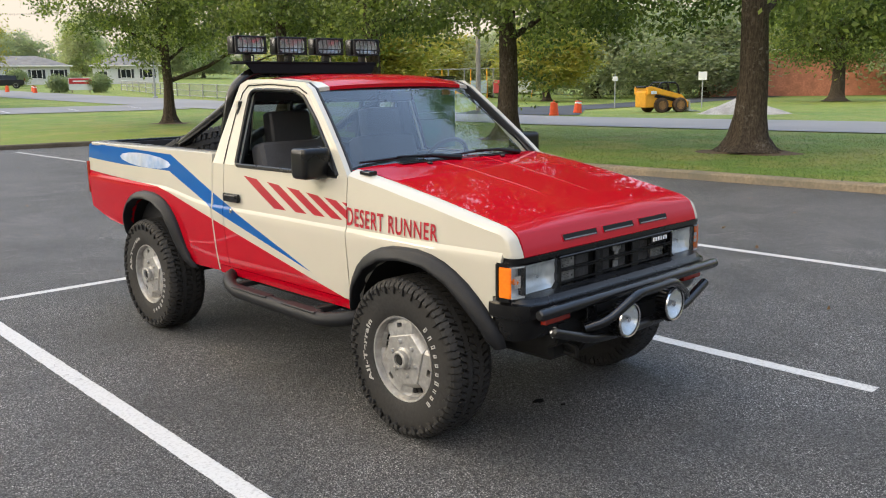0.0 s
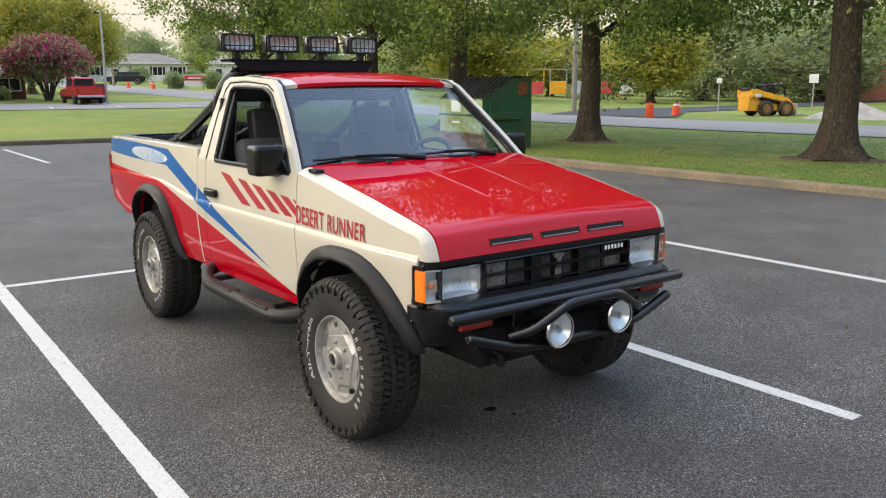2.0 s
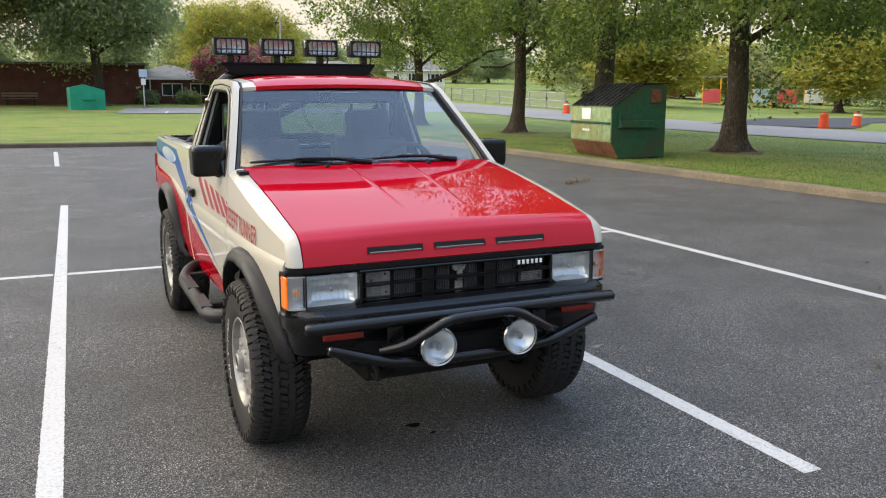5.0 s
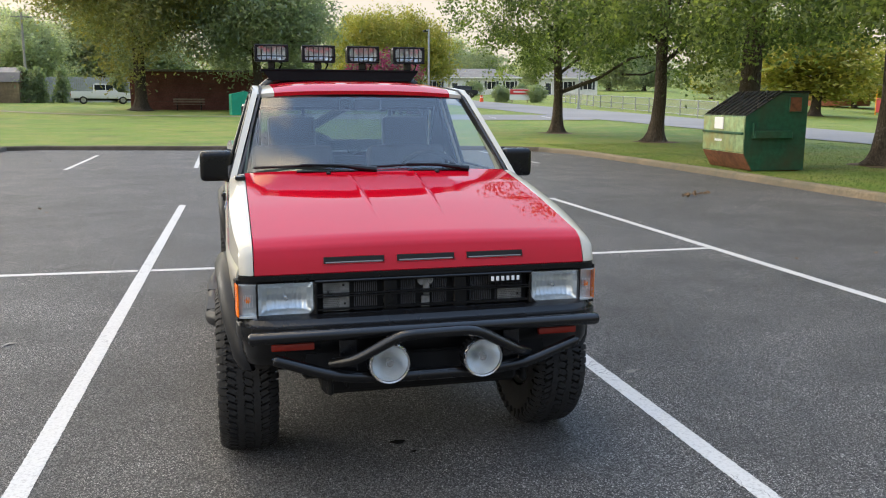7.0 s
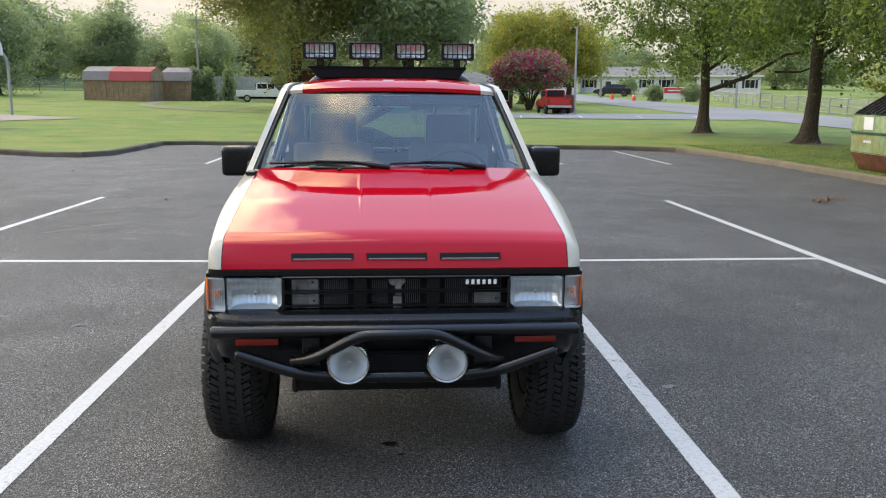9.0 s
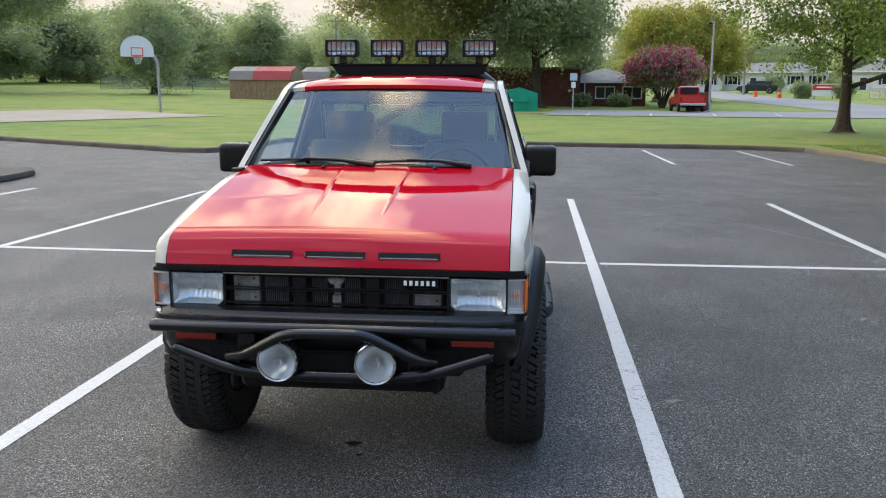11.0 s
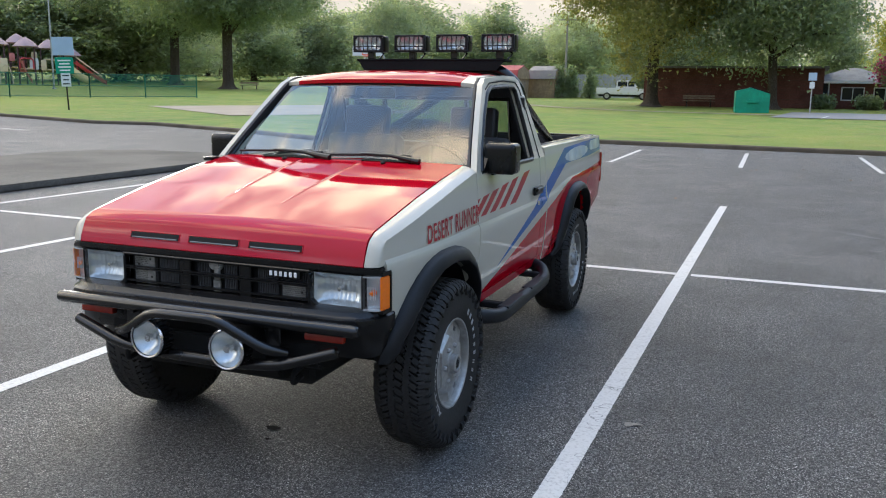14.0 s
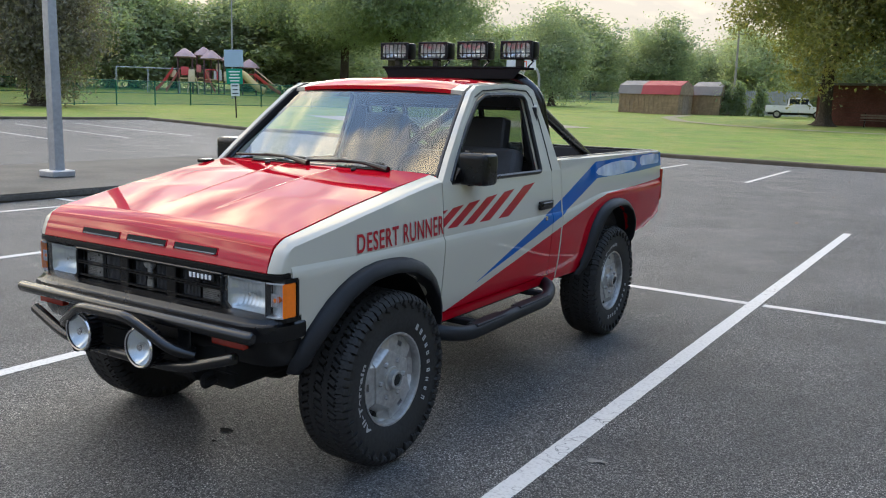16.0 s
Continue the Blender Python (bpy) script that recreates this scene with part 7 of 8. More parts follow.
shed(gz3(-27.6, 82.0), -7, 4.3, 3.4, ROOF_GREY, "brown wooden shed with a grey barn roof")
shed(gz3(-24.5, 79.8), -7, 3.9, 3.4, ROOF_RED, "brown wooden shed with a red barn roof")
shed(gz3(-20.9, 83.3), -7, 2.9, 3.3, ROOF_GREY, "small brown shed with grey barn roof beside hedges")
HEDGE = LEAF_DARK_HAZED
for x, y, h in ((-19.3, 84.2, 3.1), (-18.0, 84.6, 3.0), (-16.0, 85, 2.9), (-11.0, 87, 3.0)):
    ob = thing("cypress", gz3(x, y), "narrow dark green columnar cypress by a fence", "cypress", "cypress row")
    rng = np.random.default_rng(int(abs(x) * 10))
    z = rng.uniform(0.1, h, 60)
    cen = np.stack([rng.normal(size=60) * 0.3, rng.normal(size=60) * 0.3, z], 1)
    cen[:, :2] *= np.clip((h * 1.05 - z) / (0.35 * h), 0.1, 1)[:, None]
    v, f = leaf_arrays(rng, cen, np.array([0.2]), 2600, 0.24, 1.4)
    raw_mesh("crown", v, f, HEDGE, ob)
    bm = bmesh.new()
    tube(bm, [(0, 0, 0), (0, 0, h * 0.8)], [0.08, 0.02], 6)
    part("trunk", bm, BARK, ob)
FENCE_GREY = surface("grey_fence_boards", (0.33, 0.35, 0.38), 0.9, vary=0.15, grain=3)
ob = thing("board_fence", gz3(-18.5, 87.5), "tall grey wooden board fence behind hedges", "fence", turn=-4)
for k in range(60):
    part("board", boxed((0.2 + 0.2 * k, 0, 1.25), (0.17, 0.03, 2.4 + 0.06 * (k % 3))), FENCE_GREY, ob)
for z in (0.5, 2.0):
    part("rail", boxed((6, 0.04, z), (12, 0.05, 0.1)), FENCE_GREY, ob)

# ---- bushes by the houses ----
for x, y, r, h in ((31.5, 92.5, 1.1, 1.9), (35.2, 90.5, 1.2, 2.1), (38.5, 128, 1.6, 2.6), (25.5, 128, 2.2, 3.4), (46, 126, 1.2, 1.8), (5.6, 65.6, 0.8, 1.0), (8.6, 65.2, 0.9, 0.9)):
    ob = thing("bush", gz3(x, y), "rounded dark green garden bush", "bush", "garden bushes")
    rng = np.random.default_rng(int(x * 7))
    d = rng.normal(size=(50, 3))
    d /= np.linalg.norm(d, axis=1)[:, None]
    cen = d * np.array([r, r, h / 2]) * 0.75 + np.array([0, 0, h / 2])
    v, f = leaf_arrays(rng, cen, np.array([r * 0.22]), 2600, 0.22)
    raw_mesh("foliage", v, f, LEAF_DARK_HAZED, ob)
    bm = bmesh.new()
    tube(bm, [(0, 0, 0), (0, 0, h * 0.6)], [0.07, 0.02], 6)
    part("stem", bm, BARK, ob)

# ---- signs, cones, road works ----
SIGN_WHITE = surface("white_sign", (0.72, 0.74, 0.76), 0.5, vary=0.04)
SIGN_BLUE = surface("pale_blue_sign", (0.42, 0.52, 0.66), 0.5, vary=0.05)
SIGN_GREEN = surface("green_sign", (0.03, 0.28, 0.17), 0.5, vary=0.06)
SIGN_RED = surface("red_sign", (0.5, 0.045, 0.05), 0.5, vary=0.06)


def sign(at, h, panels, label, turn=0.0, lean=0.0, post=GALV):
    ob = thing("sign", at, label, "sign", turn=turn)
    ob.rotation_euler[1] = radians(lean)
    bm = bmesh.new()
    tube(bm, [(0, 0, 0), (0, 0, h)], 0.04, 8)
    part("post", bm, post, ob)
    for z, w, t, m, bars in panels:
        p = part("panel", boxed((0, -0.05, z), (w, 0.03, t), 0.008), m, ob)
        if bars:
            for k in range(bars):
                part("text_bar", boxed((0, -0.068, z + t * (0.3 - 0.6 * k / max(1, bars - 1))), (w * (0.7 - 0.12 * (k % 2)), 0.006, t * 0.09)), WHITE if m is SIGN_GREEN else SHUTTER, p)
    return ob


sign(gz3(-33.4, 31.0), 3.9, [(3.35, 1.05, 0.95, SIGN_BLUE, 0), (2.35, 0.9, 0.85, SIGN_GREEN, 4), (1.6, 0.48, 0.72, SIGN_WHITE, 3)], "park sign post with blue green and white panels", turn=47, lean=-2, post=BLACK)
sign(gz3(48.8, 25), 2.3, [(2.1, 0.55, 0.55, SIGN_WHITE, 0)], "small white road sign beyond the road", turn=-62)
sign(gz3(63.5, 53.5), 2.9, [(2.5, 0.6, 0.9, SIGN_WHITE, 0)], "white road sign beside a tree trunk", turn=-48)
sign(gz3(46, 30), 2.3, [(2.0, 0.35, 0.3, SIGN_WHITE, 0)], "thin post with a small white sign", turn=-58)
sign(gz3(4.3, 55.2), 2.6, [(2.35, 0.5, 0.5, SIGN_BLUE, 0), (1.8, 0.3, 0.4, SIGN_WHITE, 0)], "blue parking sign on a thin post", turn=-3)
ob = thing("billboard", gz3(33.3, 91.0), "red and white low sign board between bushes", "sign board", turn=-20)
part("board", boxed((0, 0, 0.95), (2.4, 0.12, 1.3), 0.02), SIGN_WHITE, ob)
part("banner", boxed((0, -0.075, 1.25), (2.3, 0.03, 0.6), 0.01), SIGN_RED, ob)
part("text_bar", boxed((0, -0.095, 1.25), (1.5, 0.01, 0.14)), WHITE, ob)
for s in (-1, 1):
    part("leg", boxed((s * 0.9, 0, 0.16), (0.12, 0.1, 0.34)), WOOD, ob)
ob = thing("house_sign", gz3(13.1, 56.5), "low brick sign wall beside a lamp post", "sign wall")
part("wall", boxed((0, 0, 0.65), (1.6, 0.35, 1.3), 0.02), BRICK_DK, ob)
part("text_bar", boxed((0, -0.18, 0.9), (0.9, 0.02, 0.12)), WHITE, ob)

ORANGE = surface("safety_orange", (0.75, 0.10, 0.025), 0.5, vary=0.1, grain=6)


def drum(x, y, striped, lean=0.0):
    ob = thing("traffic_drum", (x, y, ground_z(x, y) + KERB_H + 0.02), "orange traffic drum with white bands" if striped else "plain orange traffic drum on the road edge", "traffic drum", "traffic drums", size=0.82)
    ob.rotation_euler[1] = radians(lean)
    bm = bmesh.new()
    lathe(bm, [(0, 0), (0.3, 0), (0.29, 0.12), (0.27, 0.13), (0.25, 0.45), (0.235, 0.46), (0.225, 0.78), (0.2, 0.8), (0, 0.82)], 20, "z")
    part("barrel", bm, ORANGE, ob)
    if striped:
        for z in (0.3, 0.62):
            bm = bmesh.new()
            r = 0.272 - 0.06 * z
            lathe(bm, [(r, z), (r - 0.006, z + 0.11)], 20, "z")
            part("band", bm, WHITE, ob)
    part("handle", boxed((0, 0, 0.87), (0.18, 0.04, 0.1), 0.015), BLACK if striped else ORANGE, ob)


drum(30.4, 22.8, False)
drum(34.7, 24.6, True, 6)
drum(27.6, 39.8, True, 3)
drum(29.5, 94, True)
drum(31, 99, True)
drum(28.5, 100, False)

YELLOW = surface("machine_yellow", (0.82, 0.40, 0.018), 0.45, vary=0.12, grain=5, coat=0.3)
MUDDY = surface("muddy_steel", (0.30, 0.17, 0.07), 0.85, vary=0.3, grain=8)
MUD_TYRE = surface("muddy_rubber", (0.09, 0.06, 0.04), 0.9, vary=0.4, grain=8)
ob = thing("skid_steer", (39.3, 21.9, ground_z(39.3, 21.9) + KERB_H - 0.02), "yellow skid steer loader with its bucket down", "loader", turn=-118)
bm = bmesh.new()
prism(bm, [(-1.6, 0.3), (-1.62, 1.15), (-1.45, 1.32), (-1.0, 1.2), (0.5, 0.75), (0.75, 0.6), (0.75, 0.3)], -0.6, 0.6, bevel=0.03)
part("body", bm, YELLOW, ob)
for s in (-1, 1):
    bm = bmesh.new()
    tube(bm, bend([(s * 0.5, -0.85, 1.0), (s * 0.5, -0.75, 1.5), (s * 0.48, -0.55, 1.66), (s * 0.48, 0.25, 1.64), (s * 0.5, 0.42, 1.5), (s * 0.52, 0.55, 0.8)], 0.1), 0.045, 8)
    tube(bm, [(s * 0.5, -0.2, 1.0), (s * 0.49, -0.25, 1.65)], 0.03, 6)
    part("cab_frame", bm, BLACK, ob)
    bm = bmesh.new()
    for y in (-0.70, -0.52, -0.34):
        tube(bm, [(s * 0.49, y, 1.05), (s * 0.48, y + 0.02, 1.62)], 0.012, 5)
    for z in (1.18, 1.34, 1.5):
        tube(bm, [(s * 0.49, -0.74, z), (s * 0.49, -0.25, z)], 0.012, 5)
    part("cab_screen", bm, VINYL, ob)
    part("decal", boxed((s * 0.785, -1.22, 1.12), (0.012, 0.36, 0.16), 0.004), WHITE, ob, "plain pale decal")
    bm = bmesh.new()
    tube(bm, [(s * 0.70, -0.9, 0.95), (s * 0.70, 0.1, 0.74)], 0.05, 8)
    tube(bm, [(s * 0.70, 0.1, 0.74), (s * 0.70, 0.6, 0.66)], 0.028, 8)
    part("lift_cylinder", bm, BLACK, ob)
part("cab_roof", boxed((0, -0.15, 1.665), (0.98, 0.9, 0.05), 0.02), BLACK, ob)
part("engine_cover", boxed((0, -1.3, 1.25), (1.1, 0.55, 0.34), 0.06, 2), YELLOW, ob)
part("coupler", boxed((0, 0.86, 0.42), (0.9, 0.14, 0.36), 0.03), SIGN_RED, ob, "dull red coupler plate")
part("rear_guard", boxed((0, -1.5, 1.42), (1.0, 0.3, 0.1), 0.02), BLACK, ob)
part("operator_seat", boxed((0, -0.4, 1.1), (0.5, 0.15, 0.6), 0.04), BLACK, ob)
for s in (-1, 1):
    bm = bmesh.new()
    prism(bm, [(-1.6, 1.0), (-1.58, 1.42), (-1.35, 1.46), (0.55, 0.98), (1.05, 0.45), (0.95, 0.28), (0.42, 0.74), (-1.2, 1.1)], s * 0.62, s * 0.78, bevel=0.02)
    part("lift_arm", bm, YELLOW, ob)
    bm = bmesh.new()
    prism(bm, [(-1.1, 0.86), (-1.0, 1.02), (-0.2, 0.86), (0.25, 0.70), (0.1, 0.62)], s * 0.60, s * 0.625)
    part("side_vent", bm, VINYL, ob)
    for y in (-0.72, 0.42):
        bm = bmesh.new()
        lathe(bm, [(0, -0.14), (0.38, -0.14), (0.42, -0.08), (0.42, 0.08), (0.38, 0.14), (0.18, 0.14)], 22, "x", at=(s * 0.74, y, 0.42))
        w = part("wheel", bm, MUD_TYRE, ob)
        bm = bmesh.new()
        lathe(bm, [(0.24, s * 0.15), (0.1, s * 0.12), (0, s * 0.13)], 18, "x", at=(s * 0.74, y, 0.42))
        part("rim", bm, MUDDY, w)
bm = bmesh.new()
prism(bm, [(0.95, 0.7), (0.95, 0.08), (1.7, 0.02), (1.7, 0.06), (1.05, 0.16), (1.02, 0.7)], -0.85, 0.85)
part("bucket", bm, STEEL, ob)

GRAVEL = surface("gravel", (0.36, 0.34, 0.31), 0.95, vary=0.25, grain=14, bump=0.03)
bm = bmesh.new()
sheet(bm, lambda u, v: ((r := v * 2.9 * (1 + 0.15 * math.sin(3 * 2 * math.pi * u))) * math.cos(2 * math.pi * u) * 0.8, r * math.sin(2 * math.pi * u), 1.35 * max(0, (1 - v)) ** 1.1 + 0.07 * noise.noise((6 * u, 5 * v, 2))), 36, 12)
bmesh.ops.remove_doubles(bm, verts=bm.verts, dist=0.002)
bmesh.ops.recalc_face_normals(bm, faces=bm.faces)
pile = tagged(part("gravel_pile", bm, GRAVEL), "pale grey gravel heap beside a loader", "gravel heap", kind="stuff")
pile.scale = (0.72, 0.78, 0.66)
pile.location = (37.8, 16.6, ground_z(37.8, 16.6) + KERB_H)

# ---- ball court, bench ----
ob = thing("basketball_hoop", (-21.7, 46.3, grass_z(-21.7, 46.3)), "white fan backboard on a bent grey pole", "basketball hoop", turn=28)
bm = bmesh.new()
tube(bm, bend([(0, 0, 0), (0, 0, 3.0), (-0.25, -0.1, 3.55), (-1.2, -0.35, 3.7)], 0.5, 6), 0.085, 10)
part("pole", bm, GALV, ob)
bm = bmesh.new()
prism(bm, [(-0.95, -0.35), (0.95, -0.35), (0.95, 0.05)] + [(0.95 * math.cos(t), 0.05 + 0.85 * math.sin(t)) for t in [math.pi * k / 14 for k in range(1, 14)]] + [(-0.95, 0.05)], -0.03, 0.03, "y")
bd = part("backboard", bm, SIGN_WHITE, ob)
bd.matrix_basis = Matrix.Translation((-1.2, -0.42, 3.7))
part("target_square", ring_frame(-1.2, -0.46, 3.65, 0.7, 0.5, 0.05, 0.01), ORANGE, ob)
bm = bmesh.new()
tube(bm, [(-1.2 + 0.26 * math.cos(t), -0.78 + 0.26 * math.sin(t), 3.33) for t in [2 * math.pi * k / 20 for k in range(21)]], 0.025, 6)
part("rim", bm, ORANGE, ob)
bm = bmesh.new()
for k in range(12):
    t = 2 * math.pi * k / 12
    tube(bm, [(-1.2 + 0.26 * math.cos(t), -0.78 + 0.26 * math.sin(t), 3.33), (-1.2 + 0.14 * math.cos(t + 0.3), -0.78 + 0.14 * math.sin(t + 0.3), 2.9)], 0.01, 4)
part("net", bm, WHITE, ob)


def bench(at, turn, label):
    ob = thing("park_bench", at, label, "bench", "park benches", turn)
    for k in range(3):
        part("seat_slat", boxed((0, -0.2 + 0.15 * k, 0.48), (2.4, 0.12, 0.05), 0.01), WOOD, ob)
    for k in range(2):
        part("back_slat", boxed((0, 0.22, 0.68 + 0.18 * k), (2.4, 0.05, 0.13), 0.01), WOOD, ob)
    for s in (-1, 1):
        part("leg", boxed((s * 0.9, 0, 0.24), (0.08, 0.4, 0.48), 0.01), BLACK, ob)
        part("back_post", boxed((s * 0.9, 0.26, 0.5), (0.08, 0.05, 1.0), 0.01), BLACK, ob)


bench(gz3(-60.5, 88.5), 40, "dark slatted park bench under a tree")
bench(gz3(-3.4, 64.8), 4, "dark bench in front of a brick building")

# ---- playground behind its fence ----
GREEN_RAIL = surface("green_rail", (0.02, 0.12, 0.075), 0.5, vary=0.1)


def net(name, tint):
    m = bpy.data.materials.new(name)
    m.use_nodes = True
    n = Nodes(m.node_tree)
    p = n.add("BsdfPrincipled", Roughness=0.6)
    p.inputs["Base Color"].default_value = (*tint, 1)
    t = n.add("BsdfTransparent")
    mx = n.add("MixShader", Fac=0.42)
    n.link(t.outputs[0], mx.inputs[1])
    n.link(p.outputs[0], mx.inputs[2])
    o = n.add("OutputMaterial")
    n.link(mx.outputs[0], o.inputs[0])
    return m


NET = net("fence_mesh", (0.03, 0.16, 0.10))
NET_GREY = net("grey_fence_mesh", (0.25, 0.25, 0.24))


def mesh_fence(pts, h, step, rail, mesh, label, group):
    for (x0, y0), (x1, y1) in zip(pts, pts[1:]):
        a, b = Vector((x0, y0)), Vector((x1, y1))
        n = max(1, int((b - a).length / step))
        ob = thing("mesh_fence", gz3(x0, y0), label, "fence", group)
        base = ob.location.copy()
        q = [Vector((*a.lerp(b, k / n), grass_z(*a.lerp(b, k / n)))) - base for k in range(n + 1)]
        for p in q:
            bm = bmesh.new()
            tube(bm, [p, p + Vector((0, 0, h))], 0.05, 8)
            part("post", bm, rail, ob)
        for z in (h - 0.04, h * 0.5, 0.12):
            bm = bmesh.new()
            tube(bm, [p + Vector((0, 0, z)) for p in q], 0.028, 6)
            part("rail", bm, rail, ob)
        bm = bmesh.new()
        sheet(bm, lambda u, v: q[min(n, int(u * n + 0.5))] + Vector((0, 0, 0.1 + (h - 0.15) * v)), n, 1)
        part("mesh_panel", bm, mesh, ob)


mesh_fence([(-52.5, 4), (-52.2, 30), (-52, 44), (-48.5, 48.5), (-44, 56)], 1.9, 3.0, GREEN_RAIL, NET, "green mesh fence round a playground", "playground fence")
mesh_fence([(31.5, 46), (34, 70), (40, 96)], 1.2, 3.0, GALV, NET_GREY, "low grey wire fence beyond the road", "roadside fence")
mesh_fence([(-62, 118), (-36, 124)], 1.8, 3.0, GREEN_RAIL, NET_GREY, "grey wire fence in front of woods", "park fence")

P_RED = surface("red_plastic", (0.60, 0.09, 0.10), 0.5, vary=0.1)
P_TAN = surface("tan_plastic", (0.75, 0.62, 0.42), 0.5, vary=0.1)
P_PURPLE = surface("mauve_roof", (0.36, 0.26, 0.275), 0.6, vary=0.1)
P_YELLOW = surface("yellow_tube_plastic", (0.62, 0.50, 0.22), 0.5, vary=0.1)
P_PINK = surface("faded_red_plastic", (0.58, 0.20, 0.19), 0.5, vary=0.12)
P_POST = surface("dark_mauve_post", (0.10, 0.055, 0.06), 0.5, vary=0.1)
ob = thing("playground_tower", gz3(-85.8, 77.6), "red and tan playground towers with mauve peaked roofs and slides", "playground", turn=46, size=1.28)
for i, (x, y, h, w) in enumerate(((-2.75, 0, 3.72, 1.12), (-0.9, 1.5, 4.0, 1.05), (-0.1, -0.4, 3.6, 1.1), (1.9, 0.3, 3.5, 1.05), (3.8, 0.4, 2.85, 1.05))):
    deck = part("deck", boxed((x, y, h * 0.42), (1.5, 1.5, 0.12), 0.02), P_TAN, ob)
    for sx in (-0.72, 0.72):
        for sy in (-0.72, 0.72):
            bm = bmesh.new()
            tube(bm, [(x + sx, y + sy, 0), (x + sx, y + sy, h + 0.08)], 0.07, 8)
            part("post", bm, P_POST, ob)
    bm = bmesh.new()
    lathe(bm, [(0, h - 0.02), (w, h - 0.02), (w * 1.06, h + 0.06), (w * 0.78, h + 0.38), (w * 0.4, h + 0.72), (0.10, h + 0.92), (0, h + 0.97)], 8, "z", at=(x, y, 0))
    part("tower_roof", bm, P_PURPLE, ob, "mauve peaked roof")
    bm = bmesh.new()
    tube(bm, bend([(x - 0.6, y - 0.74, h * 0.42), (x - 0.6, y - 0.74, h * 0.42 + 1.0), (x + 0.6, y - 0.74, h * 0.42 + 1.0), (x + 0.6, y - 0.74, h * 0.42)], 0.35), 0.07, 6)
    part("entry_arch", bm, (P_PINK, P_POST, P_RED, P_TAN, P_RED)[i], ob)
for x, z, w, h, m in ((-2.75, 2.3, 0.8, 0.9, P_RED), (-2.1, 1.85, 0.7, 1.3, P_TAN), (-1.35, 2.6, 0.5, 0.8, P_PINK), (-0.55, 1.7, 0.5, 1.2, P_PINK), (0.55, 2.0, 0.8, 1.1, SIGN_WHITE), (0.6, 2.85, 0.5, 0.6, P_TAN), (-3.9, 2.0, 0.6, 0.7, P_TAN), (1.4, 1.9, 0.5, 1.0, P_TAN), (3.1, 2.1, 0.6, 0.8, P_RED)):
    bm = boxed((x, -0.95, z), (w, 0.08, h), 0.08, 2)
    part("panel", bm, m, ob)
for x0, x1 in ((-2.0, -0.9), (0.6, 1.3), (2.6, 3.1)):
    for z in (1.45, 1.75, 2.05):
        bm = bmesh.new()
        tube(bm, [(x0, -0.7, z), (x1, -0.7, z)], 0.04, 6)
        part("bridge_rail", bm, P_POST, ob)
for x0, x1, z0, m in ((-3.9, -5.6, 2.2, P_RED), (-3.5, -4.6, 1.7, P_PINK), (-0.7, 0.3, 2.1, P_PINK), (4.3, 7.0, 1.9, P_RED)):
    bm = bmesh.new()
    sheet(bm, lambda u, v: (x0 + (x1 - x0) * u, -1.2 - 0.5 * u + 0.8 * (v - 0.5), z0 * (1 - u) ** 1.2 + 0.15 + 0.35 * (2 * v - 1) ** 2), 10, 6)
    shell(bm, (0, 0, -0.06))
    part("slide", bm, m, ob)
bm = bmesh.new()
tube(bm, bend([(2.5, -1.0, 2.35), (3.2, -1.2, 2.15), (4.2, -1.6, 1.2), (4.7, -1.8, 0.75), (5.4, -2.0, 0.45)], 0.4), 0.38, 14)
part("tube_slide", bm, P_YELLOW, ob, "yellow tube slide")
for y in (-0.75, -1.75):
    bm = bmesh.new()
    tube(bm, [(4.3, y, 2.75), (6.6, y - 0.4, 0.9)], 0.05, 6)
    part("slide_rail", bm, P_TAN, ob)
bm = bmesh.new()
for k in range(7):
    t = math.pi * k / 6
    tube(bm, [(-1.9 - 0.55 * math.cos(t), -2.2, 1.9 * math.sin(t)), (-1.9 - 0.55 * math.cos(t + 0.52), -2.2, max(0, 1.9 * math.sin(t + 0.52)))], 0.05, 5)
part("climbing_arch", bm, P_TAN, ob)
ob = thing("swing_frame", gz3(-92, 72), "pale metal swing frame beside a playground", "swing", turn=46)
bm = bmesh.new()
tube(bm, [(-4, 0, 3.2), (4, 0, 3.2)], 0.07, 8)
part("top_bar", bm, GALV, ob)
for x in (-4, 0, 4):
    for s in (-1, 1):
        bm = bmesh.new()
        tube(bm, [(x, 0, 3.2), (x, s * 1.3, 0)], 0.06, 8)
        part("leg", bm, GALV, ob)

for x in (4.6, 8.4, 12.2, 16.0, 19.8):
    strip("far_stall_line", [(x, 46.6), (x + 0.5, 49.8)], 0.12, PAINT_LINE, KERB_H + 0.04, "short white stall line on a far car park", "line", step=0.8)
# playground seen across the road
ob = thing("play_frame", gz3(66, 62), "distant colourful play frame beyond the road", "playground", turn=-45)
for k, m in enumerate((P_RED, YELLOW, SIGN_BLUE, P_RED, SIGN_WHITE)):
    part("panel", boxed((-5 + 2.5 * k, 0, 1.2), (1.8, 0.2, 1.4), 0.05), m, ob)
    for s in (-0.9, 0.9):
        bm = bmesh.new()
        tube(bm, [(-5 + 2.5 * k + s, 0, 0), (-5 + 2.5 * k + s, 0, 3.2)], 0.07, 6)
        part("post", bm, (YELLOW, GALV)[k % 2], ob)
part("top_bar", boxed((0, 0, 3.2), (12, 0.1, 0.1)), GALV, ob)

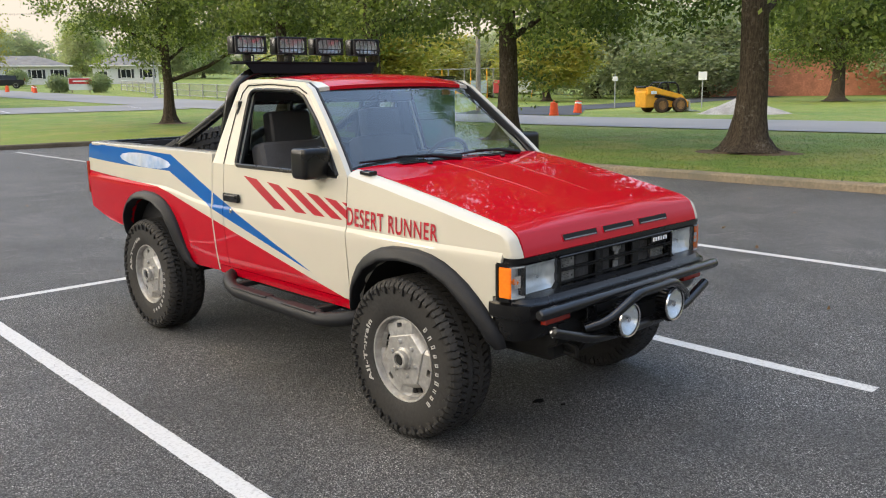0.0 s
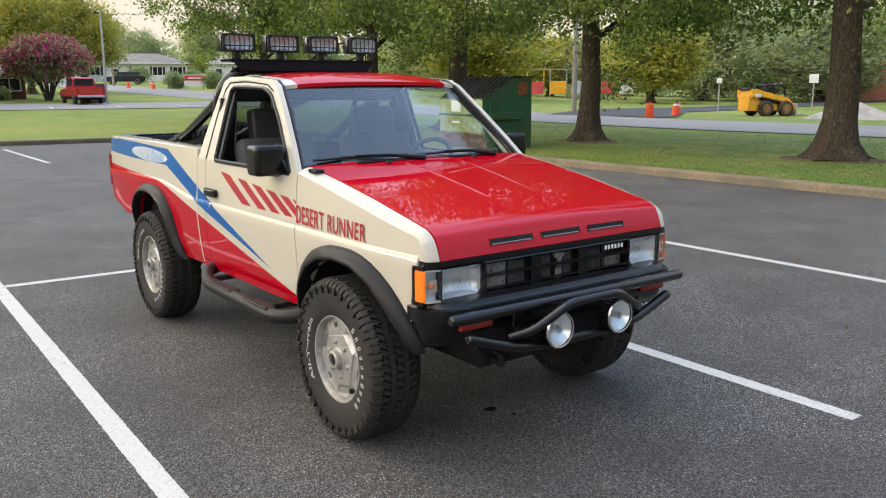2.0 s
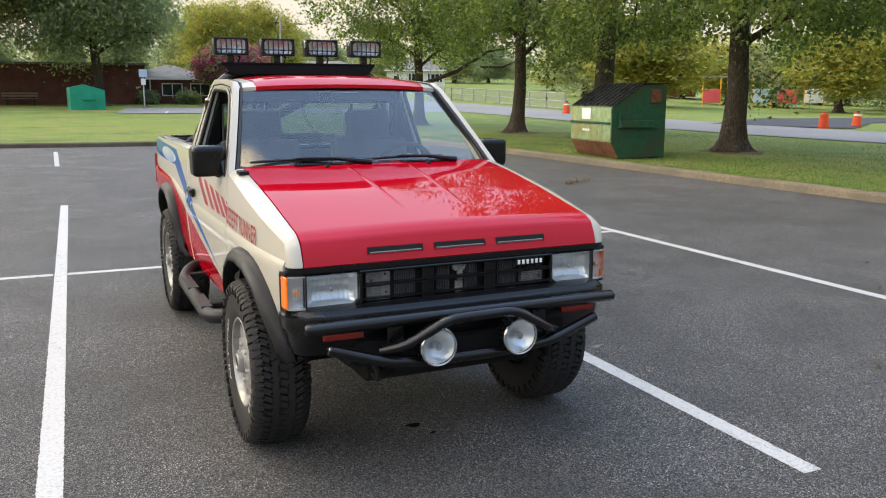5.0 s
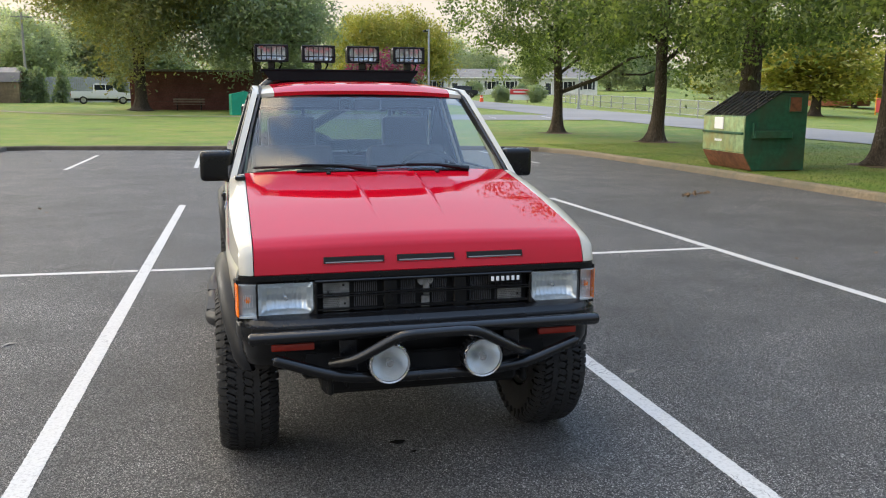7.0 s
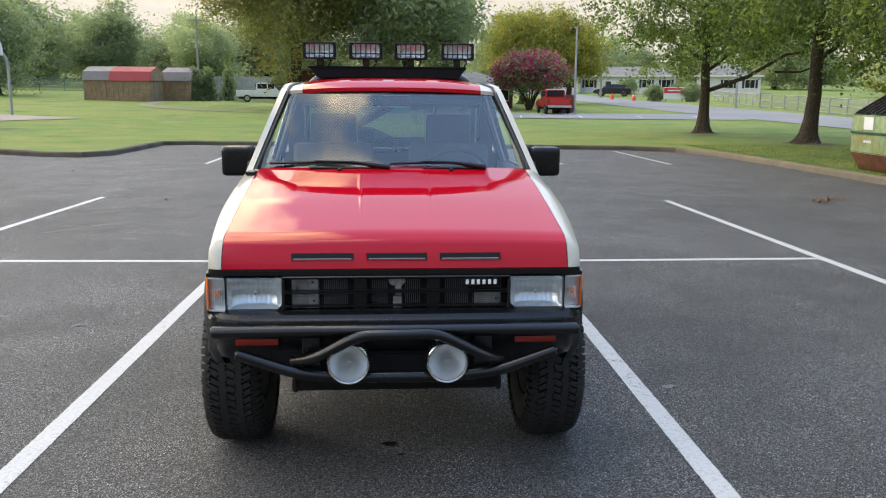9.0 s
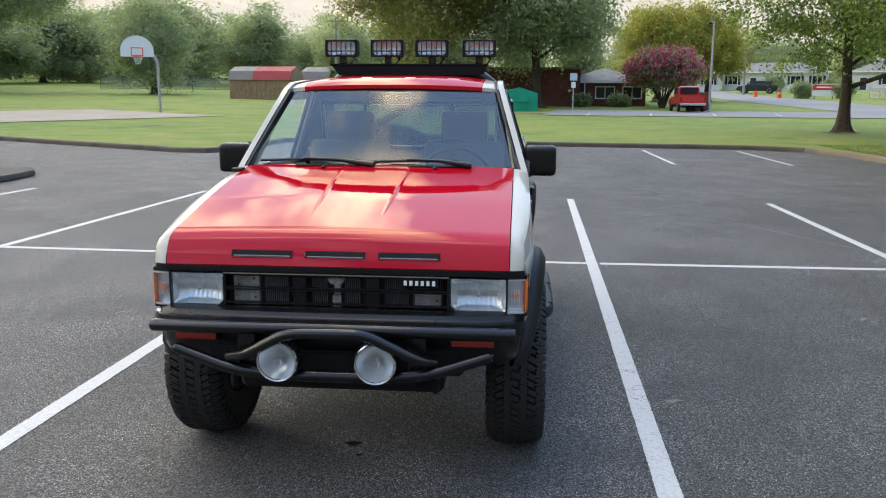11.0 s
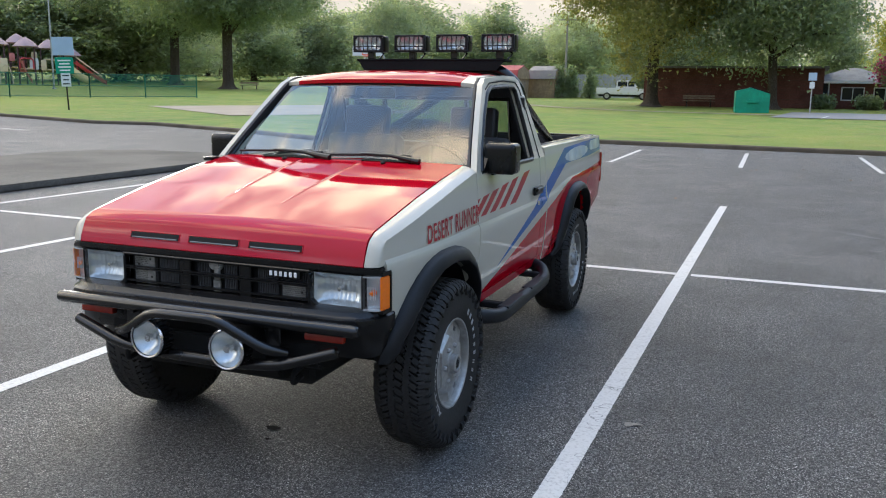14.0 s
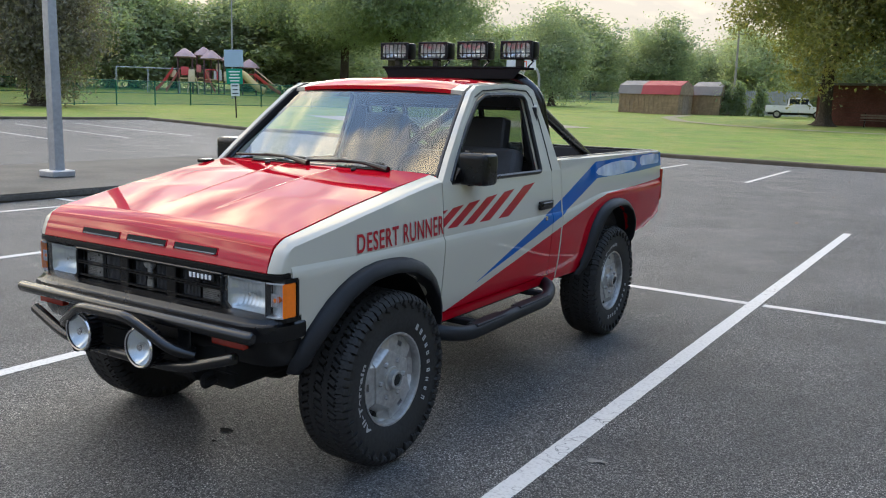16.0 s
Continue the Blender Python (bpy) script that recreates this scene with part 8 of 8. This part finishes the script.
# ---- small things on the asphalt ----
OIL = surface("oil_stain", (0.008, 0.008, 0.009), 0.9, vary=0.3, spec=0.1)
for x, y, r in ((-0.03, -1.50, 0.035), (0.02, -1.62, 0.014)):
    bm = bmesh.new()
    ring = [bm.verts.new((x + r * (1 + 0.3 * math.sin(3 * t + x * 9)) * math.cos(t), y + r * 0.7 * math.sin(t), 0.004)) for t in [2 * math.pi * k / 18 for k in range(18)]]
    bm.faces.new(ring)
    tagged(part("oil_stain", bm, OIL), "small dark oil stain on asphalt", "stain", kind="structure")
DRY = foliage("dry_leaves", (0.22, 0.14, 0.07), (0.15, 0.08, 0.045), 0.1)
rng = np.random.default_rng(12)
n = 60
p = np.stack([rng.uniform(-7, 9.3, n), rng.uniform(-2, 20, n), np.full(n, 0.012)], 1)
v, f = leaf_arrays(rng, p, np.array([0.004]), n, 0.042)
tagged(raw_mesh("dry_leaves", v, f, DRY), "few dry brown leaves scattered on asphalt", "leaves", kind="stuff")
ob = thing("fallen_twig", (6.95, 7.6, 0.02), "dry brown twig with leaves on asphalt", "twig", turn=20)
bm = bmesh.new()
tube(bm, [(-0.3, 0, 0), (0, 0.04, 0.03), (0.32, -0.03, 0.01)], [0.01, 0.014, 0.006], 6)
tube(bm, [(0, 0.04, 0.03), (0.16, 0.14, 0.04)], [0.008, 0.004], 5)
part("stem", bm, WOOD, ob)
v, f = leaf_arrays(rng, np.stack([rng.uniform(-0.35, 0.35, 24), rng.normal(size=24) * 0.05, np.full(24, 0.03)], 1), np.array([0.015]), 34, 0.07)
raw_mesh("leaf_cluster", v, f, DRY, ob)

LITTER = surface("pale_litter", (0.22, 0.21, 0.19), 0.8, vary=0.25, grain=60)
for x, y, r in ((-2.2, 0.68, 0.055), (3.2, 1.05, 0.045), (1.53, -0.79, 0.05), (6.1, 6.3, 0.05)):
    bm = bmesh.new()
    rim = [(r * (1 + 0.45 * math.sin(3 * t + 5 * x)) * math.cos(t), 0.45 * r * (1 + 0.4 * math.cos(4 * t + y)) * math.sin(t)) for t in [2 * math.pi * k / 14 for k in range(14)]]
    bm.faces.new([bm.verts.new((x + a, y + b, 0.004 + 0.006 * math.sin(40 * a))) for a, b in rim])
    tagged(part("litter_scrap", bm, LITTER), "small pale scrap of litter lying on asphalt", "litter", kind="structure")

# faint scuffs left by turning tyres
SCUFF = surface("tyre_scuff", (0.17, 0.17, 0.172), 0.85, vary=0.4, grain=40, stain=3)
for pts in ([(-4.1, 4.75), (-3.7, 5.3), (-3.19, 5.88), (-2.33, 6.46), (-1.2, 6.85), (0.2, 7.0), (1.6, 6.85), (2.6, 6.5), (3.5, 5.74), (4.25, 4.12)],
            [(-5.2, 5.2), (-4.2, 6.5), (-3.0, 7.4), (-1.4, 8.0)], [(6.4, 9.6), (7.4, 8.4), (8.4, 7.6)]):
    strip("tyre_scuff", pts, 0.05, SCUFF, 0.0015, "faint pale tyre scuff curving across asphalt", "scuff", step=0.25)
